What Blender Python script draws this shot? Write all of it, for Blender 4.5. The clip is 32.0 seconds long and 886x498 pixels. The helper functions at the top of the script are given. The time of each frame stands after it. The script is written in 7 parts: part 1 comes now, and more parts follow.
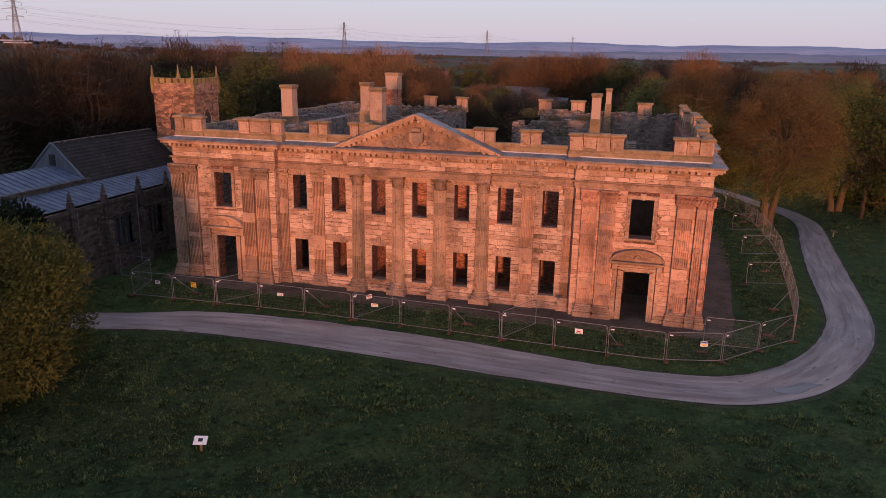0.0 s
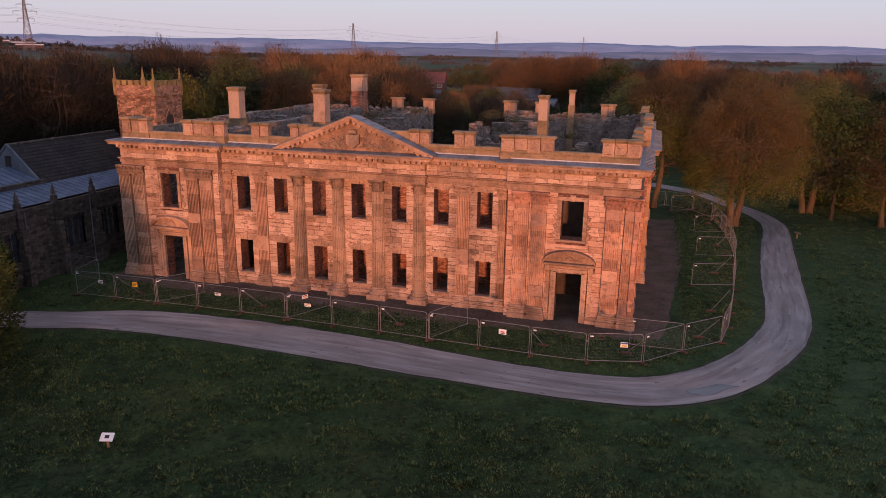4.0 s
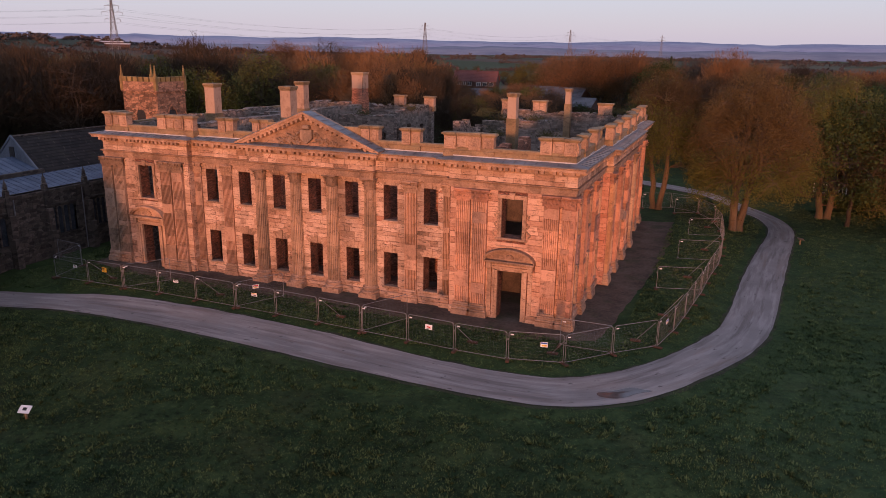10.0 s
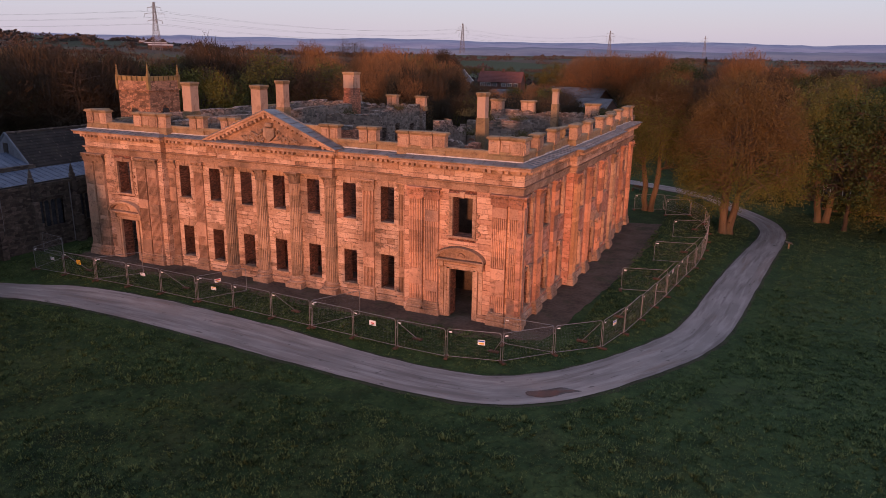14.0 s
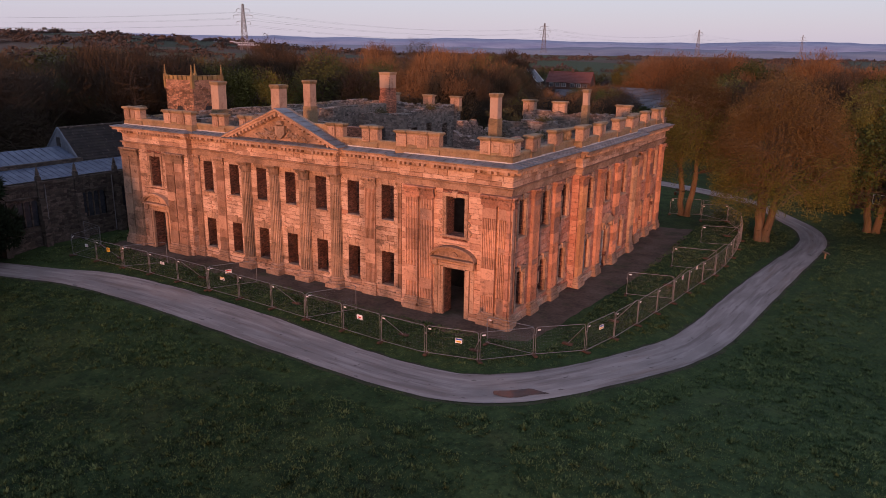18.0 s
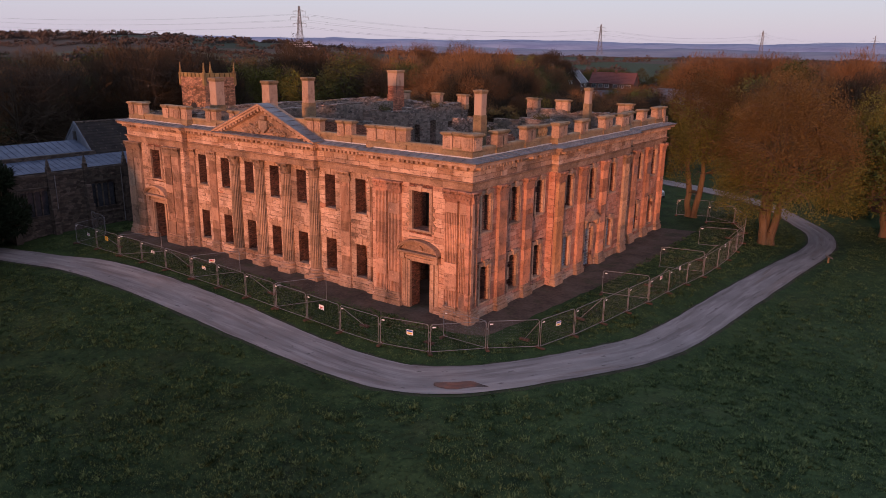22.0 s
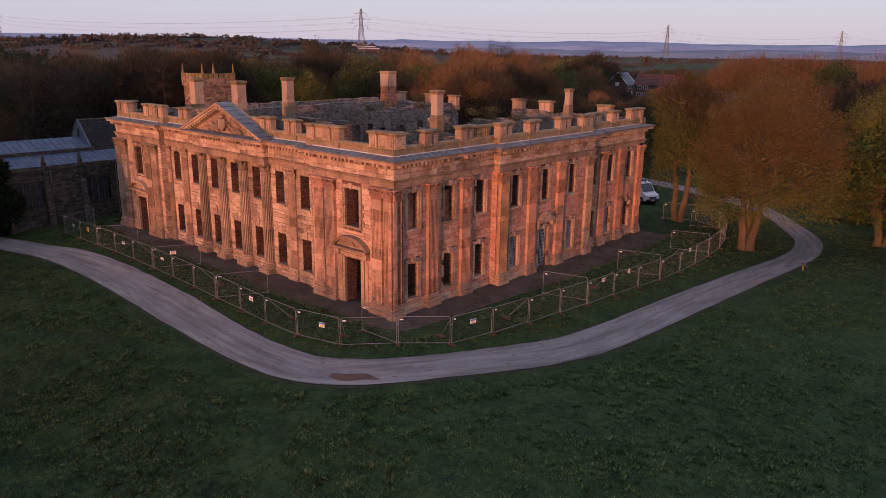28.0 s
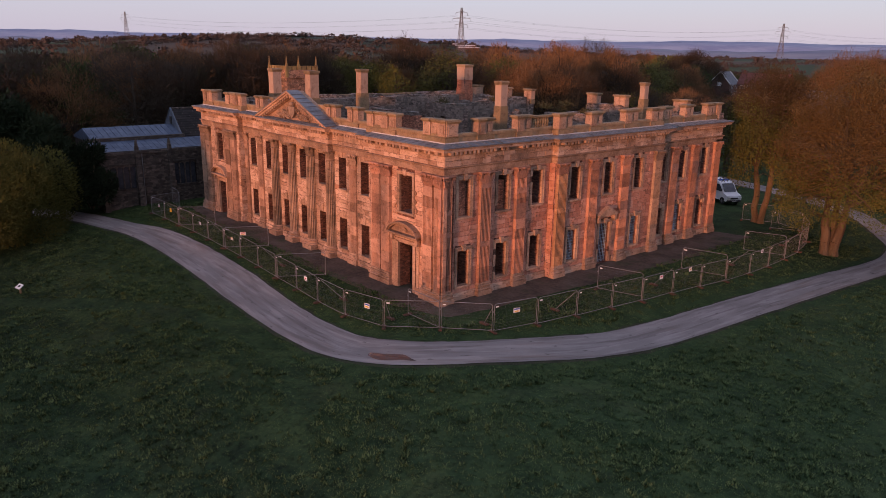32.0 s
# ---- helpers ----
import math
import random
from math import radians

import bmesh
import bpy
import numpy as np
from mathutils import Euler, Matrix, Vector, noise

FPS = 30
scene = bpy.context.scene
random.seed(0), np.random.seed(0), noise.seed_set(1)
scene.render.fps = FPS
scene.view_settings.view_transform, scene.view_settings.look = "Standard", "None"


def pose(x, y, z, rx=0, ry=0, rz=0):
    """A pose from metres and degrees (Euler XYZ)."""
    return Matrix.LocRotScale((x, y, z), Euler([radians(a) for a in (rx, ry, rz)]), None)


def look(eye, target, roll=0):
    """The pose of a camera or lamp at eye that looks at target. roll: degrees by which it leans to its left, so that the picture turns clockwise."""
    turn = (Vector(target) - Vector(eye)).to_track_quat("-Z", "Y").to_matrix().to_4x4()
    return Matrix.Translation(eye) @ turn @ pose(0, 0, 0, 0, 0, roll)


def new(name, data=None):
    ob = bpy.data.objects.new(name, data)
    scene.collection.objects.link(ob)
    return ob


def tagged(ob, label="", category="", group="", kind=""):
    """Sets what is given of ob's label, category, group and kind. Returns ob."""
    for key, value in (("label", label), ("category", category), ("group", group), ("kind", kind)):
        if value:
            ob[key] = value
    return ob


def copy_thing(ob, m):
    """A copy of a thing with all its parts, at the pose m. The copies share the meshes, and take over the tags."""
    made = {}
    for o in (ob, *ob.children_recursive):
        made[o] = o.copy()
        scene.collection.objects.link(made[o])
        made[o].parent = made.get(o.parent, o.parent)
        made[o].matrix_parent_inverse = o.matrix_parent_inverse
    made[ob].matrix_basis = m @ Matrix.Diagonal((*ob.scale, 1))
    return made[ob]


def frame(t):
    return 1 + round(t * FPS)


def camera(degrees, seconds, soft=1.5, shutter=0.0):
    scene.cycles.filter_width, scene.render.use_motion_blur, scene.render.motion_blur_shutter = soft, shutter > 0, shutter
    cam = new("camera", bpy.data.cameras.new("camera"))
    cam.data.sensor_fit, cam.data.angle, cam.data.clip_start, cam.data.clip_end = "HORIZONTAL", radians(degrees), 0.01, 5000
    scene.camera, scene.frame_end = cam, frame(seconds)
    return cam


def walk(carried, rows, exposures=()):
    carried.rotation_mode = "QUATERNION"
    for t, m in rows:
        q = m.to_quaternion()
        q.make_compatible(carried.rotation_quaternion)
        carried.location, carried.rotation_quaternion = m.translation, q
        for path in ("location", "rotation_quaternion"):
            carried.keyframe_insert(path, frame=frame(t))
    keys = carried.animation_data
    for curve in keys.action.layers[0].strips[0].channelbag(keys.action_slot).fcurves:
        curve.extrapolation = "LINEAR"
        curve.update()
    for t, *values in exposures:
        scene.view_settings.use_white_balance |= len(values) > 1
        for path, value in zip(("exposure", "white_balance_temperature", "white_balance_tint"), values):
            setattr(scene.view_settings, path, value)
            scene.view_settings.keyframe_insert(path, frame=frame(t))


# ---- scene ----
cam = camera(63.4, 32.0, soft=0.8)
PATH = [
    (0, (-5.847, -50.346, 18.365), (-6.364, -48.413, 17.819), 1.0),
    (1, (-4.602, -50.134, 18.523), (-5.122, -48.201, 17.978), 0.8),
    (2, (-3.196, -49.859, 18.629), (-3.719, -47.927, 18.084), 0.7),
    (3, (-1.791, -49.504, 18.631), (-2.315, -47.573, 18.088), 0.7),
    (3.5, (-1.072, -49.358, 18.615), (-1.606, -47.428, 18.071), 0.8),
    (5.5, (1.863, -48.665, 18.369), (1.244, -46.763, 17.824), 0.8),
    (6, (2.568, -48.47, 18.326), (1.925, -46.575, 17.781), 0.8),
    (7, (4.054, -48.009, 18.278), (3.359, -46.134, 17.73), 0.8),
    (8, (5.568, -47.595, 18.29), (4.848, -45.73, 17.741), 0.9),
    (9, (7.064, -47.152, 18.402), (6.334, -45.29, 17.852), 0.9),
    (10, (8.559, -46.686, 18.587), (7.813, -44.831, 18.037), 0.9),
    (11, (10.024, -46.183, 18.728), (9.251, -44.338, 18.177), 0.8),
    (12, (11.481, -45.759, 18.783), (10.688, -43.924, 18.233), 0.9),
    (13, (12.911, -45.2, 18.684), (12.096, -43.374, 18.133), 0.9),
    (13.5, (13.621, -44.904, 18.6), (12.792, -43.083, 18.05), 0.9),
    (15.5, (16.477, -43.764, 18.529), (15.547, -41.995, 17.978), 0.9),
    (16, (17.181, -43.525, 18.583), (16.223, -41.771, 18.031), 0.9),
    (17, (18.609, -42.956, 18.711), (17.602, -41.229, 18.158), 0.9),
    (18, (19.983, -42.285, 18.735), (18.935, -40.583, 18.182), 0.9),
    (19, (21.365, -41.558, 18.698), (20.276, -39.882, 18.147), 0.9),
    (20, (22.787, -40.8, 18.571), (21.659, -39.149, 18.021), 0.8),
    (21, (24.202, -40.092, 18.523), (23.047, -38.46, 17.973), 0.9),
    (22, (25.59, -39.213, 18.432), (24.411, -37.599, 17.881), 0.9),
    (23, (26.943, -38.344, 18.42), (25.741, -36.747, 17.868), 0.9),
    (24, (28.297, -37.498, 18.395), (27.075, -35.914, 17.845), 0.9),
    (25, (29.716, -36.606, 18.464), (28.477, -35.037, 17.914), 0.9),
    (25.5, (30.388, -36.108, 18.464), (29.142, -34.545, 17.913), 0.9),
    (27.5, (33.026, -34.21, 18.46), (31.724, -32.692, 17.911), 0.9),
    (28, (33.734, -33.785, 18.48), (32.409, -32.287, 17.931), 0.8),
    (29, (35.109, -32.778, 18.474), (33.74, -31.32, 17.923), 0.8),
    (29.5, (35.773, -32.241, 18.426), (34.373, -30.814, 17.875), 0.8),
    (30, (36.254, -31.875, 18.371), (34.827, -30.476, 17.819), 0.8),
    (30.5, (36.346, -31.783, 18.253), (34.893, -30.409, 17.7), 1.0),
    (31, (36.324, -31.768, 18.018), (34.848, -30.42, 17.465), 0.9),
    (31.5, (36.414, -31.802, 17.864), (34.912, -30.482, 17.316), 0.5),
    (32, (36.323, -31.84, 17.775), (34.808, -30.537, 17.221), 1.0),
]
walk(cam, [(t, look(eye, target, roll)) for t, eye, target, roll in PATH])

# ---- light ----
SUN_AZ, SUN_EL = radians(164), radians(2.0)
world = bpy.data.worlds.new("world")
scene.world = world
world.use_nodes = True
wn = world.node_tree.nodes
sky = wn.new("ShaderNodeTexSky")
sky.sky_type, sky.sun_disc = "NISHITA", False
sky.sun_elevation, sky.sun_rotation = SUN_EL, SUN_AZ
sky.air_density, sky.dust_density, sky.ozone_density = 1.0, 0.8, 3.2
haze = wn.new("ShaderNodeMix")
haze.data_type = "RGBA"
haze.inputs[0].default_value = 0.72
haze.inputs[7].default_value = (1.17, 1.11, 1.45, 1)
world.node_tree.links.new(sky.outputs[0], haze.inputs[6])
world.node_tree.links.new(haze.outputs[2], wn["Background"].inputs[0])
wn["Background"].inputs[1].default_value = 0.3
sun = new("sun", bpy.data.lights.new("sun", "SUN"))
sun.data.energy, sun.data.angle, sun.data.color = 2.1, radians(2.6), (1.0, 0.395, 0.205)
sun_dir = Vector((math.sin(SUN_AZ) * math.cos(SUN_EL), math.cos(SUN_AZ) * math.cos(SUN_EL), math.sin(SUN_EL)))
sun.matrix_world = look(sun_dir * 300, (0, 0, 0))
scene.view_settings.exposure = 1.0

# ---- mesh helpers ----
R = random.Random(7)


class MB:
    """Collects vertices and faces of one mesh."""

    def __init__(self):
        self.v, self.f = [], []

    def add(self, verts, faces):
        n = len(self.v)
        self.v.extend(verts)
        self.f.extend([tuple(i + n for i in q) for q in faces])
        return self

    def box(self, x0, x1, y0, y1, z0, z1, b=0.0):
        if b <= 0:
            vs = [(x, y, z) for z in (z0, z1) for y in (y0, y1) for x in (x0, x1)]
            return self.add(vs, [(0, 2, 3, 1), (4, 5, 7, 6), (0, 1, 5, 4), (2, 6, 7, 3), (0, 4, 6, 2), (1, 3, 7, 5)])
        vs = []
        for z, i in ((z0, b), (z0 + b, 0), (z1 - b, 0), (z1, b)):
            for x, y in ((x0 + i, y0 + i), (x1 - i, y0 + i), (x1 - i, y1 - i), (x0 + i, y1 - i)):
                vs.append((x, y, z))
        fs = [(3, 2, 1, 0), (12, 13, 14, 15)]
        for k in range(3):
            for i in range(4):
                j = (i + 1) % 4
                fs.append((4 * k + i, 4 * k + j, 4 * k + 4 + j, 4 * k + 4 + i))
        return self.add(vs, fs)

    def at(self, m, other):
        return self.add([tuple(m @ Vector(p)) for p in other.v], other.f)

    def lathe(self, prof, n=12, x=0, y=0, a0=0.0, a1=2 * math.pi):
        full = abs(a1 - a0) > 6.28
        cols = n if full else n + 1
        vs = [(x + r * math.cos(a0 + (a1 - a0) * i / n), y + r * math.sin(a0 + (a1 - a0) * i / n), z) for r, z in prof for i in range(cols)]
        fs = []
        for k in range(len(prof) - 1):
            for i in range(n):
                j = (i + 1) % cols
                fs.append((k * cols + i, k * cols + j, (k + 1) * cols + j, (k + 1) * cols + i))
        if full:
            fs += [tuple(range(n))[::-1], tuple((len(prof) - 1) * n + i for i in range(n))]
        return self.add(vs, fs)

    def tube(self, p, q, r0, r1=None, n=6):
        p, q = Vector(p), Vector(q)
        r1 = r0 if r1 is None else r1
        d = (q - p).normalized()
        a = d.orthogonal().normalized()
        b = d.cross(a)
        vs = [tuple(c + r * (math.cos(6.2832 * i / n) * a + math.sin(6.2832 * i / n) * b)) for c, r in ((p, r0), (q, r1)) for i in range(n)]
        fs = [(i, (i + 1) % n, n + (i + 1) % n, n + i) for i in range(n)] + [tuple(range(n))[::-1], tuple(range(n, 2 * n))]
        return self.add(vs, fs)

    def prism(self, poly, y0, y1):
        """A polygon of (x, z), counter-clockwise seen from -y, drawn out from y0 (front) to y1."""
        n = len(poly)
        vs = [(x, y0, z) for x, z in poly] + [(x, y1, z) for x, z in poly]
        return self.add(vs, [tuple(range(n)), tuple(range(2 * n - 1, n - 1, -1))] + [(i, n + i, n + (i + 1) % n, (i + 1) % n) for i in range(n)])

    def slab(self, poly, z0, z1):
        """A polygon of (x, y), counter-clockwise from above, from z0 up to z1."""
        n = len(poly)
        vs = [(x, y, z0) for x, y in poly] + [(x, y, z1) for x, y in poly]
        return self.add(vs, [tuple(range(n - 1, -1, -1)), tuple(range(n, 2 * n))] + [(i, (i + 1) % n, n + (i + 1) % n, n + i) for i in range(n)])

    def weld(self):
        """Joins vertices that lie on one another."""
        key, seen = {}, []
        remap = []
        for p in self.v:
            k = (round(p[0], 4), round(p[1], 4), round(p[2], 4))
            if k not in key:
                key[k] = len(seen)
                seen.append(p)
            remap.append(key[k])
        self.v, self.f = seen, [tuple(remap[i] for i in q) for q in self.f]
        return self

    def mesh(self, name, mat, smooth=False):
        me = bpy.data.meshes.new(name)
        me.from_pydata(self.v, [], self.f)
        me.materials.append(mat)
        if smooth:
            me.polygons.foreach_set("use_smooth", [True] * len(me.polygons))
        me.update()
        return me


def part(name, mb, mat, parent=None, label="", smooth=False, kind="", m=None):
    me = mb if isinstance(mb, bpy.types.Mesh) else mb.mesh(name, mat, smooth)
    ob = new(name, me)
    if parent is not None:
        ob.parent = parent
    if m is not None:
        ob.matrix_local = m
    return tagged(ob, label, kind=kind)


def thing(name, label, category, m=None, group="", kind=""):
    ob = new(name)
    if m is not None:
        ob.matrix_world = m
    return tagged(ob, label, category, group, kind)


def sweep(poly, prof, closed_ends=True):
    """A profile of (distance outwards, height) drawn along a line of (x, y); outwards is to the right of the way."""
    mb, n = MB(), len(prof)
    pts = [Vector(p) for p in poly]
    for i, p in enumerate(pts):
        d0 = (p - pts[i - 1]).normalized() if i else (pts[1] - p).normalized()
        d1 = (pts[i + 1] - p).normalized() if i + 1 < len(pts) else d0
        n0, n1 = Vector((d0.y, -d0.x)), Vector((d1.y, -d1.x))
        mit = (n0 + n1) / max(0.3, 1 + n0.dot(n1))
        mb.v.extend([(p.x + mit.x * d, p.y + mit.y * d, z) for d, z in prof])
    for i in range(len(pts) - 1):
        for k in range(n - 1):
            mb.f.append((i * n + k, (i + 1) * n + k, (i + 1) * n + k + 1, i * n + k + 1))
    if closed_ends:
        mb.f += [tuple(range(n)), tuple((len(pts) - 1) * n + k for k in range(n - 1, -1, -1))]
    return mb


# ---- materials ----
def material(name, tones, rough=0.85, scale=0.6, fine=6.0, bump=0.3, random=0.25, island=0.0, metal=0.0, stain=None, stain_scale=0.15, streak=1.0, spec=0.3, erode=None, cells=None, flecks=None):
    """Tones blended by coarse and fine noise, shifted piece by piece, with stains that have their own shape, and relief."""
    mat = bpy.data.materials.new(name)
    mat.use_nodes = True
    nt = mat.node_tree
    N, L = nt.nodes, nt.links
    bsdf = N["Principled BSDF"]
    geo = N.new("ShaderNodeNewGeometry")
    maps = N.new("ShaderNodeMapping")
    maps.inputs["Scale"].default_value = (1, 1, streak)
    L.new(geo.outputs["Position"], maps.inputs[0])
    n1 = N.new("ShaderNodeTexNoise")
    n1.inputs["Scale"].default_value, n1.inputs["Detail"].default_value = scale, 5
    n2 = N.new("ShaderNodeTexNoise")
    n2.inputs["Scale"].default_value, n2.inputs["Detail"].default_value = fine, 4
    L.new(maps.outputs[0], n1.inputs["Vector"])
    L.new(geo.outputs["Position"], n2.inputs["Vector"])
    add = N.new("ShaderNodeMath")
    add.operation = "MULTIPLY_ADD"
    add.inputs[1].default_value = 0.45
    L.new(n2.outputs[0], add.inputs[0])
    last = n1.outputs[0]
    for amount, out in ((random, "object"), (island, "island")):
        if amount:
            src = N.new("ShaderNodeObjectInfo").outputs["Random"] if out == "object" else geo.outputs["Random Per Island"]
            ma = N.new("ShaderNodeMath")
            ma.operation = "MULTIPLY_ADD"
            ma.inputs[1].default_value = amount
            L.new(src, ma.inputs[0])
            L.new(last, ma.inputs[2])
            last = ma.outputs[0]
    L.new(last, add.inputs[2])
    ramp = N.new("ShaderNodeValToRGB")
    els = ramp.color_ramp.elements
    lo, hi = 0.5 + 0.12 * random, 0.95 + 0.85 * (random + island)
    for i, c in enumerate(tones):
        e = els[i] if i < 2 else els.new(0.5)
        e.position = min(1.0, (lo + (hi - lo) * i / max(1, len(tones) - 1)) / 1.6)
        e.color = (*c, 1)
    half = N.new("ShaderNodeMath")
    half.operation = "DIVIDE"
    half.inputs[1].default_value = 1.6
    L.new(add.outputs[0], half.inputs[0])
    L.new(half.outputs[0], ramp.inputs[0])
    col = ramp.outputs[0]
    if stain:
        n3 = N.new("ShaderNodeTexNoise")
        n3.inputs["Scale"].default_value, n3.inputs["Detail"].default_value = stain_scale, 6
        n3.inputs["Roughness"].default_value = 0.65
        L.new(maps.outputs[0], n3.inputs["Vector"])
        r3 = N.new("ShaderNodeMapRange")
        r3.inputs[1].default_value, r3.inputs[2].default_value, r3.inputs[4].default_value = 0.52, 0.72, stain[1]
        L.new(n3.outputs[0], r3.inputs[0])
        mix = N.new("ShaderNodeMix")
        mix.data_type = "RGBA"
        L.new(r3.outputs[0], mix.inputs[0])
        L.new(col, mix.inputs[6])
        mix.inputs[7].default_value = (*stain[0], 1)
        col = mix.outputs[2]
    height = add.outputs[0]

    def darken(fac, colour):
        mix = N.new("ShaderNodeMix")
        mix.data_type = "RGBA"
        L.new(fac, mix.inputs[0])
        L.new(col, mix.inputs[6])
        mix.inputs[7].default_value = (*colour, 1)
        return mix.outputs[2]

    def lower(fac, amount):
        sub = N.new("ShaderNodeMath")
        sub.operation = "MULTIPLY_ADD"
        sub.inputs[1].default_value = -amount
        L.new(fac, sub.inputs[0])
        L.new(height, sub.inputs[2])
        return sub.outputs[0]

    if erode:
        mp = N.new("ShaderNodeMapping")
        mp.inputs["Scale"].default_value = (1, 1, erode[2])
        L.new(geo.outputs["Position"], mp.inputs[0])
        n4 = N.new("ShaderNodeTexNoise")
        n4.inputs["Scale"].default_value, n4.inputs["Detail"].default_value, n4.inputs["Roughness"].default_value = erode[1], 9, 0.72
        L.new(mp.outputs[0], n4.inputs["Vector"])
        r4_ = N.new("ShaderNodeMapRange")
        r4_.inputs[1].default_value, r4_.inputs[2].default_value, r4_.inputs[4].default_value = 0.53, 0.64, erode[3]
        L.new(n4.outputs[0], r4_.inputs[0])
        col = darken(r4_.outputs[0], erode[0])
        height = lower(r4_.outputs[0], 0.6)
    if flecks:
        n5 = N.new("ShaderNodeTexNoise")
        n5.inputs["Scale"].default_value, n5.inputs["Detail"].default_value, n5.inputs["Roughness"].default_value = flecks[1], 8, 0.78
        L.new(geo.outputs["Position"], n5.inputs["Vector"])
        for lo_, hi_, colour in ((0.56, 0.66, flecks[0]), (0.42, 0.33, flecks[3])):
            r5_ = N.new("ShaderNodeMapRange")
            r5_.inputs[1].default_value, r5_.inputs[2].default_value, r5_.inputs[4].default_value = lo_, hi_, flecks[2]
            L.new(n5.outputs[0], r5_.inputs[0])
            col = darken(r5_.outputs[0], colour)
            if lo_ > 0.5:
                height = lower(r5_.outputs[0], 0.5)
    if cells:
        mp = N.new("ShaderNodeMapping")
        mp.inputs["Scale"].default_value = (1, 1, cells[2])
        L.new(geo.outputs["Position"], mp.inputs[0])
        ids, edge = N.new("ShaderNodeTexVoronoi"), N.new("ShaderNodeTexVoronoi")
        edge.feature = "DISTANCE_TO_EDGE"
        for v in (ids, edge):
            v.inputs["Scale"].default_value = cells[1]
            L.new(mp.outputs[0], v.inputs["Vector"])
        sep = N.new("ShaderNodeSeparateColor")
        L.new(ids.outputs["Color"], sep.inputs[0])
        hs = N.new("ShaderNodeHueSaturation")
        val = N.new("ShaderNodeMapRange")
        val.inputs[3].default_value, val.inputs[4].default_value = 0.45, 1.5
        L.new(sep.outputs[0], val.inputs[0])
        L.new(val.outputs[0], hs.inputs["Value"])
        L.new(col, hs.inputs["Color"])
        col = hs.outputs[0]
        er = N.new("ShaderNodeMapRange")
        er.inputs[1].default_value, er.inputs[2].default_value, er.inputs[3].default_value, er.inputs[4].default_value = 0.0, 0.07, 0.85, 0.0
        L.new(edge.outputs[0], er.inputs[0])
        col = darken(er.outputs[0], cells[0])
        height = lower(er.outputs[0], 0.8)
    L.new(col, bsdf.inputs["Base Color"])
    bsdf.inputs["Roughness"].default_value, bsdf.inputs["Metallic"].default_value = rough, metal
    bsdf.inputs["Specular IOR Level"].default_value = spec
    if bump:
        bp = N.new("ShaderNodeBump")
        bp.inputs["Strength"].default_value, bp.inputs["Distance"].default_value = bump, 0.05
        L.new(height, bp.inputs["Height"])
        L.new(bp.outputs[0], bsdf.inputs["Normal"])
    return mat


SOOT = (0.07, 0.06, 0.05)
M_ASHLAR = material("sandstone_ashlar", [(0.1016, 0.0702, 0.0503), (0.3151, 0.183, 0.1204), (0.4981, 0.3032, 0.2057), (0.4066, 0.1968, 0.1259), (0.6302, 0.4309, 0.3228)], scale=0.5, fine=7, bump=0.5, random=0.0, island=0.55, stain=(SOOT, 0.75), stain_scale=0.2, streak=0.4, erode=((0.085, 0.053, 0.037), 2.2, 3.2, 0.85), flecks=((0.09, 0.05, 0.035), 4.5, 0.6, (0.6, 0.4, 0.29)))
M_STONE = material("sandstone_carved", [(0.1605, 0.0986, 0.0661), (0.4066, 0.2464, 0.163), (0.5457, 0.3472, 0.2394)], scale=0.7, fine=8, bump=0.6, random=0.25, stain=(SOOT, 0.6), stain_scale=0.3, streak=0.4, erode=((0.11, 0.068, 0.048), 2.6, 1.6, 0.65), flecks=((0.09, 0.05, 0.035), 4.5, 0.6, (0.6, 0.4, 0.29)))
M_PIECE = material("sandstone_block", [(0.18, 0.1, 0.072), (0.43, 0.235, 0.158), (0.57, 0.325, 0.222), (0.49, 0.22, 0.142), (0.65, 0.42, 0.305)], scale=0.5, fine=7, bump=0.5, random=0.55, stain=(SOOT, 0.45), streak=0.4, erode=((0.14, 0.075, 0.052), 2.2, 3.2, 0.65), flecks=((0.09, 0.05, 0.035), 4.5, 0.6, (0.6, 0.4, 0.29)))
M_SIDE = material("sandstone_red", [(0.105, 0.06, 0.048), (0.35, 0.145, 0.095), (0.5, 0.215, 0.142), (0.24, 0.155, 0.125), (0.56, 0.30, 0.215)], scale=0.6, fine=7, bump=0.6, random=0.0, island=0.55, stain=((0.12, 0.10, 0.09), 0.8), stain_scale=0.5, streak=0.5, erode=((0.11, 0.068, 0.048), 2.6, 1.6, 0.8), flecks=((0.10, 0.045, 0.035), 4.5, 0.6, (0.62, 0.36, 0.26)))
M_COLUMN = material("sooty_column_stone", [(0.1819, 0.1288, 0.0912), (0.3424, 0.2296, 0.1596), (0.4708, 0.3136, 0.2223)], scale=0.8, fine=8, bump=0.8, random=0.4, stain=(SOOT, 0.7), stain_scale=0.35, streak=0.3, erode=((0.10, 0.065, 0.047), 2.6, 1.2, 0.7), flecks=((0.06, 0.045, 0.035), 4.5, 0.6, (0.5, 0.34, 0.25)))
M_CAP = material("blackened_carving", [(0.12, 0.085, 0.06), (0.25, 0.16, 0.11), (0.36, 0.23, 0.16)], scale=1.2, fine=9, bump=1.0, random=0.3, stain=(SOOT, 0.7), stain_scale=0.6, erode=((0.07, 0.05, 0.038), 4.0, 1.0, 0.7))
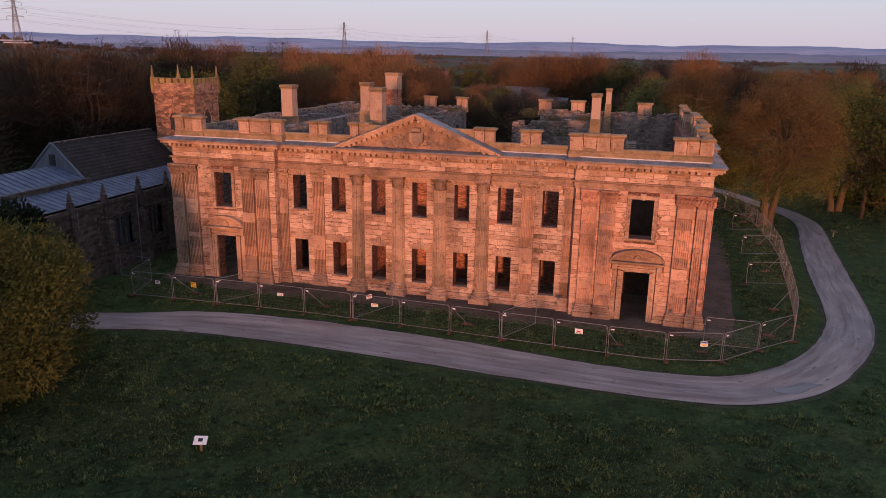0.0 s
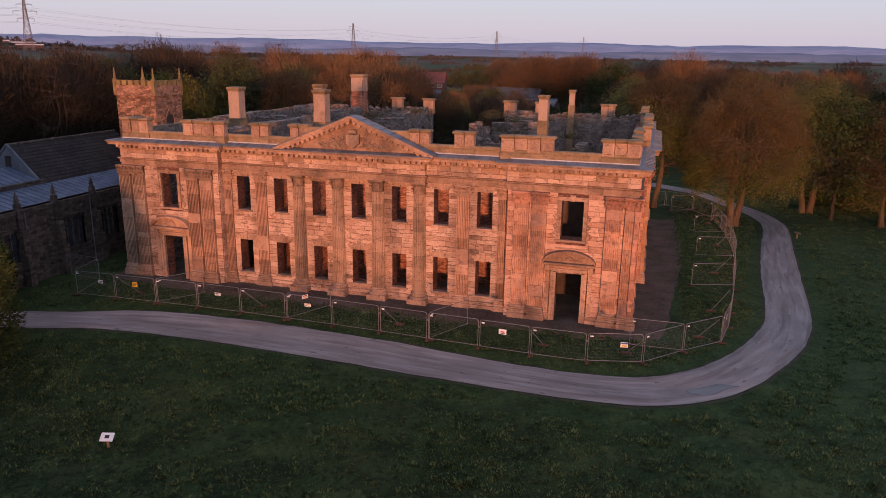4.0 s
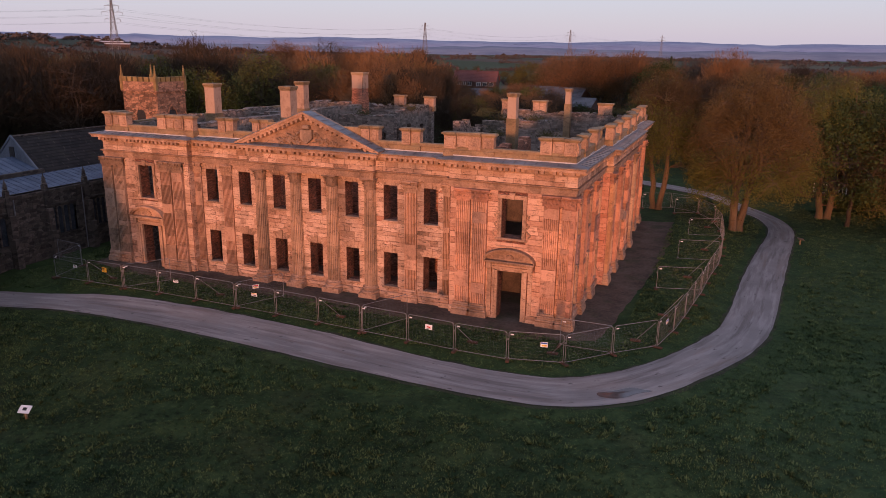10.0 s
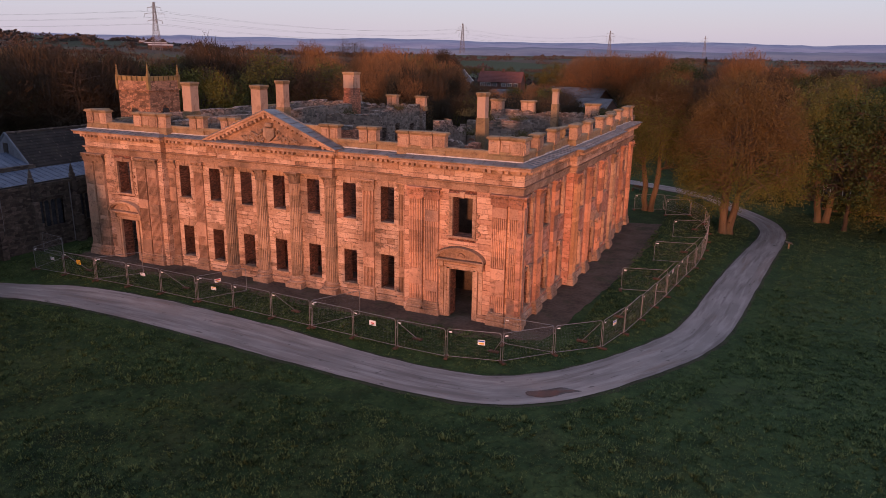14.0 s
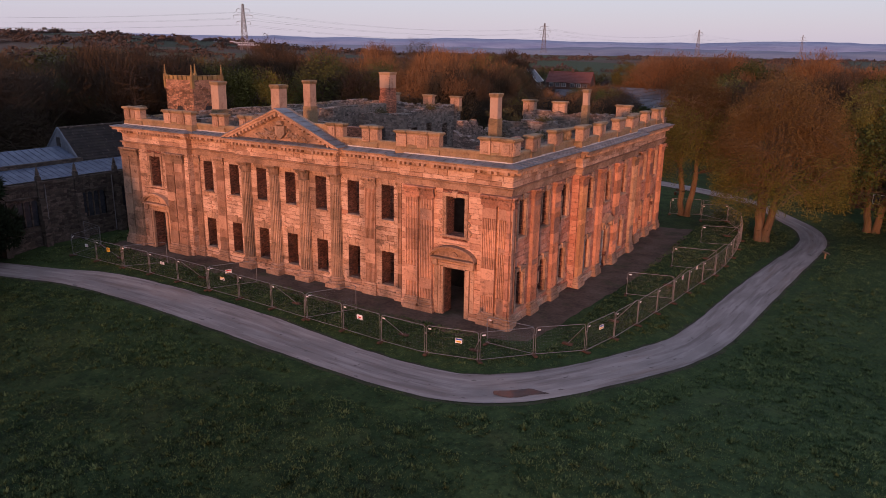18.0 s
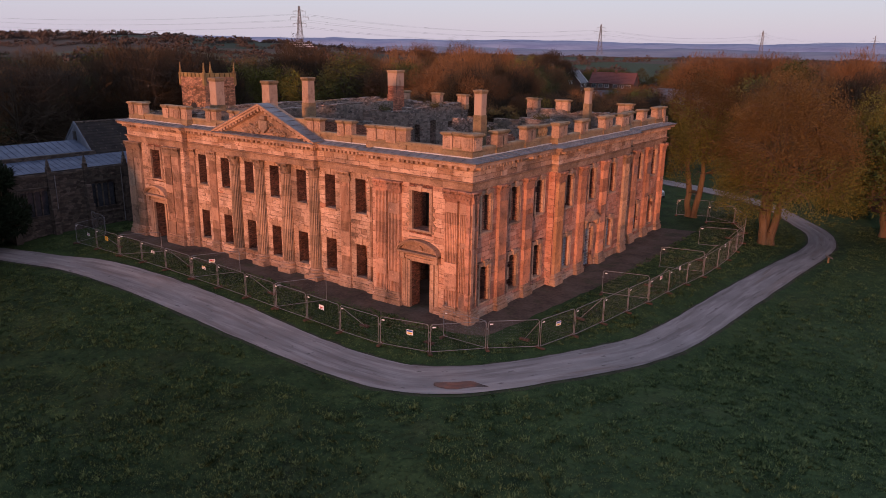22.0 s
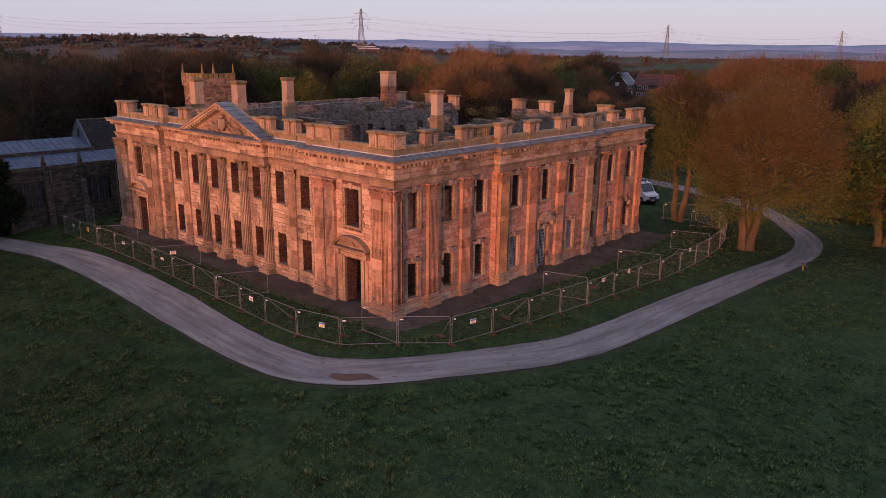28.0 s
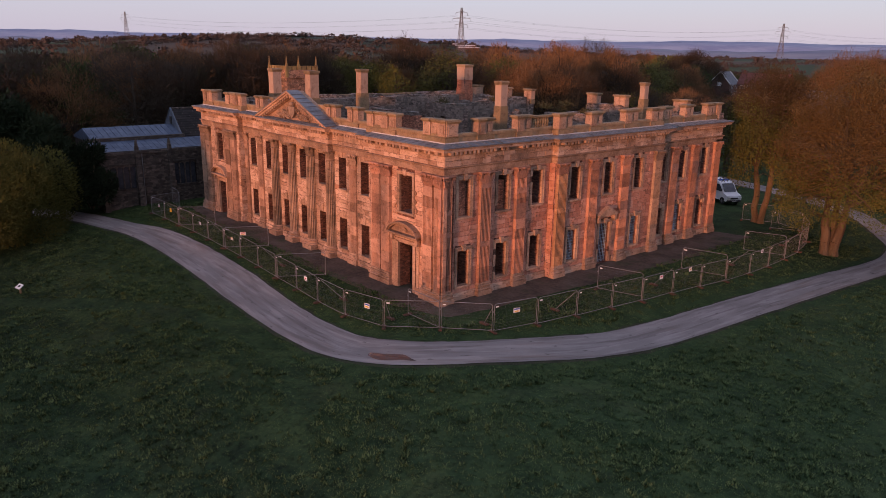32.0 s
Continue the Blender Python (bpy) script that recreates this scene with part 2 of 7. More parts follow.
M_SHAFT = material("fluted_sandstone", [(0.1819, 0.1098, 0.0752), (0.3959, 0.2296, 0.1539), (0.5243, 0.3136, 0.2166)], scale=0.8, fine=8, bump=0.7, random=0.6, stain=(SOOT, 0.6), stain_scale=0.35, streak=0.3, erode=((0.11, 0.065, 0.045), 2.6, 1.2, 0.6), flecks=((0.09, 0.05, 0.035), 4.5, 0.6, (0.6, 0.4, 0.29)))
M_SHAFT_RED = material("red_fluted_sandstone", [(0.2, 0.1, 0.07), (0.43, 0.185, 0.12), (0.56, 0.28, 0.185)], scale=0.8, fine=8, bump=0.8, random=0.6, stain=((0.13, 0.11, 0.10), 0.6), stain_scale=0.35, streak=0.3, erode=((0.11, 0.065, 0.045), 2.6, 1.2, 0.6), flecks=((0.10, 0.045, 0.035), 4.5, 0.6, (0.62, 0.36, 0.26)))
M_SHAFT_ROSE = material("rose_fluted_sandstone", [(0.22, 0.122, 0.086), (0.48, 0.248, 0.166), (0.63, 0.36, 0.246)], scale=0.8, fine=8, bump=0.8, random=0.6, stain=((0.13, 0.11, 0.10), 0.6), stain_scale=0.35, streak=0.3, erode=((0.11, 0.065, 0.045), 2.6, 1.2, 0.6), flecks=((0.10, 0.045, 0.035), 4.5, 0.6, (0.62, 0.36, 0.26)))
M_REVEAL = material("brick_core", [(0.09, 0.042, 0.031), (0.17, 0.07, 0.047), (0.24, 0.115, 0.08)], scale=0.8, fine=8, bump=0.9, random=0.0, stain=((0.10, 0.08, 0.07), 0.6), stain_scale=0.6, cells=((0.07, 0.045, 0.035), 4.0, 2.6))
M_SHAFT_OCHRE = material("lichened_fluted_sandstone", [(0.21, 0.115, 0.062), (0.42, 0.22, 0.11), (0.52, 0.29, 0.165)], scale=0.8, fine=8, bump=0.8, random=0.4, stain=((0.16, 0.13, 0.06), 0.6), stain_scale=0.35, streak=0.3, erode=((0.11, 0.065, 0.045), 2.6, 1.2, 0.6))
M_CORE = material("mortar", [(0.06, 0.042, 0.032), (0.13, 0.09, 0.065)], scale=1.5, fine=12, bump=0.4, random=0.0)
M_LICHEN = material("lichened_coping", [(0.10, 0.078, 0.043), (0.24, 0.165, 0.09), (0.38, 0.25, 0.145)], scale=0.8, fine=9, bump=0.6, random=0.3, stain=((0.14, 0.12, 0.06), 0.7), stain_scale=0.8, erode=((0.11, 0.068, 0.048), 2.6, 1.6, 0.65))
M_RUBBLE = material("rubble_wall", [(0.09, 0.083, 0.077), (0.19, 0.165, 0.145), (0.29, 0.24, 0.2), (0.26, 0.16, 0.125)], scale=0.4, fine=4, bump=1.0, random=0.0, island=0.5, stain=((0.07, 0.075, 0.035), 0.6), stain_scale=0.4, cells=((0.05, 0.042, 0.036), 2.6, 2.4))
M_RUBBLE_STONE = material("rubble_stones", [(0.035, 0.032, 0.03), (0.125, 0.105, 0.092), (0.205, 0.165, 0.14), (0.21, 0.105, 0.076), (0.31, 0.255, 0.215)], scale=0.5, fine=5, bump=0.9, random=0.0, island=0.6, stain=((0.045, 0.045, 0.03), 0.8), stain_scale=0.4, flecks=((0.06, 0.05, 0.045), 4.0, 0.6, (0.5, 0.42, 0.35)))
M_BRICK = material("red_brick", [(0.22, 0.075, 0.045), (0.40, 0.13, 0.075), (0.46, 0.21, 0.13)], scale=0.7, fine=7, bump=0.7, random=0.15, island=0.3, stain=((0.18, 0.14, 0.12), 0.5), stain_scale=0.4, cells=((0.10, 0.06, 0.045), 4.0, 2.6))
M_WARM = material("orange_brick", [(0.34, 0.12, 0.065), (0.55, 0.2, 0.1), (0.62, 0.3, 0.17)], scale=0.7, fine=7, bump=0.7, random=0.15, stain=((0.18, 0.14, 0.12), 0.5), stain_scale=0.4, cells=((0.14, 0.07, 0.05), 4.0, 2.6))
M_RENDER = material("lime_render", [(0.2736, 0.1824, 0.1309), (0.3648, 0.2508, 0.1848), (0.3952, 0.2888, 0.2233)], scale=0.7, fine=5, bump=0.25, random=0.15, stain=((0.25, 0.17, 0.12), 0.6), stain_scale=0.7, streak=0.5, erode=((0.17, 0.10, 0.07), 1.2, 0.7, 0.6))
M_LEAD = material("lead_sheet", [(0.17, 0.19, 0.22), (0.28, 0.31, 0.35), (0.38, 0.40, 0.43)], rough=0.5, scale=0.9, fine=5, bump=0.15, random=0.1, metal=0.3, spec=0.5)
M_LEAD_DARK = material("weathered_lead", [(0.07, 0.08, 0.095), (0.13, 0.145, 0.165), (0.19, 0.205, 0.23)], rough=0.55, scale=0.9, fine=5, bump=0.15, random=0.1, metal=0.2, spec=0.4)
M_LEAD_BLUE = material("blue_lead_sheet", [(0.028, 0.046, 0.08), (0.058, 0.085, 0.135), (0.1, 0.135, 0.19)], rough=0.6, scale=0.9, fine=5, bump=0.15, random=0.1, spec=0.4)
M_MORTARLINE = material("lime_flashing", [(0.3, 0.28, 0.27), (0.56, 0.54, 0.52)], scale=2, fine=9, bump=0.2, random=0.0)
M_IRON = material("galvanised_steel", [(0.13, 0.13, 0.135), (0.22, 0.22, 0.23)], rough=0.5, scale=3, fine=20, bump=0.05, random=0.1, metal=0.4, spec=0.5)
M_GRILLE = material("painted_grille", [(0.30, 0.36, 0.42), (0.42, 0.47, 0.52)], rough=0.6, scale=3, fine=20, bump=0.05, random=0.1)
# slate and church wall tones are lowered to stand for the shade there
M_SLATE_SHADE = material("stone_slate_shade", [(0.008, 0.0075, 0.008), (0.016, 0.0145, 0.015), (0.03, 0.026, 0.024)], scale=0.5, fine=5, bump=0.6, random=0.1, island=0.5, stain=((0.035, 0.034, 0.022), 0.6), stain_scale=0.5)
M_CHURCH_SHADE = material("church_stone_shade", [(0.035, 0.029, 0.025), (0.075, 0.06, 0.05), (0.115, 0.09, 0.073)], scale=0.6, fine=5, bump=0.7, random=0.1, island=0.5, stain=(SOOT, 0.6), stain_scale=0.3, cells=((0.05, 0.045, 0.04), 2.2, 1.8))
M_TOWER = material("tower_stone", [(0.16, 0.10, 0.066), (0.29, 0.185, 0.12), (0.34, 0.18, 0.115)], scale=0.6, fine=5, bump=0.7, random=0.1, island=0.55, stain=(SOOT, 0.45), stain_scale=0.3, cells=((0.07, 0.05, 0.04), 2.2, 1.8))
M_GLASS = material("leaded_glass", [(0.02, 0.025, 0.03), (0.05, 0.055, 0.07)], rough=0.2, scale=2, fine=8, bump=0.15, random=0.1, spec=0.6)
M_DARK = material("black_iron", [(0.015, 0.015, 0.016), (0.04, 0.04, 0.04)], rough=0.5, scale=3, fine=20, bump=0.05, random=0.1)
M_BARK = material("tree_bark", [(0.04, 0.028, 0.018), (0.09, 0.062, 0.038), (0.135, 0.095, 0.06)], scale=1.2, fine=10, bump=0.9, random=0.1, stain=((0.10, 0.11, 0.05), 0.5), stain_scale=0.7, streak=0.3)
M_BARK_DARK = material("woodland_bark", [(0.022, 0.017, 0.013), (0.045, 0.034, 0.024), (0.07, 0.054, 0.038)], scale=1.2, fine=10, bump=0.5, random=0.3)
M_WEED = material("wall_weeds", [(0.03, 0.035, 0.014), (0.06, 0.062, 0.022), (0.10, 0.08, 0.03)], rough=0.9, scale=0.5, fine=3, bump=0.0, random=0.2, island=0.4)

# ---- the hall: walls ----
X0 = -21.45           # middle of the front
BAY = 3.3             # spacing of the windows in the middle of the front
WEST, EAST, BACK = -42.15, -0.75, 36.9
FRONT = pose(0, 0.15, 0)              # plane of the corner blocks
MIDDLE = pose(0, 0.85, 0)             # recessed middle of the front
SIDE = pose(-0.95, 0, 0, 0, 0, 90)    # recessed parts of the long flank
SIDE_MID = pose(-0.35, 0, 0, 0, 0, 90)

hall = thing("country_house", "roofless ruined sandstone country house with giant pilasters and pediment", "house")


def wall_core(u0, u1, z0, z1, holes, thick):
    """A wall with openings through it, in the plane y = 0 with its inside at y = thick."""
    us = sorted({u0, u1, *(h for q in holes for h in q[:2])})
    zs = sorted({z0, z1, *(h for q in holes for h in q[2:4])})
    mb = MB()

    def solid(i, k):
        if not (0 <= i < len(us) - 1 and 0 <= k < len(zs) - 1):
            return False
        u, z = (us[i] + us[i + 1]) / 2, (zs[k] + zs[k + 1]) / 2
        return not any(a < u < b and c < z < d for a, b, c, d in holes)

    for i in range(len(us) - 1):
        for k in range(len(zs) - 1):
            if not solid(i, k):
                continue
            a, b, c, d = us[i], us[i + 1], zs[k], zs[k + 1]
            vs = [(a, 0, c), (b, 0, c), (b, 0, d), (a, 0, d), (a, thick, c), (b, thick, c), (b, thick, d), (a, thick, d)]
            fs = [(0, 1, 2, 3), (5, 4, 7, 6)]
            fs += [] if solid(i - 1, k) else [(4, 0, 3, 7)]
            fs += [] if solid(i + 1, k) else [(1, 5, 6, 2)]
            fs += [] if solid(i, k - 1) else [(4, 5, 1, 0)]
            fs += [] if solid(i, k + 1) else [(3, 2, 6, 7)]
            mb.add(vs, fs)
    return mb.weld()


def stones(u0, u1, z0, z1, holes, rnd, course=0.34, length=0.85, gap=0.006, gapz=0.009):
    """Courses of squared stones that keep clear of the openings: (u0, u1, z0, z1, how far proud)."""
    out = []
    n = max(1, round((z1 - z0) / course))
    levels = [z0] + [z0 + (z1 - z0) * (k + rnd.uniform(-0.22, 0.22)) / n for k in range(1, n)] + [z1]
    for a, b in zip(levels, levels[1:]):
        cuts = sorted((q[0], q[1]) for q in holes if q[2] < b - 0.05 and q[3] > a + 0.05)
        spans, u = [], u0
        for c, d in cuts:
            if c > u + 0.02:
                spans.append((u, min(c, u1)))
            u = max(u, d)
        if u < u1 - 0.02:
            spans.append((u, u1))
        for c, d in spans:
            x = c
            while x < d - 0.01:
                w = length * rnd.uniform(0.5, 1.5)
                e = d if d - x - w < 0.35 else x + w
                out.append((x + gap, e - gap, a + gapz, b - gapz, rnd.uniform(0.015, 0.05)))
                x = e
    return out


def stone_mesh(mb, u0, u1, z0, z1, p, back=0.03):
    c = 0.012
    vs = [(u0, back, z0), (u1, back, z0), (u1, back, z1), (u0, back, z1)]
    vs += [(u0, c - p, z0), (u1, c - p, z0), (u1, c - p, z1), (u0, c - p, z1)]
    vs += [(u0 + c, -p, z0 + c), (u1 - c, -p, z0 + c), (u1 - c, -p, z1 - c), (u0 + c, -p, z1 - c)]
    fs = [(8, 9, 10, 11)]
    for k in (0, 4):
        fs += [(k + i, k + (i + 1) % 4, k + 4 + (i + 1) % 4, k + 4 + i) for i in range(4)]
    mb.add(vs, fs)


def win(c, w, z0, z1):
    return (c - w / 2, c + w / 2, z0, z1)


UP, LOW = (6.22, 8.95), (1.02, 3.75)
bays = [X0 + BAY * k for k in range(-3, 4)]
holes_mid = [win(c, 1.14, *z) for c in bays for z in (UP, LOW)]
PAV = (X0 - 16.3, X0 + 16.3)
holes_w = [win(PAV[0], 1.54, 6.08, 8.88), win(PAV[0], 1.84, -0.4, 3.66)]
holes_e = [win(PAV[1], 1.54, 6.08, 8.88), win(PAV[1], 1.84, -0.4, 3.66)]
SB_S, SB_M, SB_N = (2.1, 6.0, 9.75), (13.65, 18.0, 22.3), (27.1, 30.3, 34.2)
holes_s = [win(c, 1.14, *z) for c in SB_S for z in (UP, LOW)]
holes_m = [win(c, 1.14, *z) for c in SB_M for z in (UP, LOW)][:3] + [win(18.0, 1.5, 0.1, 3.7)] + [win(22.3, 1.14, *z) for z in (UP, LOW)]
holes_n = [win(c, 1.14, *z) for c in SB_N for z in (UP, LOW)]
TOP = 11.5
T = 1.1
walls = {}
for name, frame_m, u0, u1, holes, thick in (
    ("front_wall", MIDDLE, -33.1, -9.8, holes_mid, T),
    ("corner_block_wall", FRONT, -42.15, -33.1, holes_w, T),
    ("corner_block_wall", FRONT, -9.8, -0.95, holes_e, T),
    ("flank_wall", SIDE, 1.1, 11.2, holes_s, T),
    ("flank_wall", SIDE_MID, 11.2, 25.8, holes_m, T + 0.6),
    ("flank_wall", SIDE, 25.8, BACK, holes_n, T),
):
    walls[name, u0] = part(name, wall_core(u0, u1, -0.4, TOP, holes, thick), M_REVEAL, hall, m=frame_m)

# facing stones: those of the corner by the drive singly, the rest joined
rnd = random.Random(3)


def facing(u0, u1, z0, z1, holes, m, parent, mat, single=None, course=0.34, length=0.85):
    joined, wall = MB(), walls[parent]
    for s in stones(u0, u1, z0, z1, holes, rnd, course, length):
        if single and single(s):
            mb = MB()
            stone_mesh(mb, *s)
            part("stone", mb, M_PIECE, wall)
        else:
            stone_mesh(joined, *s)
    if joined.v:
        part("stonework", joined, mat, wall, "coursed ashlar facing stones", kind="stuff")



# ---- the hall: orders ----
def fluted_block(mb, w, d, z0, z1, n=7, plain=False):
    """One block of a pilaster's shaft, its back at y = 0 and its face at y = -d."""
    pts = [(-w / 2, 0), (-w / 2, -d)]
    if not plain:
        step = w * 0.92 / n
        for i in range(n):
            a = -w * 0.46 + step * (i + 0.18)
            pts += [(a, -d), (a + step * 0.12, -d + 0.09), (a + step * 0.56, -d + 0.09), (a + step * 0.68, -d)]
    pts += [(w / 2, -d), (w / 2, 0)]
    k = len(pts)
    vs = [(x, y, z) for z in (z0, z1) for x, y in pts]
    fs = [(i, i + 1, k + i + 1, k + i) for i in range(k - 1)] + [tuple(range(k, 2 * k))]
    mb.add(vs, fs)


BLOCKS = {}


def block_mesh(w, d, h, plain, mat):
    key = (w, d, h, plain, mat.name)
    if key not in BLOCKS:
        mb = MB()
        fluted_block(mb, w, d, 0.004, h - 0.004, plain=plain)
        BLOCKS[key] = mb.mesh("shaft_block", mat)
    return BLOCKS[key]


def base_mesh(w=1.05, d=0.3):
    mb, r = MB(), random.Random(5)
    mb.box(-w / 2 - 0.2, w / 2 + 0.2, -d - 0.2, 0.05, -0.4, 0.38, 0.03)
    for o, z0, z1, b in ((0.17, 0.38, 0.56, 0.06), (0.09, 0.56, 0.68, 0.02), (0.13, 0.68, 0.82, 0.05), (0.05, 0.82, 0.985, 0.03)):
        mb.box(-w / 2 - o, w / 2 + o, -d - o, 0.05, z0, z1, b)
    return mb.mesh("base", M_STONE)


def leaf(mb, x, y, z, h, w, nx, ny, curl=0.2):
    """One curled acanthus leaf that stands on the bell and bends outwards along (nx, ny)."""
    tx, ty = -ny, nx
    rows = ((0.0, 0.0, 1.0), (0.03, 0.45, 1.05), (0.06, 0.8, 0.9), (0.06 + curl, 1.0, 0.6), (0.09 + curl, 0.86, 0.25))
    vs = []
    for o, k, s in rows:
        for side, lift in ((-1, 0), (0, 0.025), (1, 0)):
            vs.append((x + nx * (o + lift) + tx * side * w * s / 2, y + ny * (o + lift) + ty * side * w * s / 2, z + h * k))
    fs = [(3 * i + j, 3 * i + j + 1, 3 * i + j + 4, 3 * i + j + 3) for i in range(4) for j in range(2)]
    mb.add(vs, fs)


def volute(mb, x, y, z, r, nx, ny):
    c = Vector((x, y, z))
    n = Vector((nx, ny, 0))
    for k in range(9):
        a0, a1 = k * 0.9, (k + 1) * 0.9
        q = [c + n * math.cos(a) * r * (1 - k * 0.08) + Vector((0, 0, math.sin(a) * r * (1 - k * 0.08))) for a in (a0, a1)]
        mb.tube(q[0], q[1], 0.045, 0.04, 5)


def capital_mesh(w=1.05, d=0.3, z0=8.5, z1=9.4, mat=M_CAP):
    mb = MB()
    mb.box(-w / 2 - 0.03, w / 2 + 0.03, -d - 0.03, 0.02, z0, z0 + 0.06, 0.02)
    mb.box(-w / 2 + 0.02, w / 2 - 0.02, -d + 0.02, 0.02, z0 + 0.06, z1 - 0.16)
    for row, (n, h, z) in enumerate(((4, 0.34, z0 + 0.05), (5, 0.5, z0 + 0.16))):
        for i in range(n):
            x = -w / 2 + w * (i + 0.5) / n if row == 0 else -w / 2 + w * i / (n - 1)
            leaf(mb, x, -d + 0.01, z, h, 0.24, 0, -1)
        for s in (-1, 1):
            leaf(mb, s * (w / 2 - 0.01), -d * 0.5, z, h, 0.24, s, 0)
    for s in (-1, 1):
        volute(mb, s * (w / 2 + 0.02), -d - 0.05, z1 - 0.24, 0.12, s * 0.7, -0.7)
        volute(mb, s * 0.13, -d - 0.03, z1 - 0.24, 0.09, s, 0)
    mb.box(-w / 2 - 0.16, w / 2 + 0.16, -d - 0.16, 0.02, z1 - 0.14, z1, 0.04)
    mb.box(-0.1, 0.1, -d - 0.24, -d, z1 - 0.18, z1 - 0.01, 0.04)
    return mb.mesh("capital", mat)


BASE, CAP = base_mesh(), capital_mesh()
BASE_S, CAP_S, CAP_CLEAN = base_mesh(0.95, 0.18), capital_mesh(0.95, 0.18, mat=M_STONE), capital_mesh(mat=M_SHAFT_RED)
PCORE = MB().box(-0.5, 0.5, -0.19, 0, 0.9, 8.6).mesh("pilaster", M_CORE)
PCORE_S = MB().box(-0.45, 0.45, -0.08, 0, 0.9, 8.6).mesh("pilaster", M_CORE)


def pilaster(u, m, k, slim=False, mat=M_SHAFT):
    p = part("pilaster", PCORE_S if slim else PCORE, None, hall, "weathered fluted sandstone pilaster", m=m @ pose(u, 0, 0))
    part("base", BASE_S if slim else BASE, None, p)
    part("capital", CAP_S if slim else CAP_CLEAN if mat in (M_SHAFT_RED, M_SHAFT_ROSE, M_SHAFT_OCHRE) else CAP, None, p, "worn carved leaf capital")
    r, z = random.Random(k * 17 + int(u * 10)), 0.98
    while z < 8.49:
        h = r.choice((0.4, 0.8, 0.8, 1.2))
        h = 8.5 - z if 8.5 - z - h < 0.3 else h
        j = r.uniform(-0.008, 0.012)
        part("shaft_block", block_mesh(0.95 if slim else 1.05, 0.18 if slim else 0.3, round(h, 3), r.random() < 0.22, mat), None, p, m=pose(0, -j, z))
        z += h


def column_meshes():
    n = 20
    drums = []
    for k in range(8):
        sh = MB()
        z0, z1 = 0.98 + 0.94 * k + 0.005, 0.98 + 0.94 * (k + 1) - 0.005
        ring = []
        for z in (z0, z1):
            r = 0.52 - 0.075 * max(0, (z - 3.2) / 5.3) ** 1.4
            for i in range(n):
                for o, dr in ((0.0, 0), (0.28, 0), (0.4, -0.08), (0.88, -0.08)):
                    a = 2 * math.pi * (i + o) / n
                    ring.append(((r + dr) * math.cos(a), (r + dr) * math.sin(a), z))
        m = 4 * n
        sh.add(ring, [(i, (i + 1) % m, m + (i + 1) % m, m + i) for i in range(m)] + [tuple(range(m, 2 * m)), tuple(range(m))[::-1]])
        drums.append(sh.mesh("drum", M_COLUMN))
    ba = MB()
    ba.box(-0.76, 0.76, -0.76, 0.76, -0.4, 0.42, 0.04)
    ba.lathe([(0.72, 0.42), (0.77, 0.5), (0.72, 0.58), (0.6, 0.62), (0.58, 0.7), (0.66, 0.76), (0.66, 0.82), (0.56, 0.88), (0.53, 0.99)], 20)
    ca = MB()
    ca.lathe([(0.47, 8.5), (0.5, 8.53), (0.47, 8.57), (0.44, 8.6), (0.44, 8.9), (0.52, 9.2), (0.6, 9.27)], 16)
    for row, (z, h, o) in enumerate(((8.57, 0.34, 0), (8.68, 0.5, 0.5))):
        for i in range(8):
            a = 2 * math.pi * (i + o) / 8
            leaf(ca, 0.43 * math.cos(a), 0.43 * math.sin(a), z, h, 0.27, math.cos(a), math.sin(a))
    for i in range(4):
        a = math.pi / 4 + i * math.pi / 2
        volute(ca, 0.58 * math.cos(a), 0.58 * math.sin(a), 9.16, 0.13, math.cos(a), math.sin(a))
    ca.box(-0.62, 0.62, -0.62, 0.62, 9.27, 9.4, 0.05)
    return drums, ba.mesh("base", M_STONE), ca.mesh("capital", M_CAP)


COL = column_meshes()
for k in range(4):
    c = part("column", MB().lathe([(0.4, 0.9), (0.33, 8.6)], 10), M_CORE, hall, "fluted round sandstone column", m=pose(X0 + BAY * (k - 1.5), 0.72, 0))
    for j, d in enumerate(COL[0]):
        part("drum", d, None, c, m=pose(0, 0, 0, 0, 0, (k * 7 + j * 3) % 5 * 18))
    part("base", COL[1], None, c)
    part("capital", COL[2], None, c, "carved leaf capital")
for k, u in enumerate((-20.4, -19.12, -14.0, -12.75)):
    pilaster(X0 + u, FRONT, k, mat=M_COLUMN if k < 2 else M_SHAFT)
    pilaster(X0 - u, FRONT, k + 2, mat=M_SHAFT_ROSE)
for k, u in enumerate((-11.4, -8.3)):
    pilaster(X0 + u, MIDDLE, k, True)
    pilaster(X0 - u, MIDDLE, k + 1, True)
for k, u in enumerate((0.22, 4.05, 7.8, 28.75, 32.3, 36.35)):
    pilaster(u, SIDE, k + 1, mat=M_SHAFT_RED)
for k, u in enumerate((11.85, 15.85, 20.2, 25.1)):
    pilaster(u, SIDE_MID, k, mat=(M_SHAFT_OCHRE, M_SHAFT_RED, M_SHAFT_RED, M_COLUMN)[k])

# entablature and cornice all round the outside
LINE = [(WEST, BACK), (WEST, 0.05), (-33.085, 0.05), (-33.085, 0.62), (-26.95, 0.62), (-26.95, 0.15), (-15.95, 0.15), (-15.95, 0.62), (-9.815, 0.62), (-9.815, 0.05),
        (EAST, 0.05), (EAST, 11.185), (-0.2, 11.185), (-0.2, 25.815), (EAST, 25.815), (EAST, BACK), (-17.3, BACK)]
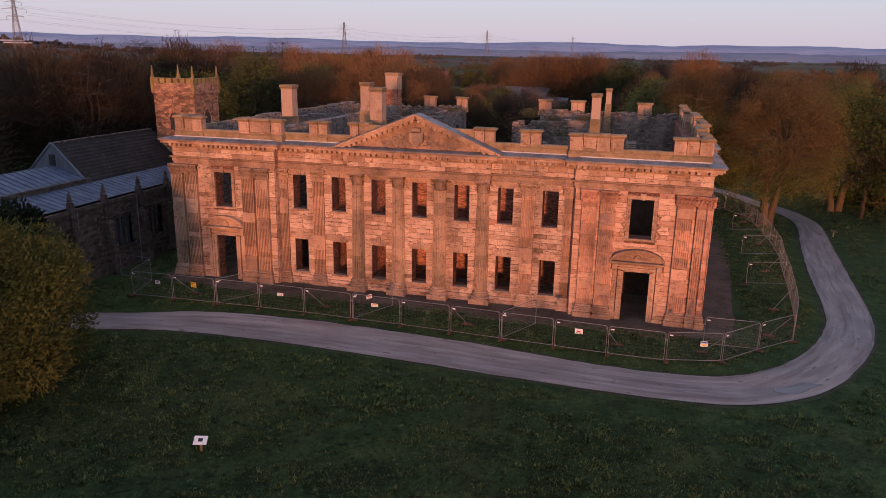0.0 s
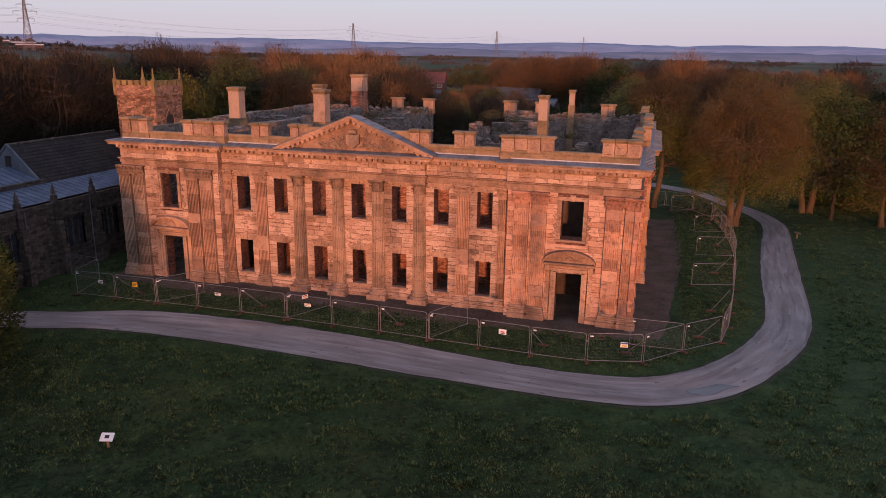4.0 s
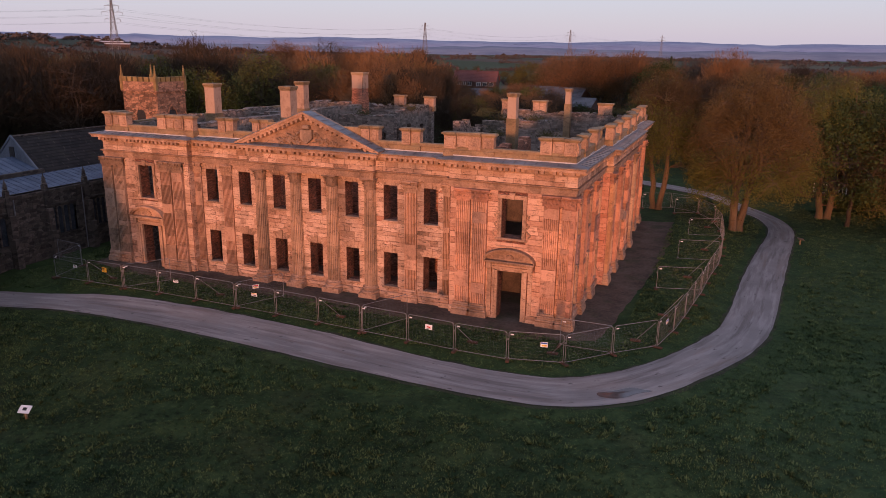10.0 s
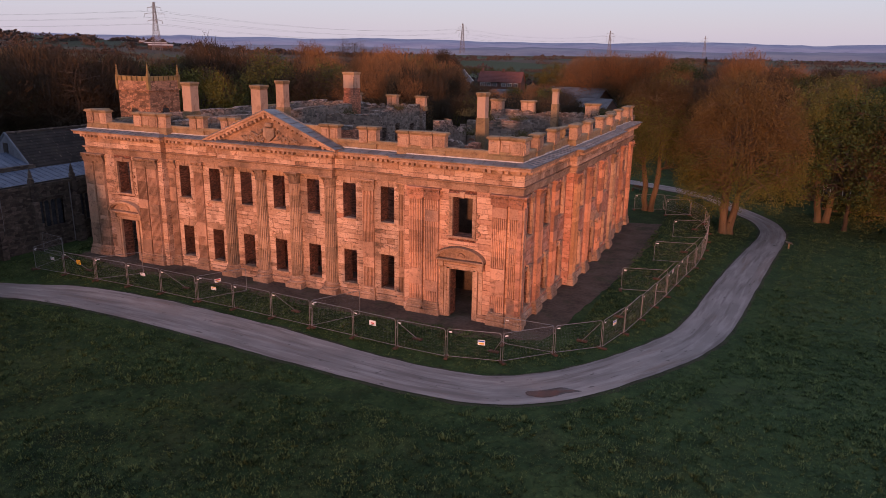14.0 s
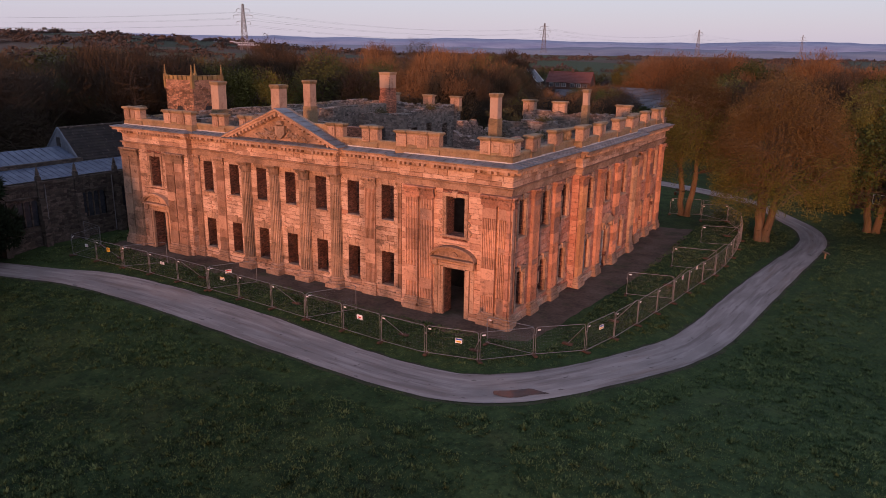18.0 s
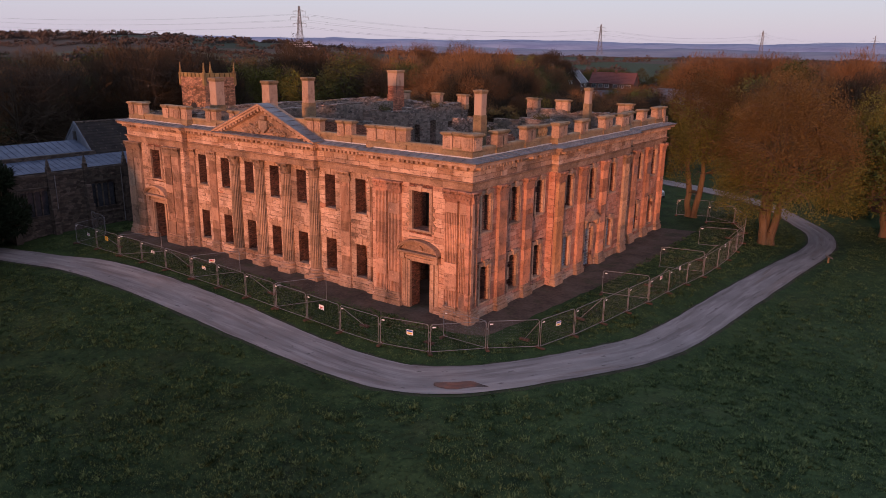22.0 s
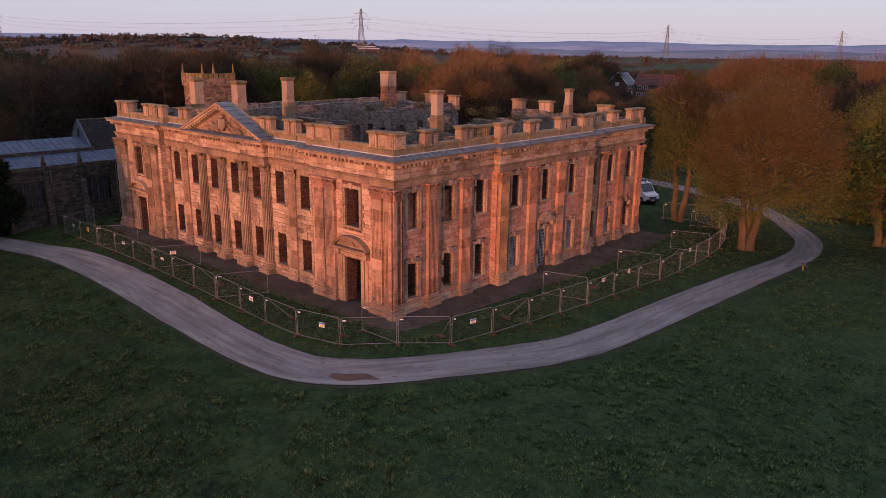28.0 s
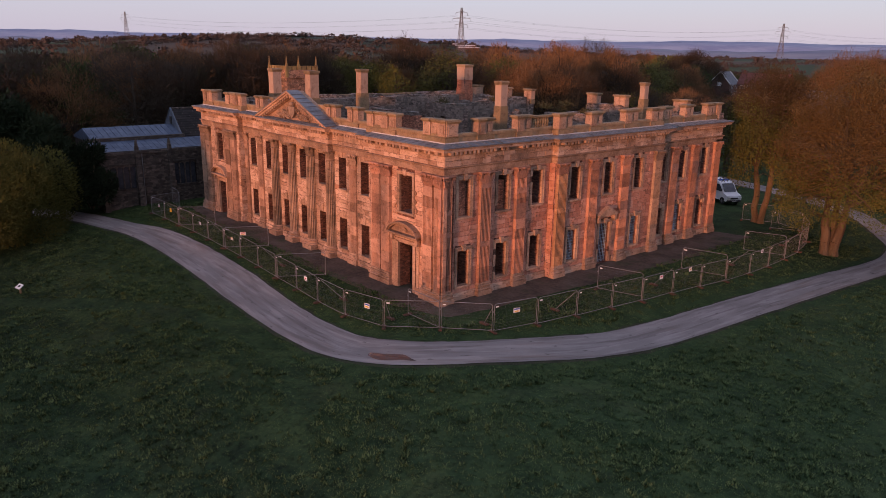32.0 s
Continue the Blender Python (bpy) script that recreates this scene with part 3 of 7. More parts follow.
part("architrave", sweep(LINE, [(-0.5, 9.4), (0.0, 9.4), (0.0, 9.6), (0.07, 9.61), (0.07, 9.84), (0.13, 9.87), (0.2, 9.95), (0.2, 10.0), (-0.5, 10.0)]), M_STONE, hall)
part("frieze", sweep(LINE, [(-0.5, 9.99), (-0.02, 9.99), (-0.02, 10.72), (-0.5, 10.72)]), M_CORE, hall)
part("cornice", sweep(LINE, [(-0.5, 10.72), (0.06, 10.72), (0.1, 10.8), (0.2, 10.84), (0.22, 11.06), (0.62, 11.09), (0.62, 11.25), (0.68, 11.28), (0.74, 11.38), (0.74, 11.42), (-0.5, 11.44)]), M_STONE, hall, "weathered moulded stone cornice")
part("cornice_lead", sweep(LINE, [(0.76, 11.36), (0.765, 11.43), (0.0, 11.56), (-0.45, 11.58)], False), M_LEAD_DARK, hall, "grey lead sheets on the cornice")
part("flashing", sweep(LINE, [(-0.16, 11.55), (-0.17, 11.635), (-0.3, 11.635)], False), M_MORTARLINE, hall, "white lime mortar fillet")


def along(line, skip_first=1, skip_last=1):
    """The straight stretches of a line with their frames: u runs along the stretch from 0, outwards is -y."""
    for a, b in list(zip(line, line[1:]))[skip_first:len(line) - 1 - skip_last]:
        ang = math.degrees(math.atan2(b[1] - a[1], b[0] - a[0]))
        yield pose(a[0], a[1], 0, 0, 0, ang), math.hypot(b[0] - a[0], b[1] - a[1])


MODILLION = MB().box(-0.11, 0.11, -0.56, -0.18, 10.86, 11.08, 0.02).mesh("modillion", M_STONE)
seam, friez = MB(), MB()
for m, length in along(LINE):
    if length > 2:
        n = round(length / 0.42)
        for i in range(n):
            if rnd.random() < 0.1:
                continue
            u = length * (i + 0.5) / n
            part("modillion", MODILLION, None, hall, m=m @ pose(u, 0, 0))
        for i in range(round(length / 0.75)):
            u = 0.75 * i + 0.3
            b = MB().add([(u, -0.74, 11.44), (u + 0.05, -0.74, 11.44), (u + 0.05, -0.1, 11.55), (u, -0.1, 11.55), (u + 0.025, -0.74, 11.49), (u + 0.025, -0.1, 11.6)], [(0, 4, 5, 3), (4, 1, 2, 5), (0, 1, 4)])
            seam.at(m, b)
    for s in stones(0, length, 10.0, 10.72, [], rnd, 0.36, 1.0, 0.008, 0.008):
        b = MB()
        stone_mesh(b, *s)
        friez.at(m, b)
part("lead_seaming", seam, M_LEAD_DARK, hall, kind="stuff")
part("frieze_stonework", friez, M_ASHLAR, hall, kind="stuff")

# pediment
PX0, PX1, PZ, PA = -27.75, -15.15, 11.42, 14.0
tri_in = [(PX0 + 1.0, PZ), (PX1 - 1.0, PZ), (X0, PA - 0.42)]
ped = part("pediment", MB().prism(tri_in, 0.12, 1.2), M_STONE, hall, "triangular pediment with carved coat of arms")
slope = math.atan2(PA - PZ, (PX1 - PX0) / 2)
rake = math.hypot(PA - PZ, (PX1 - PX0) / 2)
for s in (-1, 1):
    mm = Matrix.Translation((PX0 if s < 0 else PX1, 0.15, PZ)) @ Matrix.Rotation(-slope if s < 0 else slope, 4, "Y")
    b, ld = MB(), MB()
    for y, z0, z1 in ((-0.72, 0.02, 0.16), (-0.6, -0.16, 0.02), (-0.22, -0.36, -0.16)):
        b.box(0 if s < 0 else -rake, rake if s < 0 else 0, y, 0.9, z0 - 0.05, z1 - 0.05)
    for i in range(14):
        u = (0.7 + i * 0.44) * -s
        part("bracket", MB().box(u - 0.11, u + 0.11, -0.56, -0.18, -0.4, -0.2, 0.02), M_STONE, ped, m=mm)
    ld.box(0 if s < 0 else -rake, rake if s < 0 else 0, -0.76, 0.42, 0.115, 0.16)
    for i in range(8):
        u = -s * (0.4 + i * 0.8)
        part("lead_seam", MB().box(u, u + 0.05, -0.77, 0.42, 0.161, 0.2), M_LEAD_DARK, ped, m=mm)
    part("raking_cornice", b, M_STONE, ped, m=mm)
    part("lead_cover", ld, M_LEAD_DARK, ped, "grey lead sheets over the sloping cornice", m=mm)
arms, r2 = MB(), random.Random(11)
arms.prism([(X0 - 0.5, 12.1), (X0, 11.7), (X0 + 0.5, 12.1), (X0 + 0.52, 12.75), (X0 - 0.52, 12.75)], -0.16, 0.15)
arms.box(X0 - 0.3, X0 + 0.3, -0.2, 0.15, 12.78, 13.12, 0.08)
for k in range(90):
    s = r2.choice((-1, 1))
    u = r2.uniform(0.55, 2.6)
    z = r2.uniform(11.58, 12.75 - 0.38 * u)
    q = r2.uniform(0.05, 0.14)
    arms.tube((X0 + s * u, 0.06, z), (X0 + s * u + r2.uniform(-0.3, 0.3), -r2.uniform(0.02, 0.18), z + r2.uniform(-0.1, 0.35)), q, q * 0.6, 6)
part("carved_shield", arms, M_COLUMN, ped, "worn carved shield with supporters and scrolls")

# parapet
LOW_TOP, PIER_TOP = 12.2, 13.2
PLINE = [(x + (0.22 if x < -40 else 0), y) for x, y in LINE]
inner = [(WEST + 0.3, BACK), (WEST + 0.3, 0.4), (-33.4, 0.4), (-33.4, 0.95), (-9.5, 0.95), (-9.5, 0.4), (EAST - 0.3, 0.4), (EAST - 0.3, 11.5), (-0.5, 11.5), (-0.5, 25.5), (EAST - 0.3, 25.5), (EAST - 0.3, BACK - 0.3)]
part("parapet_wall", sweep(inner, [(0, 11.4), (0, 11.95), (0.05, 11.97), (0.05, 12.12), (0, LOW_TOP), (-0.45, LOW_TOP), (-0.45, 11.4)]), M_LICHEN, hall, "low stone parapet spotted with lichen")


def pier(c, w, m, d=0.55, z1=PIER_TOP, z0=11.45):
    """A parapet pier: plinth, one or more panelled dies set forwards and back in turn, and their moulded caps."""
    z1 += rnd.uniform(-0.04, 0.04)
    mb = MB()
    mb.box(-w / 2 - 0.05, w / 2 + 0.05, -0.07, d + 0.05, z0, z0 + 0.5, 0.03)
    mb.box(-w / 2 - 0.01, w / 2 + 0.01, -0.02, d + 0.02, z0 + 0.49, z0 + 0.58, 0.03)
    p = part("parapet_pier", mb, M_LICHEN, hall, "panelled parapet pier with moulded cap", m=m @ pose(c, 0, 0))
    n = max(1, round(w / 0.85))
    for i in range(n):
        a, b = -w / 2 + w * i / n, -w / 2 + w * (i + 1) / n
        o = 0.06 if i % 2 == 0 else -0.05
        part("die", MB().box(a + 0.02, b - 0.02, -o, d + 0.03, z0 + 0.57, z1 - 0.24, 0.035).box(a + 0.17, b - 0.17, -o - 0.05, -o + 0.05, z0 + 0.72, z1 - 0.4, 0.03), M_STONE, p)
        cap = MB()
        for h0, h1, k in ((0.26, 0.16, 0.05), (0.17, 0.06, 0.14), (0.07, -0.02 + rnd.uniform(0, 0.04), 0.1)):
            cap.box(a - (k if i == 0 else -0.006), b + (k if i == n - 1 else -0.006), -o - k, d + k, z1 - h0, z1 - h1, 0.03)
        part("cap", cap, M_LICHEN, p, "lichened moulded cap")


pf, pm = pose(0, 0.33, 0), pose(0, 0.88, 0)
for a, b in ((-10.4, -6.72), (-3.45, -1.0)):
    pier((a + b) / 2, b - a, pf)
    pier(2 * X0 - (a + b) / 2, b - a, pf)
for a, b in ((-13.95, -12.5), (-17.3, -15.85)):
    pier((a + b) / 2, b - a, pm)
    pier(2 * X0 - (a + b) / 2, b - a, pm)
part("parapet_wall", MB().box(-25.7, -17.2, 0.95, 1.4, 11.4, 13.05, 0.03), M_LICHEN, hall, "solid parapet behind the pediment")
ps, pq = pose(EAST - 0.25, 0, 0, 0, 0, 90), pose(-0.45, 0, 0, 0, 0, 90)
for a, b in ((0.35, 1.45), (3.3, 4.9), (7.3, 8.95), (26.6, 28.0), (30.0, 31.6), (33.9, 36.6)):
    pier((a + b) / 2, b - a, ps)
for a, b in ((11.35, 13.1), (15.3, 16.9), (19.9, 21.9), (23.7, 25.65)):
    pier((a + b) / 2, b - a, pq)
pl = pose(WEST + 0.25, 0, 0, 0, 0, -90)
for a, b in ((-2.2, -0.35),):
    pier((a + b) / 2, b - a, pl)
for k in range(7):
    bal = MB().lathe([(0.09, 12.2), (0.11, 12.26), (0.06, 12.34), (0.13, 12.55), (0.07, 12.8), (0.1, 12.86), (0.1, 12.92)], 8)
    part("baluster", bal, M_LICHEN, hall, m=pose(EAST - 0.55, 9.3 + 0.28 * k, 0))
part("balustrade_rail", MB().box(EAST - 0.8, EAST - 0.3, 8.95, 11.4, 12.92, 13.1, 0.03), M_LICHEN, hall)

# ---- the hall: openings ----
def keyed_head(u, z, w, m, rr):
    """Flat arch of wedge stones that rises over an opening, with a tall keystone."""
    mb = MB()
    for i, h in zip(range(-2, 3), (0.34, 0.46, 0.66, 0.46, 0.34)):
        a, b = (i - 0.5) * w / 4.4, (i + 0.5) * w / 4.4
        k = 1.45
        o = 0.09 if i == 0 else 0.055
        mb.prism([(u + a + 0.008, z - 0.02), (u + b - 0.008, z - 0.02), (u + b * k - 0.008, z + h), (u + a * k + 0.008, z + h)], -o - rr.uniform(0, 0.015), 0.06)
    part("window_head", mb, M_STONE, hall, m=m)


def reveal_sill(u, z, w, m):
    part("window_sill", MB().box(u - w / 2 - 0.14, u + w / 2 + 0.14, -0.12, 0.4, z - 0.16, z + 0.01, 0.03), M_STONE, hall, m=m)


def architrave(u, w, z0, z1, m, rr, broken=0.0):
    """Moulded frame round an opening, in blocks, some of them lost."""
    fr, jambs = MB(), []
    n = max(2, round((z1 - z0) / 0.45))
    for s in (-1, 1):
        for i in range(n):
            if rr.random() < broken:
                continue
            a, b = z0 + (z1 - z0) * i / n, z0 + (z1 - z0) * (i + 1) / n
            x0, x1 = sorted((u + s * (w / 2 - 0.01), u + s * (w / 2 + 0.17)))
            jb = MB().box(x0, x1, -0.075, 0.12, a + 0.004, b - 0.004, 0.012)
            x0, x1 = sorted((u + s * (w / 2 + 0.16), u + s * (w / 2 + 0.26)))
            jambs.append(jb.box(x0, x1, -0.11, 0.1, a + 0.004, b - 0.004, 0.012))
    fr.box(u - w / 2 - 0.27, u + w / 2 + 0.27, -0.1, 0.12, z1 - 0.005, z1 + 0.18, 0.012)
    fr.box(u - w / 2 - 0.3, u + w / 2 + 0.3, -0.15, 0.1, z1 + 0.175, z1 + 0.27, 0.012)
    fr.prism([(u - 0.13, z1 - 0.03), (u + 0.13, z1 - 0.03), (u + 0.2, z1 + 0.42), (u - 0.2, z1 + 0.42)], -0.2, 0.05)
    f = part("window_frame", fr, M_STONE, hall, "moulded stone window surround with keystone", m=m)
    for j in jambs:
        part("jamb_stone", j, M_STONE, f)


r3 = random.Random(21)
for c in bays:
    for z0, z1 in (UP, LOW):
        keyed_head(c, z1, 1.14, MIDDLE, r3)
        reveal_sill(c, z0, 1.14, MIDDLE)
for k, c in enumerate(PAV):
    architrave(c, 1.54, 6.08, 8.88, FRONT, r3)
    reveal_sill(c, 6.06, 2.1, FRONT)
    for s in (-1, 1):
        sc = MB()
        for i in range(16):
            z = 6.2 + i * 0.11
            o = 0.12 * math.sin(i * 1.1) + (0.25 if i < 5 else 0.1)
            sc.tube((c + s * (0.98 + o), -0.05, z), (c + s * (0.98 + o + 0.1 * math.cos(i)), -0.1, z + 0.14), 0.075, 0.05, 6)
        part("side_scroll", sc, M_STONE, hall, "worn carved scroll beside the window", m=FRONT)
    fr = MB()
    for s in (-1, 1):
        for x0, x1, d in ((0.9, 1.12, 0.1), (1.11, 1.28, 0.16), (1.36, 1.66, 0.1)):
            a, b = sorted((c + s * x0, c + s * x1))
            for i in range(9):
                fr.box(a, b, -d, 0.12, -0.1 + i * 0.43, 0.325 + i * 0.43, 0.012)
        fr.box(*sorted((c + s * 1.34, c + s * 1.7)), -0.3, 0.1, 3.75, 4.3, 0.05)
    fr.box(c - 1.29, c + 1.29, -0.1, 0.12, 3.655, 3.86, 0.012)
    fr.box(c - 1.32, c + 1.32, -0.16, 0.12, 3.855, 3.98, 0.012)
    fr.box(c - 1.35, c + 1.35, -0.07, 0.12, 3.975, 4.3, 0.012)
    part("door_frame", fr, M_STONE, hall, "moulded stone door surround", m=FRONT)
    hood = MB()
    hood.box(c - 1.85, c + 1.85, -0.5, 0.1, 4.3, 4.44, 0.03)
    hood.box(c - 1.72, c + 1.72, -0.32, 0.1, 4.2, 4.31, 0.02)
    arc = [(c + 1.85 * (i / 10 - 1), 4.44 + 0.82 * math.sqrt(max(0.0, 1 - (i / 10 - 1) ** 2)) ** 1.25) for i in range(21)]
    for i in range(20):
        (xa, za), (xb, zb) = arc[i], arc[i + 1]
        hood.prism([(xa, za), (xb, zb), (xb, zb + 0.12), (xa, za + 0.12)], -0.55, 0.1)
        hood.prism([(xa, za - 0.12), (xb, zb - 0.12), (xb, zb), (xa, za)], -0.4, 0.1)
    hood.prism([(c - 1.75, 4.44), (c + 1.75, 4.44), *[(x, z) for x, z in arc[-2:0:-1]]], -0.08, 0.1)
    for i in range(7):
        a = math.pi * (i + 0.5) / 7
        hood.tube((c, -0.12, 4.55), (c + 0.3 * math.cos(a), -0.16, 4.58 + 0.32 * math.sin(a)), 0.05, 0.075, 6)
    part("door_hood", hood, M_STONE, hall, "curved stone hood with carved shell over the doorway", m=FRONT)
    part("lower_frame_course", MB().box(c - 1.05, c + 1.05, -0.1, 0.1, 5.4, 5.5, 0.02), M_STONE, hall, m=FRONT)
for m, cs in ((SIDE, SB_S), (SIDE_MID, SB_M), (SIDE, SB_N)):
    for c in cs:
        for z0, z1 in (UP, LOW):
            if c == 18.0 and z0 < 2:
                architrave(c, 1.5, 0.1, 3.7, m, r3, 0.05)
                continue
            architrave(c, 1.14, z0, z1, m, r3, 0.03)
            reveal_sill(c, z0, 1.3, m)
        if c in (13.65, 18.0, 22.3, 30.3):
            w, z0, z1 = (1.5, 0.1, 3.7) if c == 18.0 else (1.14, *LOW)
            g = MB()
            for i in range(7):
                u = c - w / 2 + w * (i + 0.5) / 7
                g.box(u - 0.016, u + 0.016, 0.25, 0.28, z0, z1)
            for i in range(11):
                z = z0 + (z1 - z0) * (i + 0.5) / 11
                g.box(c - w / 2, c + w / 2, 0.26, 0.29, z - 0.016, z + 0.016)
            part("window_grille", g, M_GRILLE, hall, "pale grey steel security grille", m=m)
for c, z0, z1 in ((2.1, *UP), (6.0, *UP)):
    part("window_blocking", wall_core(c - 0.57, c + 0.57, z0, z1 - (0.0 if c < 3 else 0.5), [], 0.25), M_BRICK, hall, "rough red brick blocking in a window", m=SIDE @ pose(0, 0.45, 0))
gb = MB()
gb.prism([(16.75, 4.35), (19.25, 4.35), (19.3, 4.5), (18.0, 5.15), (16.7, 4.5)], -0.45, 0.1)
gb.prism([(16.95, 4.55), (19.05, 4.55), (18.0, 5.02)], -0.47, -0.4)
for s in (-1, 1):
    gb.box(*sorted((18 + s * 1.0, 18 + s * 1.25)), -0.35, 0.1, 3.8, 4.36, 0.04)
part("door_pediment", gb, M_STONE, hall, "small broken triangular hood over the flank doorway", m=SIDE_MID)

# ---- the hall: inside ----
def rough_face(wall, u0, u1, z0, z1, openings, m):
    """Uneven rubble stones bedded on the face of an inner wall."""
    mb, rr = MB(), random.Random(int(u0 * 13 + u1 * 7 + z1 * 31))
    for q in stones(u0, u1, z0, z1, openings, rr, 0.24, 0.42, 0.012, 0.014):
        if rr.random() < 0.94:
            stone_mesh(mb, *q[:4], q[4] + rr.uniform(-0.02, 0.05))
    part("stonework", mb, M_RUBBLE_STONE, wall, "rough rubble stones of mixed colour", kind="stuff", m=m)


def ragged(x0, x1, y0, y1, z1, jag, rr, along_x=True, mat=None, name="inner_wall", label="rough inner wall of rubble and brick with a broken top", bottom=-0.3):
    """A wall with a broken top line, faced with rough stones."""
    a, b = (x0, x1) if along_x else (y0, y1)
    n, z, top = max(2, int((b - a) / 0.45)), z1, []
    for i in range(n + 1):
        z = min(z1, max(z1 - jag, z + rr.uniform(-0.5, 0.5) * min(1, jag)))
        top.append((a + (b - a) * i / n, z))
        if 0 < i < n and rr.random() < 0.5:
            z2 = min(z1, max(z1 - jag, z + rr.choice((-0.25, 0.25))))
            top.append((a + (b - a) * i / n + 0.02, z2))
    poly = [(a, bottom), (b, bottom), *top[::-1]]
    mb = MB().prism(poly, y0, y1) if along_x else MB().prism(poly, -x1, -x0)
    if not along_x:
        mb.v = [(-y, x, z) for x, y, z in mb.v]
    w = part(name, mb, mat or M_RUBBLE, hall, label)
    if mat is None:
        rough_face(w, a, b, z1 - 4.6, z1 - jag - 0.06, [], pose(0, y0, 0) if along_x else pose(x1, 0, 0, 0, 0, 90))
    return w


r4 = random.Random(31)
ragged(WEST + 0.1, WEST + 0.95, 0.9, BACK, 12.3, 0.3, r4, False)
ragged(WEST, -26.5, BACK - 0.9, BACK, 12.2, 0.6, r4)
ragged(-17.3, EAST, BACK - 0.95, BACK - 0.1, 12.2, 0.5, r4)
ragged(-33.9, -33.0, 1.8, 30.0, 12.5, 0.12, r4, False)
ragged(-26.3, -25.6, 1.96, 6.1, 10.6, 1.0, r4, False, M_WARM)
ragged(-29.6, -28.9, 1.96, 9.4, 10.6, 1.0, r4, False, M_WARM)
# M_CORE's dark tone stands for the gloom seen through the windows in front
ragged(-33.0, -27.4, 9.4, 10.1, 10.8, 1.2, r4, mat=M_CORE)
ragged(-25.6, -10.2, 6.1, 6.8, 10.6, 1.0, r4, mat=M_BRICK)
# coloured dark in place of the shade behind the east doorway
ragged(-9.35, -2.0, 6.2, 6.9, 10.4, 1.0, r4, mat=M_CORE)
ragged(-10.2, -9.4, 1.8, 20.0, 11.0, 1.0, r4, False, M_BRICK)
ragged(-18.2, -17.4, 22.0, BACK - 0.9, 11.8, 1.6, r4, False)
ragged(-17.4, -1.9, 20.0, 20.8, 11.0, 2.0, r4)
ragged(-6.9, -6.0, 8.0, 20.0, 10.8, 1.5, r4, False)
for c, w in ((-16.78, 1.5), (-12.96, 1.6), (-5.38, 1.6), (-26.95, 1.3), (-31.0, 1.4), (-36.5, 1.5)):
    pier(-c, w, pose(0, BACK - 0.1, 0, 0, 0, 180), 0.6, 13.3)


def chimney(x, y, z1, w, d, z0, mat, label, cap=0.25):
    ch = part("chimney", MB().box(x - w / 2, x + w / 2, y - d / 2, y + d / 2, z0, z1 - cap, 0.03), mat, hall, label)
    mb = MB()
    mb.box(x - w / 2 - 0.05, x + w / 2 + 0.05, y - d / 2 - 0.05, y + d / 2 + 0.05, z1 - cap - 0.1, z1 - cap + 0.02, 0.02)
    mb.box(x - w / 2 - 0.1, x + w / 2 + 0.1, y - d / 2 - 0.1, y + d / 2 + 0.1, z1 - cap + 0.02, z1, 0.04)
    part("chimney_cap", mb, M_LICHEN, ch)
    part("chimney_base", MB().box(x - w / 2 - 0.06, x + w / 2 + 0.06, y - d / 2 - 0.06, y + d / 2 + 0.06, z0, 13.1, 0.02), M_LICHEN if mat is M_RENDER else mat, ch)


TALL = "tall plain rendered chimney stack above the ruin"
chimney(-34.1, 5.0, 15.65, 0.98, 0.95, 0, M_RENDER, TALL)
chimney(-26.2, 4.8, 15.65, 0.98, 0.95, 0, M_RENDER, TALL)
chimney(-30.55, 13.6, 15.65, 0.9, 0.9, 0, M_RENDER, "rendered chimney stack with patches of red brick")
chimney(-9.55, 14.1, 15.25, 0.75, 0.8, 0, M_RENDER, TALL)
chimney(-9.46, 35.6, 14.8, 0.6, 0.7, 0, M_RENDER, TALL)
chimney(-34.3, 32.1, 16.05, 1.5, 1.3, 0, M_BRICK, "square brick and stone chimney stack with putlog holes")
# thin black plates stand for the shade inside the putlog holes
for k in range(9):
    part("putlog_hole", MB().box(-33.65, -33.5, 31.405, 31.425, 13.4 + k * 0.24, 13.52 + k * 0.24), M_DARK, hall)
part("stack_facing", MB().box(-35.07, -33.53, 31.42, 32.78, 14.15, 15.7, 0.02), M_RENDER, hall)

# walls of rooms behind, with openings, copings and self-sown bushes
def holed(x, y, ang, length, z1, openings, thick=0.8, mat=None):
    w = part("inner_wall", wall_core(0, length, -0.3, z1, openings, thick), mat or M_RUBBLE, hall, "rough inner wall with empty openings", m=pose(x, y, 0, 0, 0, ang))
    if mat is None:
        rough_face(w, 0, length, z1 - 4.8, z1, openings, None)
    co, u, rr = MB(), 0.0, random.Random(int(x * 7 + y * 3))
    while u < length - 0.05:
        e = min(length, u + rr.uniform(0.5, 1.6))
        if rr.random() < 0.75:
            co.box(u + 0.01, e - 0.01, -0.05, thick + 0.05, z1 - 0.02, z1 + rr.uniform(0.06, 0.4), 0.03)
        u = e
    part("broken_coping", co, M_RUBBLE, w, kind="stuff")


holed(-32.9, 24.5, 0, 6.8, 11.6, [(0.7, 1.6, 7.6, 9.9), (2.9, 3.8, 7.6, 10.2), (5.1, 5.9, 7.6, 9.9)])
holed(-26.9, 25.32, 90, 10.6, 11.9, [(1.3, 2.3, 7.4, 10.1), (4.3, 5.4, 7.2, 10.4), (7.9, 9.0, 7.4, 10.1)])
holed(-33.0, 16.0, 0, 9.0, 11.0, [(2.0, 3.4, 6.0, 9.0), (5.6, 7.0, 6.0, 9.0)], mat=M_BRICK)
holed(-17.3, 28.6, 0, 7.5, 11.4, [(1.0, 2.2, 7.0, 9.8), (4.4, 5.6, 7.0, 9.8)])
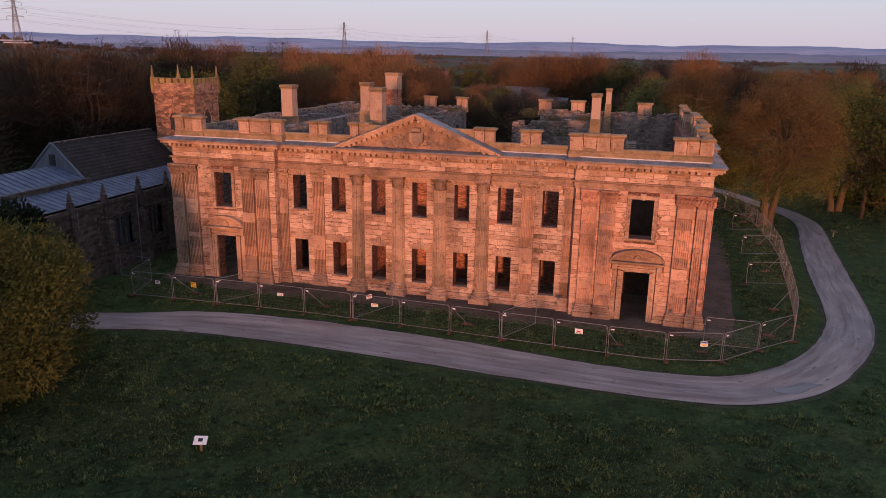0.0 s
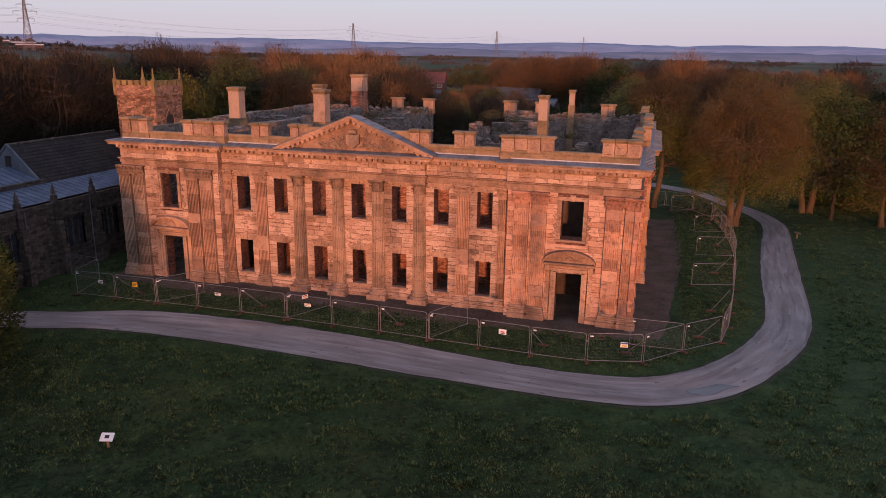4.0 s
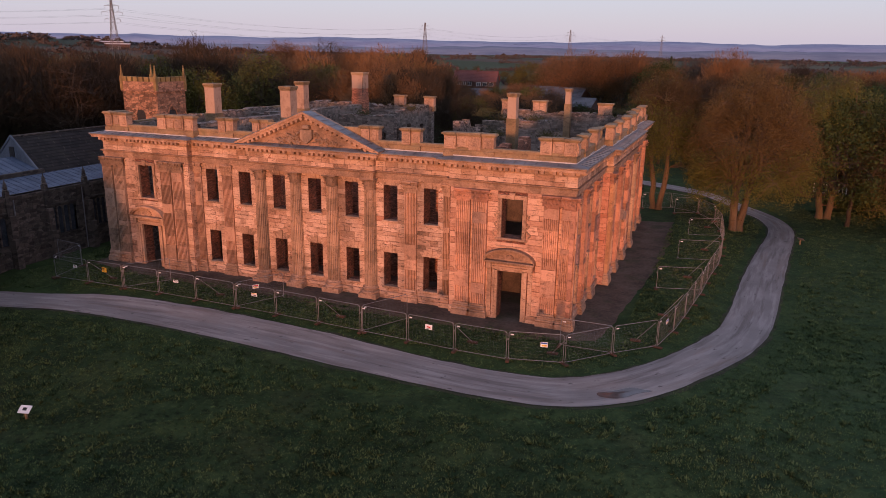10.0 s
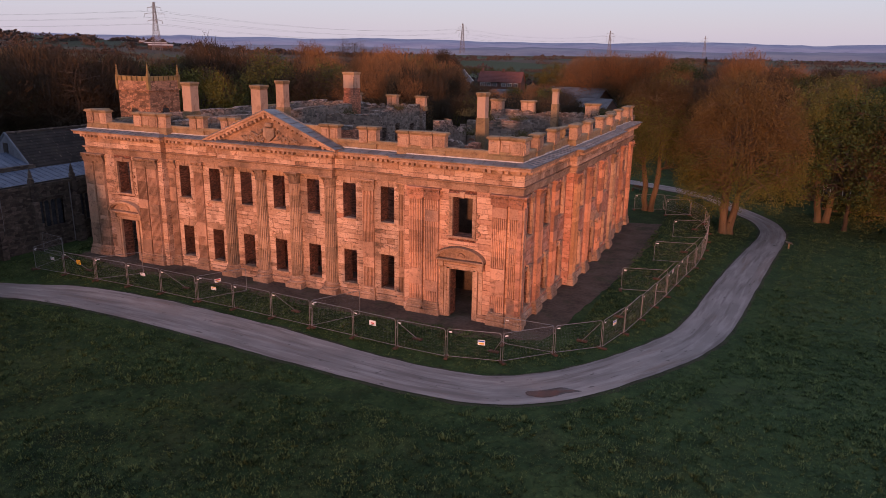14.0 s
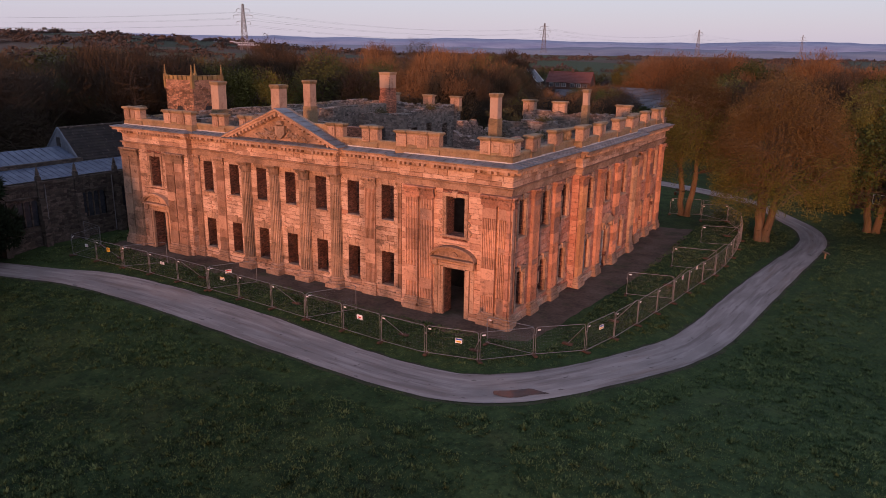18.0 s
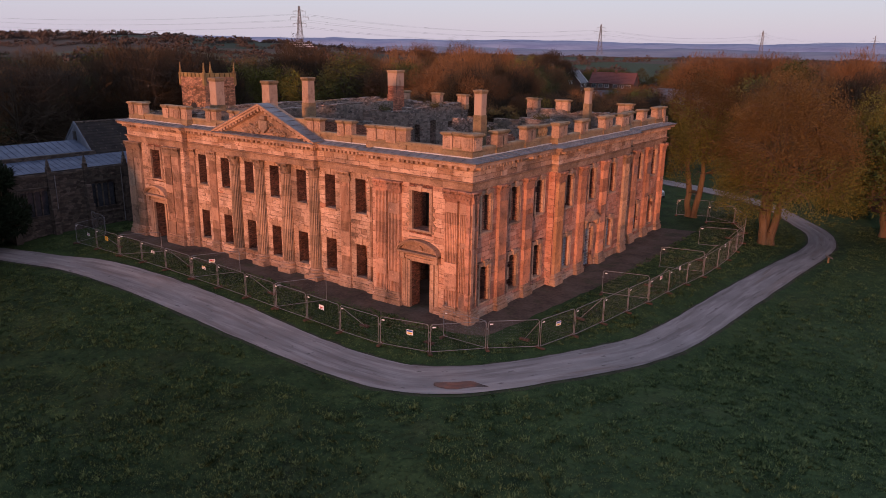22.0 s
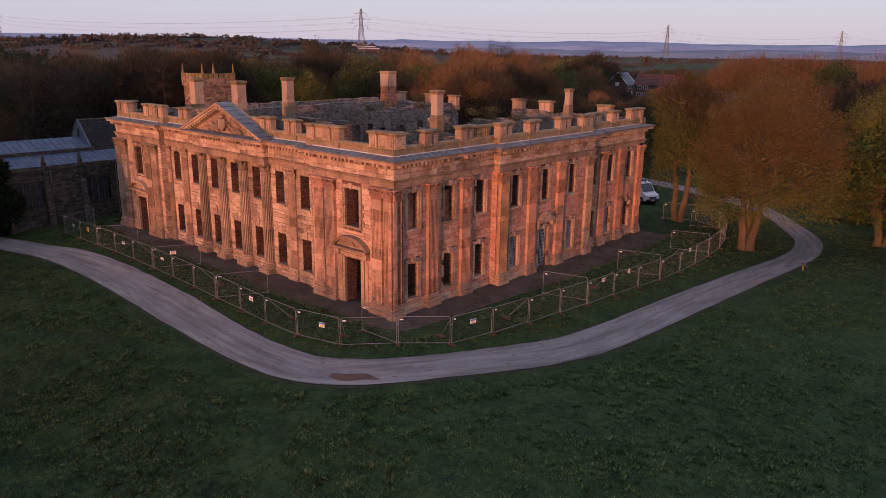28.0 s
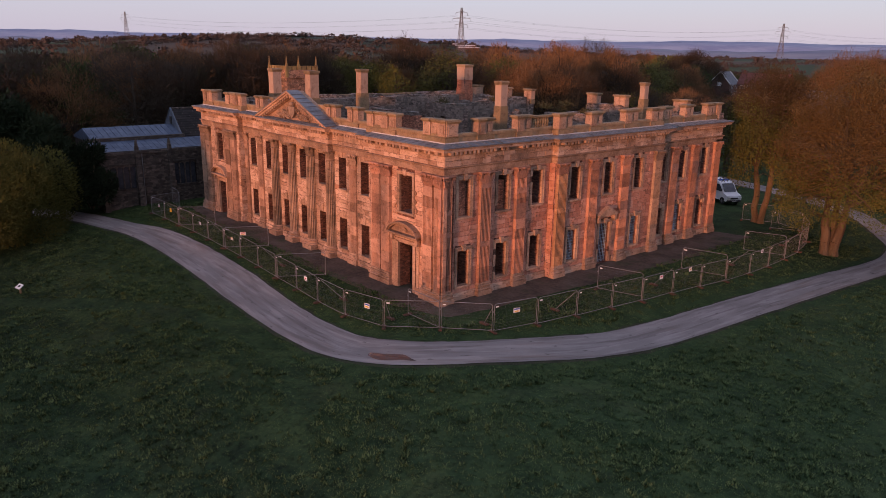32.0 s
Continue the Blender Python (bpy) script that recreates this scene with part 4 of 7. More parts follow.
holed(-41.2, 20.0, 0, 7.3, 11.6, [(1.2, 2.4, 7.0, 9.8), (4.4, 5.6, 7.0, 9.8)])
rv = random.Random(63)
for x, y, z in ((-17.6, 29.0, 11.8), (-15.0, 28.9, 11.5), (-11.5, 28.8, 11.6), (-17.9, 33.0, 11.9), (-26.6, 30.0, 12.0), (-8.0, 20.4, 10.9), (-13.0, 20.3, 10.8), (-4.0, 36.5, 12.2), (-30.0, 24.8, 11.7)):
    mb = MB()
    for _ in range(260):
        d = Vector((rv.gauss(0, 0.5), rv.gauss(0, 0.3), abs(rv.gauss(0, 0.3))))
        e = Vector((rv.gauss(0, 1), rv.gauss(0, 1), rv.gauss(0.3, 1))).normalized() * rv.uniform(0.08, 0.18)
        f = e.orthogonal().normalized() * 0.06
        q = Vector((x, y, z)) + d
        mb.add([tuple(q - f), tuple(q + f), tuple(q + e)], [(0, 1, 2)])
    tagged(new("bush", mb.mesh("bush", M_WEED)), "self-sown weed bush on a broken wall top", "bush", "weeds on the walls")

# ---- grounds ----
def smooth(a, b, x):
    t = min(1, max(0, (x - a) / (b - a)))
    return t * t * (3 - 2 * t)


def land(x, y):
    """Height of the ground: level by the house, gently rolling farther off, with a ridge to the south-west."""
    d = math.hypot(x + 20, y - 10)
    h = 9 * smooth(200, 1100, d) + noise.noise((x / 420, y / 420, 3.1)) * 7 * smooth(150, 700, d)
    ridge = math.exp(-((x + 1050) / 420) ** 2 - ((y - 520) / 330) ** 2)
    h += 27 * ridge - 2 * smooth(90, 260, d) * (1 - smooth(400, 900, d)) + 4.5 * math.exp(-((x + 88) / 70) ** 2 - ((y - 228) / 55) ** 2)
    h -= 0.85 * smooth(5.0, 11.0, x) * smooth(-9, 8, y) * (1 - smooth(50, 66, y)) * (1 - smooth(70, 200, d))
    h -= 0.36 * smooth(-6.3, -8.8, y) * (1 - smooth(-12.5, -18, y)) * (1 - smooth(-1, 8, x)) * (1 - smooth(45, 80, d))
    return h - 1.5 * smooth(-12.5, -25, y) * (1 - smooth(60, 200, d))


def terrain(mat):
    rings = [0.0] + [1.5 * k for k in range(1, 81)] + [120 * 1.13 ** k for k in range(1, 30)]
    n, vs, fs = 192, [], []
    for r in rings:
        for i in range(n):
            a = 2 * math.pi * i / n
            x, y = -15 + r * math.cos(a), 5 + r * math.sin(a)
            z = land(x, y) + (noise.noise((x / 5, y / 5, 0)) * 0.05 if 75 < r < 200 else 0)
            vs.append((x, y, z))
    for k in range(len(rings) - 1):
        for i in range(n):
            j = (i + 1) % n
            fs.append((k * n + i, (k + 1) * n + i, (k + 1) * n + j, k * n + j))
    mb = MB().add(vs, fs)
    return tagged(new("ground", mb.mesh("ground", mat, True)), "rough dark green meadow running out to farmland", "ground", kind="structure")


def east_skylight(mat, amount):
    """Towards the east, paler and bluer sky light is painted into the meadow's colour."""
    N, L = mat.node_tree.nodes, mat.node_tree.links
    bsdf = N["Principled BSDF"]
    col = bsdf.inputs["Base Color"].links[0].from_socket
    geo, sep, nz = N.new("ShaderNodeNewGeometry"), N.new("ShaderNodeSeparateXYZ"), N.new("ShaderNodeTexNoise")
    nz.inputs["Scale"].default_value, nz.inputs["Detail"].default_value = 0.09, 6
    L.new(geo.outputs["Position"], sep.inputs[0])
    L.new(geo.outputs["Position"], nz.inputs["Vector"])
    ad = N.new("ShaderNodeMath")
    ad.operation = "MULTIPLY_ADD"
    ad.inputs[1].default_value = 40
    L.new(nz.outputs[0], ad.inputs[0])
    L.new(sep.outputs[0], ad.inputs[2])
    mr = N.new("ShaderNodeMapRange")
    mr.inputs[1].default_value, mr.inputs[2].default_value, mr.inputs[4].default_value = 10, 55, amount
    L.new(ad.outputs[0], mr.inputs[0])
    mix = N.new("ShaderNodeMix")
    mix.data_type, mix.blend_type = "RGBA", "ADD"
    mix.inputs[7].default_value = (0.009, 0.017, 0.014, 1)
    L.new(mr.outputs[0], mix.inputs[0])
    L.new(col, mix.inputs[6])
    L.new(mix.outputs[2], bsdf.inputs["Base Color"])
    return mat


def lit_belt(mat):
    """Paints the brighter, yellower light beside the drive as a broad uneven belt of colour."""
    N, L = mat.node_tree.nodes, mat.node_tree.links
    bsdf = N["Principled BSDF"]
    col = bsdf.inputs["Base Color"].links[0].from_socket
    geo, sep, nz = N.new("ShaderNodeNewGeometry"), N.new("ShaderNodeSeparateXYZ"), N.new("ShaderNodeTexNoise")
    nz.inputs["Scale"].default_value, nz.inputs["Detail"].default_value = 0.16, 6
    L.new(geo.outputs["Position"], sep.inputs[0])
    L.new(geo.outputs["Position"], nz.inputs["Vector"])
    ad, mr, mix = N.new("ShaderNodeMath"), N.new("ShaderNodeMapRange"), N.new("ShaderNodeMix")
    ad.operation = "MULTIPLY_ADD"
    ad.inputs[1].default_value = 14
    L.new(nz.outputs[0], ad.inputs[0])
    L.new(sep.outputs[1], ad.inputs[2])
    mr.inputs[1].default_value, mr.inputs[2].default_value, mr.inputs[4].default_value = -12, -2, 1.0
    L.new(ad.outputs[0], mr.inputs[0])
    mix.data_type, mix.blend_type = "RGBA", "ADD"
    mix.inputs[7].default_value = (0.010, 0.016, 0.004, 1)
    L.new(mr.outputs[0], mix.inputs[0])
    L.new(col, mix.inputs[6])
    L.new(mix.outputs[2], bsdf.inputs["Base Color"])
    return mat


def ground_material():
    mat = material("meadow", [(0.008, 0.016, 0.007), (0.019, 0.036, 0.014), (0.036, 0.056, 0.02)], rough=0.95, scale=0.5, fine=5, bump=1.0, random=0.0, stain=((0.04, 0.042, 0.02), 0.5), stain_scale=0.2, spec=0.1, erode=((0.006, 0.012, 0.006), 2.4, 1.0, 0.8), flecks=((0.004, 0.009, 0.004), 2.6, 0.9, (0.075, 0.11, 0.04)))
    nt = mat.node_tree
    N, L = nt.nodes, nt.links
    bsdf = N["Principled BSDF"]
    east_skylight(mat, 0.8)
    lit_belt(mat)
    near_col = bsdf.inputs["Base Color"].links[0].from_socket
    geo = N.new("ShaderNodeNewGeometry")
    vor = N.new("ShaderNodeTexVoronoi")
    vor.inputs["Scale"].default_value, vor.inputs["Randomness"].default_value = 0.006, 0.8
    L.new(geo.outputs["Position"], vor.inputs["Vector"])
    bw = N.new("ShaderNodeSeparateColor")
    L.new(vor.outputs["Color"], bw.inputs[0])
    rm = N.new("ShaderNodeValToRGB")
    rm.color_ramp.interpolation = "CONSTANT"
    for i, (p, c) in enumerate(((0, (0.045, 0.06, 0.032)), (0.3, (0.075, 0.058, 0.045)), (0.55, (0.036, 0.046, 0.03)), (0.75, (0.07, 0.072, 0.046)))):
        e = rm.color_ramp.elements[i] if i < 2 else rm.color_ramp.elements.new(p)
        e.position, e.color = p, (*c, 1)
    L.new(bw.outputs[0], rm.inputs[0])
    ln = N.new("ShaderNodeVectorMath")
    ln.operation = "LENGTH"
    L.new(geo.outputs["Position"], ln.inputs[0])
    mr = N.new("ShaderNodeMapRange")
    mr.inputs[1].default_value, mr.inputs[2].default_value = 220, 320
    L.new(ln.outputs["Value"], mr.inputs[0])
    mix = N.new("ShaderNodeMix")
    mix.data_type = "RGBA"
    L.new(mr.outputs[0], mix.inputs[0])
    L.new(near_col, mix.inputs[6])
    L.new(rm.outputs[0], mix.inputs[7])
    L.new(mix.outputs[2], bsdf.inputs["Base Color"])
    return mat


ground = terrain(ground_material())

# the drive: middle line and width, from the church end round the corner to the north
ROAD = [(-75, -29, 3.4), (-58, -18.9, 3.4), (-48, -13.0, 3.2), (-41, -10.6, 3.2), (-36, -9.2, 3.3), (-30, -8.7, 3.5), (-24, -8.72, 3.6), (-17.5, -9.0, 3.7), (-12, -9.38, 3.55), (-7, -9.68, 3.4), (-2.3, -9.65, 3.4), (1.8, -8.92, 3.4), (4.95, -6.65, 3.4), (7.5, -2.6, 3.1), (9.4, 2, 3.1), (10.55, 6, 3.2), (11.3, 10.5, 3.3), (12.2, 20, 3.35), (13.3, 30, 3.15), (14.4, 38.5, 2.8), (14.6, 43.5, 2.7), (13.5, 48.8, 2.7), (10.5, 53.5, 2.8), (5, 58.5, 3.0), (-2, 62.8, 3.2), (-12, 66.5, 3.4), (-30, 71, 3.5), (-60, 76, 3.5)]


def spline(pts, steps):
    out = []
    for i in range(len(pts) - 1):
        p = [Vector(pts[min(len(pts) - 1, max(0, i + k))]) for k in (-1, 0, 1, 2)]
        for s in range(steps):
            t = s / steps
            out.append(0.5 * (2 * p[1] + (p[2] - p[0]) * t + (2 * p[0] - 5 * p[1] + 4 * p[2] - p[3]) * t * t + (3 * p[1] - p[0] - 3 * p[2] + p[3]) * t ** 3))
    return out + [Vector(pts[-1])]


def strip(pts, z, cols, edge, rr):
    """A ribbon along (x, y, width) points with a wavering edge, slightly domed."""
    mb, run_, uv = MB(), 0.0, []
    for i, p in enumerate(pts):
        q, o = pts[min(len(pts) - 1, i + 1)], pts[max(0, i - 1)]
        run_ += math.hypot(p.x - o.x, p.y - o.y)
        d = Vector((q.x - o.x, q.y - o.y)).normalized()
        for k in range(cols):
            s = k / (cols - 1) * 2 - 1
            w = p.z / 2 + (noise.noise((p.x * 0.6, p.y * 0.6, s * 9)) * edge if abs(s) > 0.99 else 0)
            uv.append((s * w, run_))
            mb.v.append((p.x + d.y * s * w, p.y - d.x * s * w, land(p.x + d.y * s * w, p.y - d.x * s * w) + z - 0.05 * (abs(s) > 0.99) + 0.015 * noise.noise((p.x, p.y, s))))
    for i in range(len(pts) - 1):
        for k in range(cols - 1):
            mb.f.append((i * cols + k, i * cols + k + 1, (i + 1) * cols + k + 1, (i + 1) * cols + k))
    return mb, uv


def ribbon(name, pts, z, cols, edge, rr, mat):
    """The ribbon's mesh with a UV map in metres: across and along."""
    mb, uv = strip(pts, z, cols, edge, rr)
    me = mb.mesh(name, mat, True)
    layer = me.uv_layers.new(name="run")
    layer.data.foreach_set("uv", [c for f in mb.f for i in f for c in uv[i]])
    return me


def worn(mat):
    """Lengthwise wheel marks, patches of mud and small potholes along the run of the drive."""
    N, L = mat.node_tree.nodes, mat.node_tree.links
    bsdf = N["Principled BSDF"]
    uv = N.new("ShaderNodeUVMap")
    uv.uv_map = "run"
    for sx, sy, lo_, hi_, amount, colour in ((2.2, 0.2, 0.48, 0.62, 0.7, (0.29, 0.268, 0.262)), (1.7, 0.13, 0.5, 0.62, 0.75, (0.12, 0.103, 0.1)), (0.8, 0.1, 0.55, 0.7, 0.55, (0.18, 0.13, 0.108)), (2.4, 0.8, 0.62, 0.68, 0.8, (0.065, 0.056, 0.055))):
        mp, nz, mr, mix = N.new("ShaderNodeMapping"), N.new("ShaderNodeTexNoise"), N.new("ShaderNodeMapRange"), N.new("ShaderNodeMix")
        mp.inputs["Scale"].default_value = (sx, sy, 1)
        mp.inputs["Location"].default_value = (sx * 7, sy * 3, 0)
        nz.inputs["Scale"].default_value, nz.inputs["Detail"].default_value, nz.inputs["Roughness"].default_value = 1.0, 7, 0.62
        mr.inputs[1].default_value, mr.inputs[2].default_value, mr.inputs[4].default_value = lo_, hi_, amount
        mix.data_type = "RGBA"
        mix.inputs[7].default_value = (*colour, 1)
        L.new(uv.outputs[0], mp.inputs[0])
        L.new(mp.outputs[0], nz.inputs["Vector"])
        L.new(nz.outputs[0], mr.inputs[0])
        L.new(mr.outputs[0], mix.inputs[0])
        L.new(bsdf.inputs["Base Color"].links[0].from_socket, mix.inputs[6])
        L.new(mix.outputs[2], bsdf.inputs["Base Color"])
    return mat


M_ROAD = worn(material("worn_asphalt", [(0.165, 0.15, 0.146), (0.2, 0.183, 0.178), (0.235, 0.216, 0.21)], rough=0.85, scale=0.35, fine=22, bump=0.4, random=0.0))
M_VERGE = material("muddy_edge", [(0.016, 0.022, 0.011), (0.04, 0.04, 0.023), (0.026, 0.042, 0.016)], rough=0.95, scale=0.9, fine=6, bump=0.8, random=0.0)
M_EARTH = material("bare_earth", [(0.045, 0.032, 0.024), (0.085, 0.06, 0.045), (0.12, 0.09, 0.07)], rough=0.95, scale=0.5, fine=4, bump=0.8, random=0.0, stain=((0.03, 0.045, 0.014), 0.8), stain_scale=0.4)
path = spline(ROAD, 18)
edge_pts = [Vector((p.x, p.y, p.z + 0.45)) for p in path]
tagged(new("road_edge", ribbon("road_edge", edge_pts, 0.06, 9, 0.25, R, M_VERGE)), "muddy worn grass edge along the drive", "verge", kind="structure")
tagged(new("road", ribbon("road", path, 0.13, 9, 0.07, R, M_ROAD)), "pale worn tarmac drive curving round the house", "road", kind="structure")
M_WATER = material("puddle_water", [(0.06, 0.057, 0.057), (0.08, 0.075, 0.074)], rough=0.1, bump=0.0, random=0.0, spec=0.6)
pud = [(4.3 + (1.35 + 0.25 * math.sin(3 * a)) * math.cos(a) + 0.25 * math.sin(a), -8.35 + (0.62 + 0.12 * math.cos(4 * a)) * math.sin(a) + 0.6 * math.cos(a)) for a in [k * math.pi / 14 for k in range(28)]]
tagged(new("puddle", MB().add([(x, y, land(x, y) + 0.152) for x, y in pud], [tuple(range(28))]).mesh("puddle", M_WATER)), "shallow still puddle on the drive", "puddle", kind="structure")
APRON = [(-1.4, 36.8), (3.0, 38.0), (3.2, 33), (3.5, 27), (3.4, 21), (3.1, 15.5), (2.7, 11), (2.3, 7), (2.0, 2), (1.4, -1.2), (-3, -2.9), (-10, -2.6), (-17, -2.9), (-25, -2.4), (-33, -2.7), (-39, -2.3), (-43.5, -1.5), (-44, 6), (-41.5, 6), (-41.5, 1.2), (-9, 1.6), (-1.7, 0.9)]
fine_ap = []
for i, a in enumerate(APRON):
    b = APRON[(i + 1) % len(APRON)]
    n = max(1, int(math.dist(a, b) / 0.7))
    for k in range(n):
        x, y = a[0] + (b[0] - a[0]) * k / n, a[1] + (b[1] - a[1]) * k / n
        o = 0.35 * noise.noise((x * 0.7, y * 0.7, 4)) if not (-42.5 < x < -0.9 and 0.3 < y < 37.5) else 0
        fine_ap.append((x + o, y + o))
tagged(new("bare_ground", MB().add([(x, y, 0.022) for x, y in fine_ap], [tuple(range(len(fine_ap)))]).mesh("bare_ground", M_EARTH)), "trampled bare earth along the foot of the walls", "ground", kind="structure")
tagged(new("inner_ground", MB().add([(-41.3, 1.0, 0.03), (-1.6, 1.0, 0.03), (-1.6, 36.2, 0.03), (-41.3, 36.2, 0.03)], [(0, 1, 2, 3)]).mesh("inner_ground", M_EARTH)), "bare earth floor inside the ruin", "ground", kind="structure")

# grass tufts over the meadow
M_GRASS = material("grass_blades", [(0.006, 0.014, 0.005), (0.016, 0.034, 0.013), (0.043, 0.073, 0.026), (0.125, 0.155, 0.058)], rough=0.9, scale=0.9, fine=3, bump=0.0, random=0.0, island=0.5, spec=0.1)
# blades get the same painted sky light in the east
east_skylight(M_GRASS, 0.9)
lit_belt(M_GRASS)
road_xy = np.array([(p.x, p.y, p.z / 2) for p in path])


ROAD_GAP = {}
# trodden ways through the meadow
TRACKS = [[Vector(p) for p in line] for line in (((-36, -32), (-22.2, -21.6), (-17.7, -18.2), (-10.7, -14.4), (-6.6, -13.2), (-2.2, -13.0), (0.9, -13.2), (4.7, -14.5), (10, -18)), ((11.5, -8.4), (12.5, -5.0), (13.9, -0.6)), ((4.4, -9.0), (5.3, -12.2), (6.2, -15.7), (7, -20)))]


def off_track(x, y):
    p, best = Vector((x, y)), 9.0
    for line in TRACKS:
        for a, b in zip(line, line[1:]):
            t = min(1.0, max(0.0, (p - a).dot(b - a) / (b - a).length_squared))
            best = min(best, (p - a.lerp(b, t)).length)
    return best


TRACK_GAP = {}


def off_road(x, y):
    """Distance from the edge of the drive, worked out once for each half metre."""
    k = (round(x * 2), round(y * 2))
    if k not in ROAD_GAP:
        ROAD_GAP[k] = float((np.hypot(road_xy[:, 0] - k[0] / 2, road_xy[:, 1] - k[1] / 2) - road_xy[:, 2]).min())
    return ROAD_GAP[k]


def grass(count, area, rr, hmin, hmax, spread):
    mb, made = MB(), 0
    while made < count:
        x, y = rr.uniform(area[0], area[1]), rr.uniform(area[2], area[3])
        gap = off_road(x, y)
        if gap < -0.06 or (-43 < x < 2.9 and -2.0 < y < 38):
            continue
        dens = noise.noise((x * 0.22, y * 0.22, 1.0)) + 0.5 * noise.noise((x * 0.8, y * 0.8, 5.0))
        clump_ = noise.noise((x * 1.9, y * 1.9, 8.0)) + 0.5 * noise.noise((x * 4.5, y * 4.5, 2.0))
        if clump_ < -0.1 and rr.random() < 0.4:
            continue
        h = rr.uniform(hmin, hmax) * (1 + 0.6 * dens) * (0.62 + 1.5 * max(0.0, clump_)) * (1.3 if rr.random() < 0.3 else 1.0)
        if gap < 1.2:
            h *= 0.5
        k = (round(x * 3), round(y * 3))
        if k not in TRACK_GAP:
            TRACK_GAP[k] = off_track(k[0] / 3, k[1] / 3)
        if TRACK_GAP[k] < 0.8:
            if rr.random() < 0.35:
                continue
            h *= 0.5
        gz = land(x, y) + 0.02
        for _ in range(2):
            a, o = rr.uniform(0, 6.283), rr.uniform(0.02, spread)
            c, s = math.cos(a), math.sin(a)
            bx, by = x + c * o, y + s * o
            w = h * 0.36
            l = rr.uniform(0.3, 1.1) * h
            mb.add([(bx - s * w, by + c * w, gz), (bx + s * w, by - c * w, gz), (bx + c * l, by + s * l, gz + h)], [(0, 1, 2)])
        made += 1
    return mb


g1 = grass(330000, (-46, 42, -36, 12), random.Random(41), 0.045, 0.105, 0.14)
g2 = grass(130000, (3, 48, 8, 56), random.Random(42), 0.045, 0.105, 0.14)
gm = MB().add(g1.v, g1.f).add(g2.v, g2.f)
tagged(new("meadow_grass", gm.mesh("meadow_grass", M_GRASS)), "tussocky dark green grass of the meadow", "grass", kind="stuff")

# ---- site fence ----
M_RUBBER = material("fence_foot", [(0.05, 0.03, 0.022), (0.11, 0.058, 0.035)], scale=3, fine=15, bump=0.3, random=0.3)
M_WHITE = material("white_plastic", [(0.62, 0.62, 0.62), (0.75, 0.75, 0.74)], rough=0.5, scale=3, fine=20, bump=0.0, random=0.05)
M_YELLOW = material("yellow_plastic", [(0.60, 0.36, 0.03), (0.70, 0.45, 0.05)], rough=0.5, scale=3, fine=20, bump=0.0, random=0.05)
M_RED = material("red_print", [(0.45, 0.03, 0.03), (0.52, 0.04, 0.04)], rough=0.5, scale=3, fine=20, bump=0.0, random=0.0)
M_BLUE = material("blue_print", [(0.03, 0.09, 0.35), (0.04, 0.11, 0.4)], rough=0.5, scale=3, fine=20, bump=0.0, random=0.0)
M_INK = material("black_print", [(0.02, 0.02, 0.02), (0.03, 0.03, 0.03)], rough=0.6, scale=3, fine=20, bump=0.0, random=0.0)
FP = 3.42


def fence_meshes():
    fr, h, r = MB(), 2.0, 0.021
    for x in (0.04, FP - 0.04):
        fr.tube((x, 0, 0.08), (x, 0, h - 0.12), r, r, 8)
    for z in (0.16, h - 0.02):
        fr.tube((0.14, 0, z), (FP - 0.14, 0, z), r, r, 8)
    for x, s in ((0.04, 1), (FP - 0.04, -1)):
        fr.tube((x, 0, h - 0.13), (x + s * 0.11, 0, h - 0.02), r, r, 8)
        fr.tube((x, 0, 0.26), (x + s * 0.11, 0, 0.16), r, r, 8)
    wires = MB()
    for i in range(1, 32):
        x = 0.04 + (FP - 0.08) * i / 32
        wires.add([(x - 0.0008, 0, 0.16), (x + 0.0008, 0, 0.16), (x + 0.0008, 0, h - 0.02), (x - 0.0008, 0, h - 0.02), (x, 0.004, 0.16), (x, 0.004, h - 0.02)], [(0, 1, 2, 3), (1, 4, 5, 2), (4, 0, 3, 5)])
    for i in range(1, 9):
        z = 0.16 + (h - 0.18) * i / 9
        wires.add([(0.04, 0, z - 0.0009), (FP - 0.04, 0, z - 0.0009), (FP - 0.04, 0, z + 0.0009), (0.04, 0, z + 0.0009), (0.04, 0.005, z), (FP - 0.04, 0.005, z)], [(0, 1, 2, 3), (3, 2, 5, 4), (4, 5, 1, 0)])
    foot = MB().box(-0.11, 0.11, -0.34, 0.34, 0.0, 0.14, 0.03)
    clip = MB().box(-0.05, 0.05, -0.035, 0.035, 1.42, 1.5, 0.008)
    tag = MB().box(0.14, 0.34, -0.03, -0.022, 1.75, 1.83)
    return fr.mesh("panel_frame", M_IRON), wires.mesh("wire_mesh", M_IRON), foot.mesh("foot_block", M_RUBBER), clip.mesh("coupler", M_IRON), tag.mesh("maker_tag", M_WHITE)


FM = fence_meshes()
fence = thing("site_fence", "temporary wire mesh site fence on block feet round the ruin", "fence")


def fence_between(a, b):
    d = math.dist(a, b)
    ang = math.degrees(math.atan2(b[1] - a[1], b[0] - a[0]))
    m = pose(a[0], a[1], land((a[0] + b[0]) / 2, (a[1] + b[1]) / 2) + 0.02, 0, 0, ang) @ Matrix.Diagonal((d / FP * 0.985, 1, 1, 1))
    p = part("panel", FM[0], None, fence, "galvanised tube frame with wire mesh", m=m)
    for name, me in (("wire_mesh", FM[1]), ("foot_block", FM[2]), ("coupler", FM[3]), ("maker_tag", FM[4])):
        part(name, me, None, p)


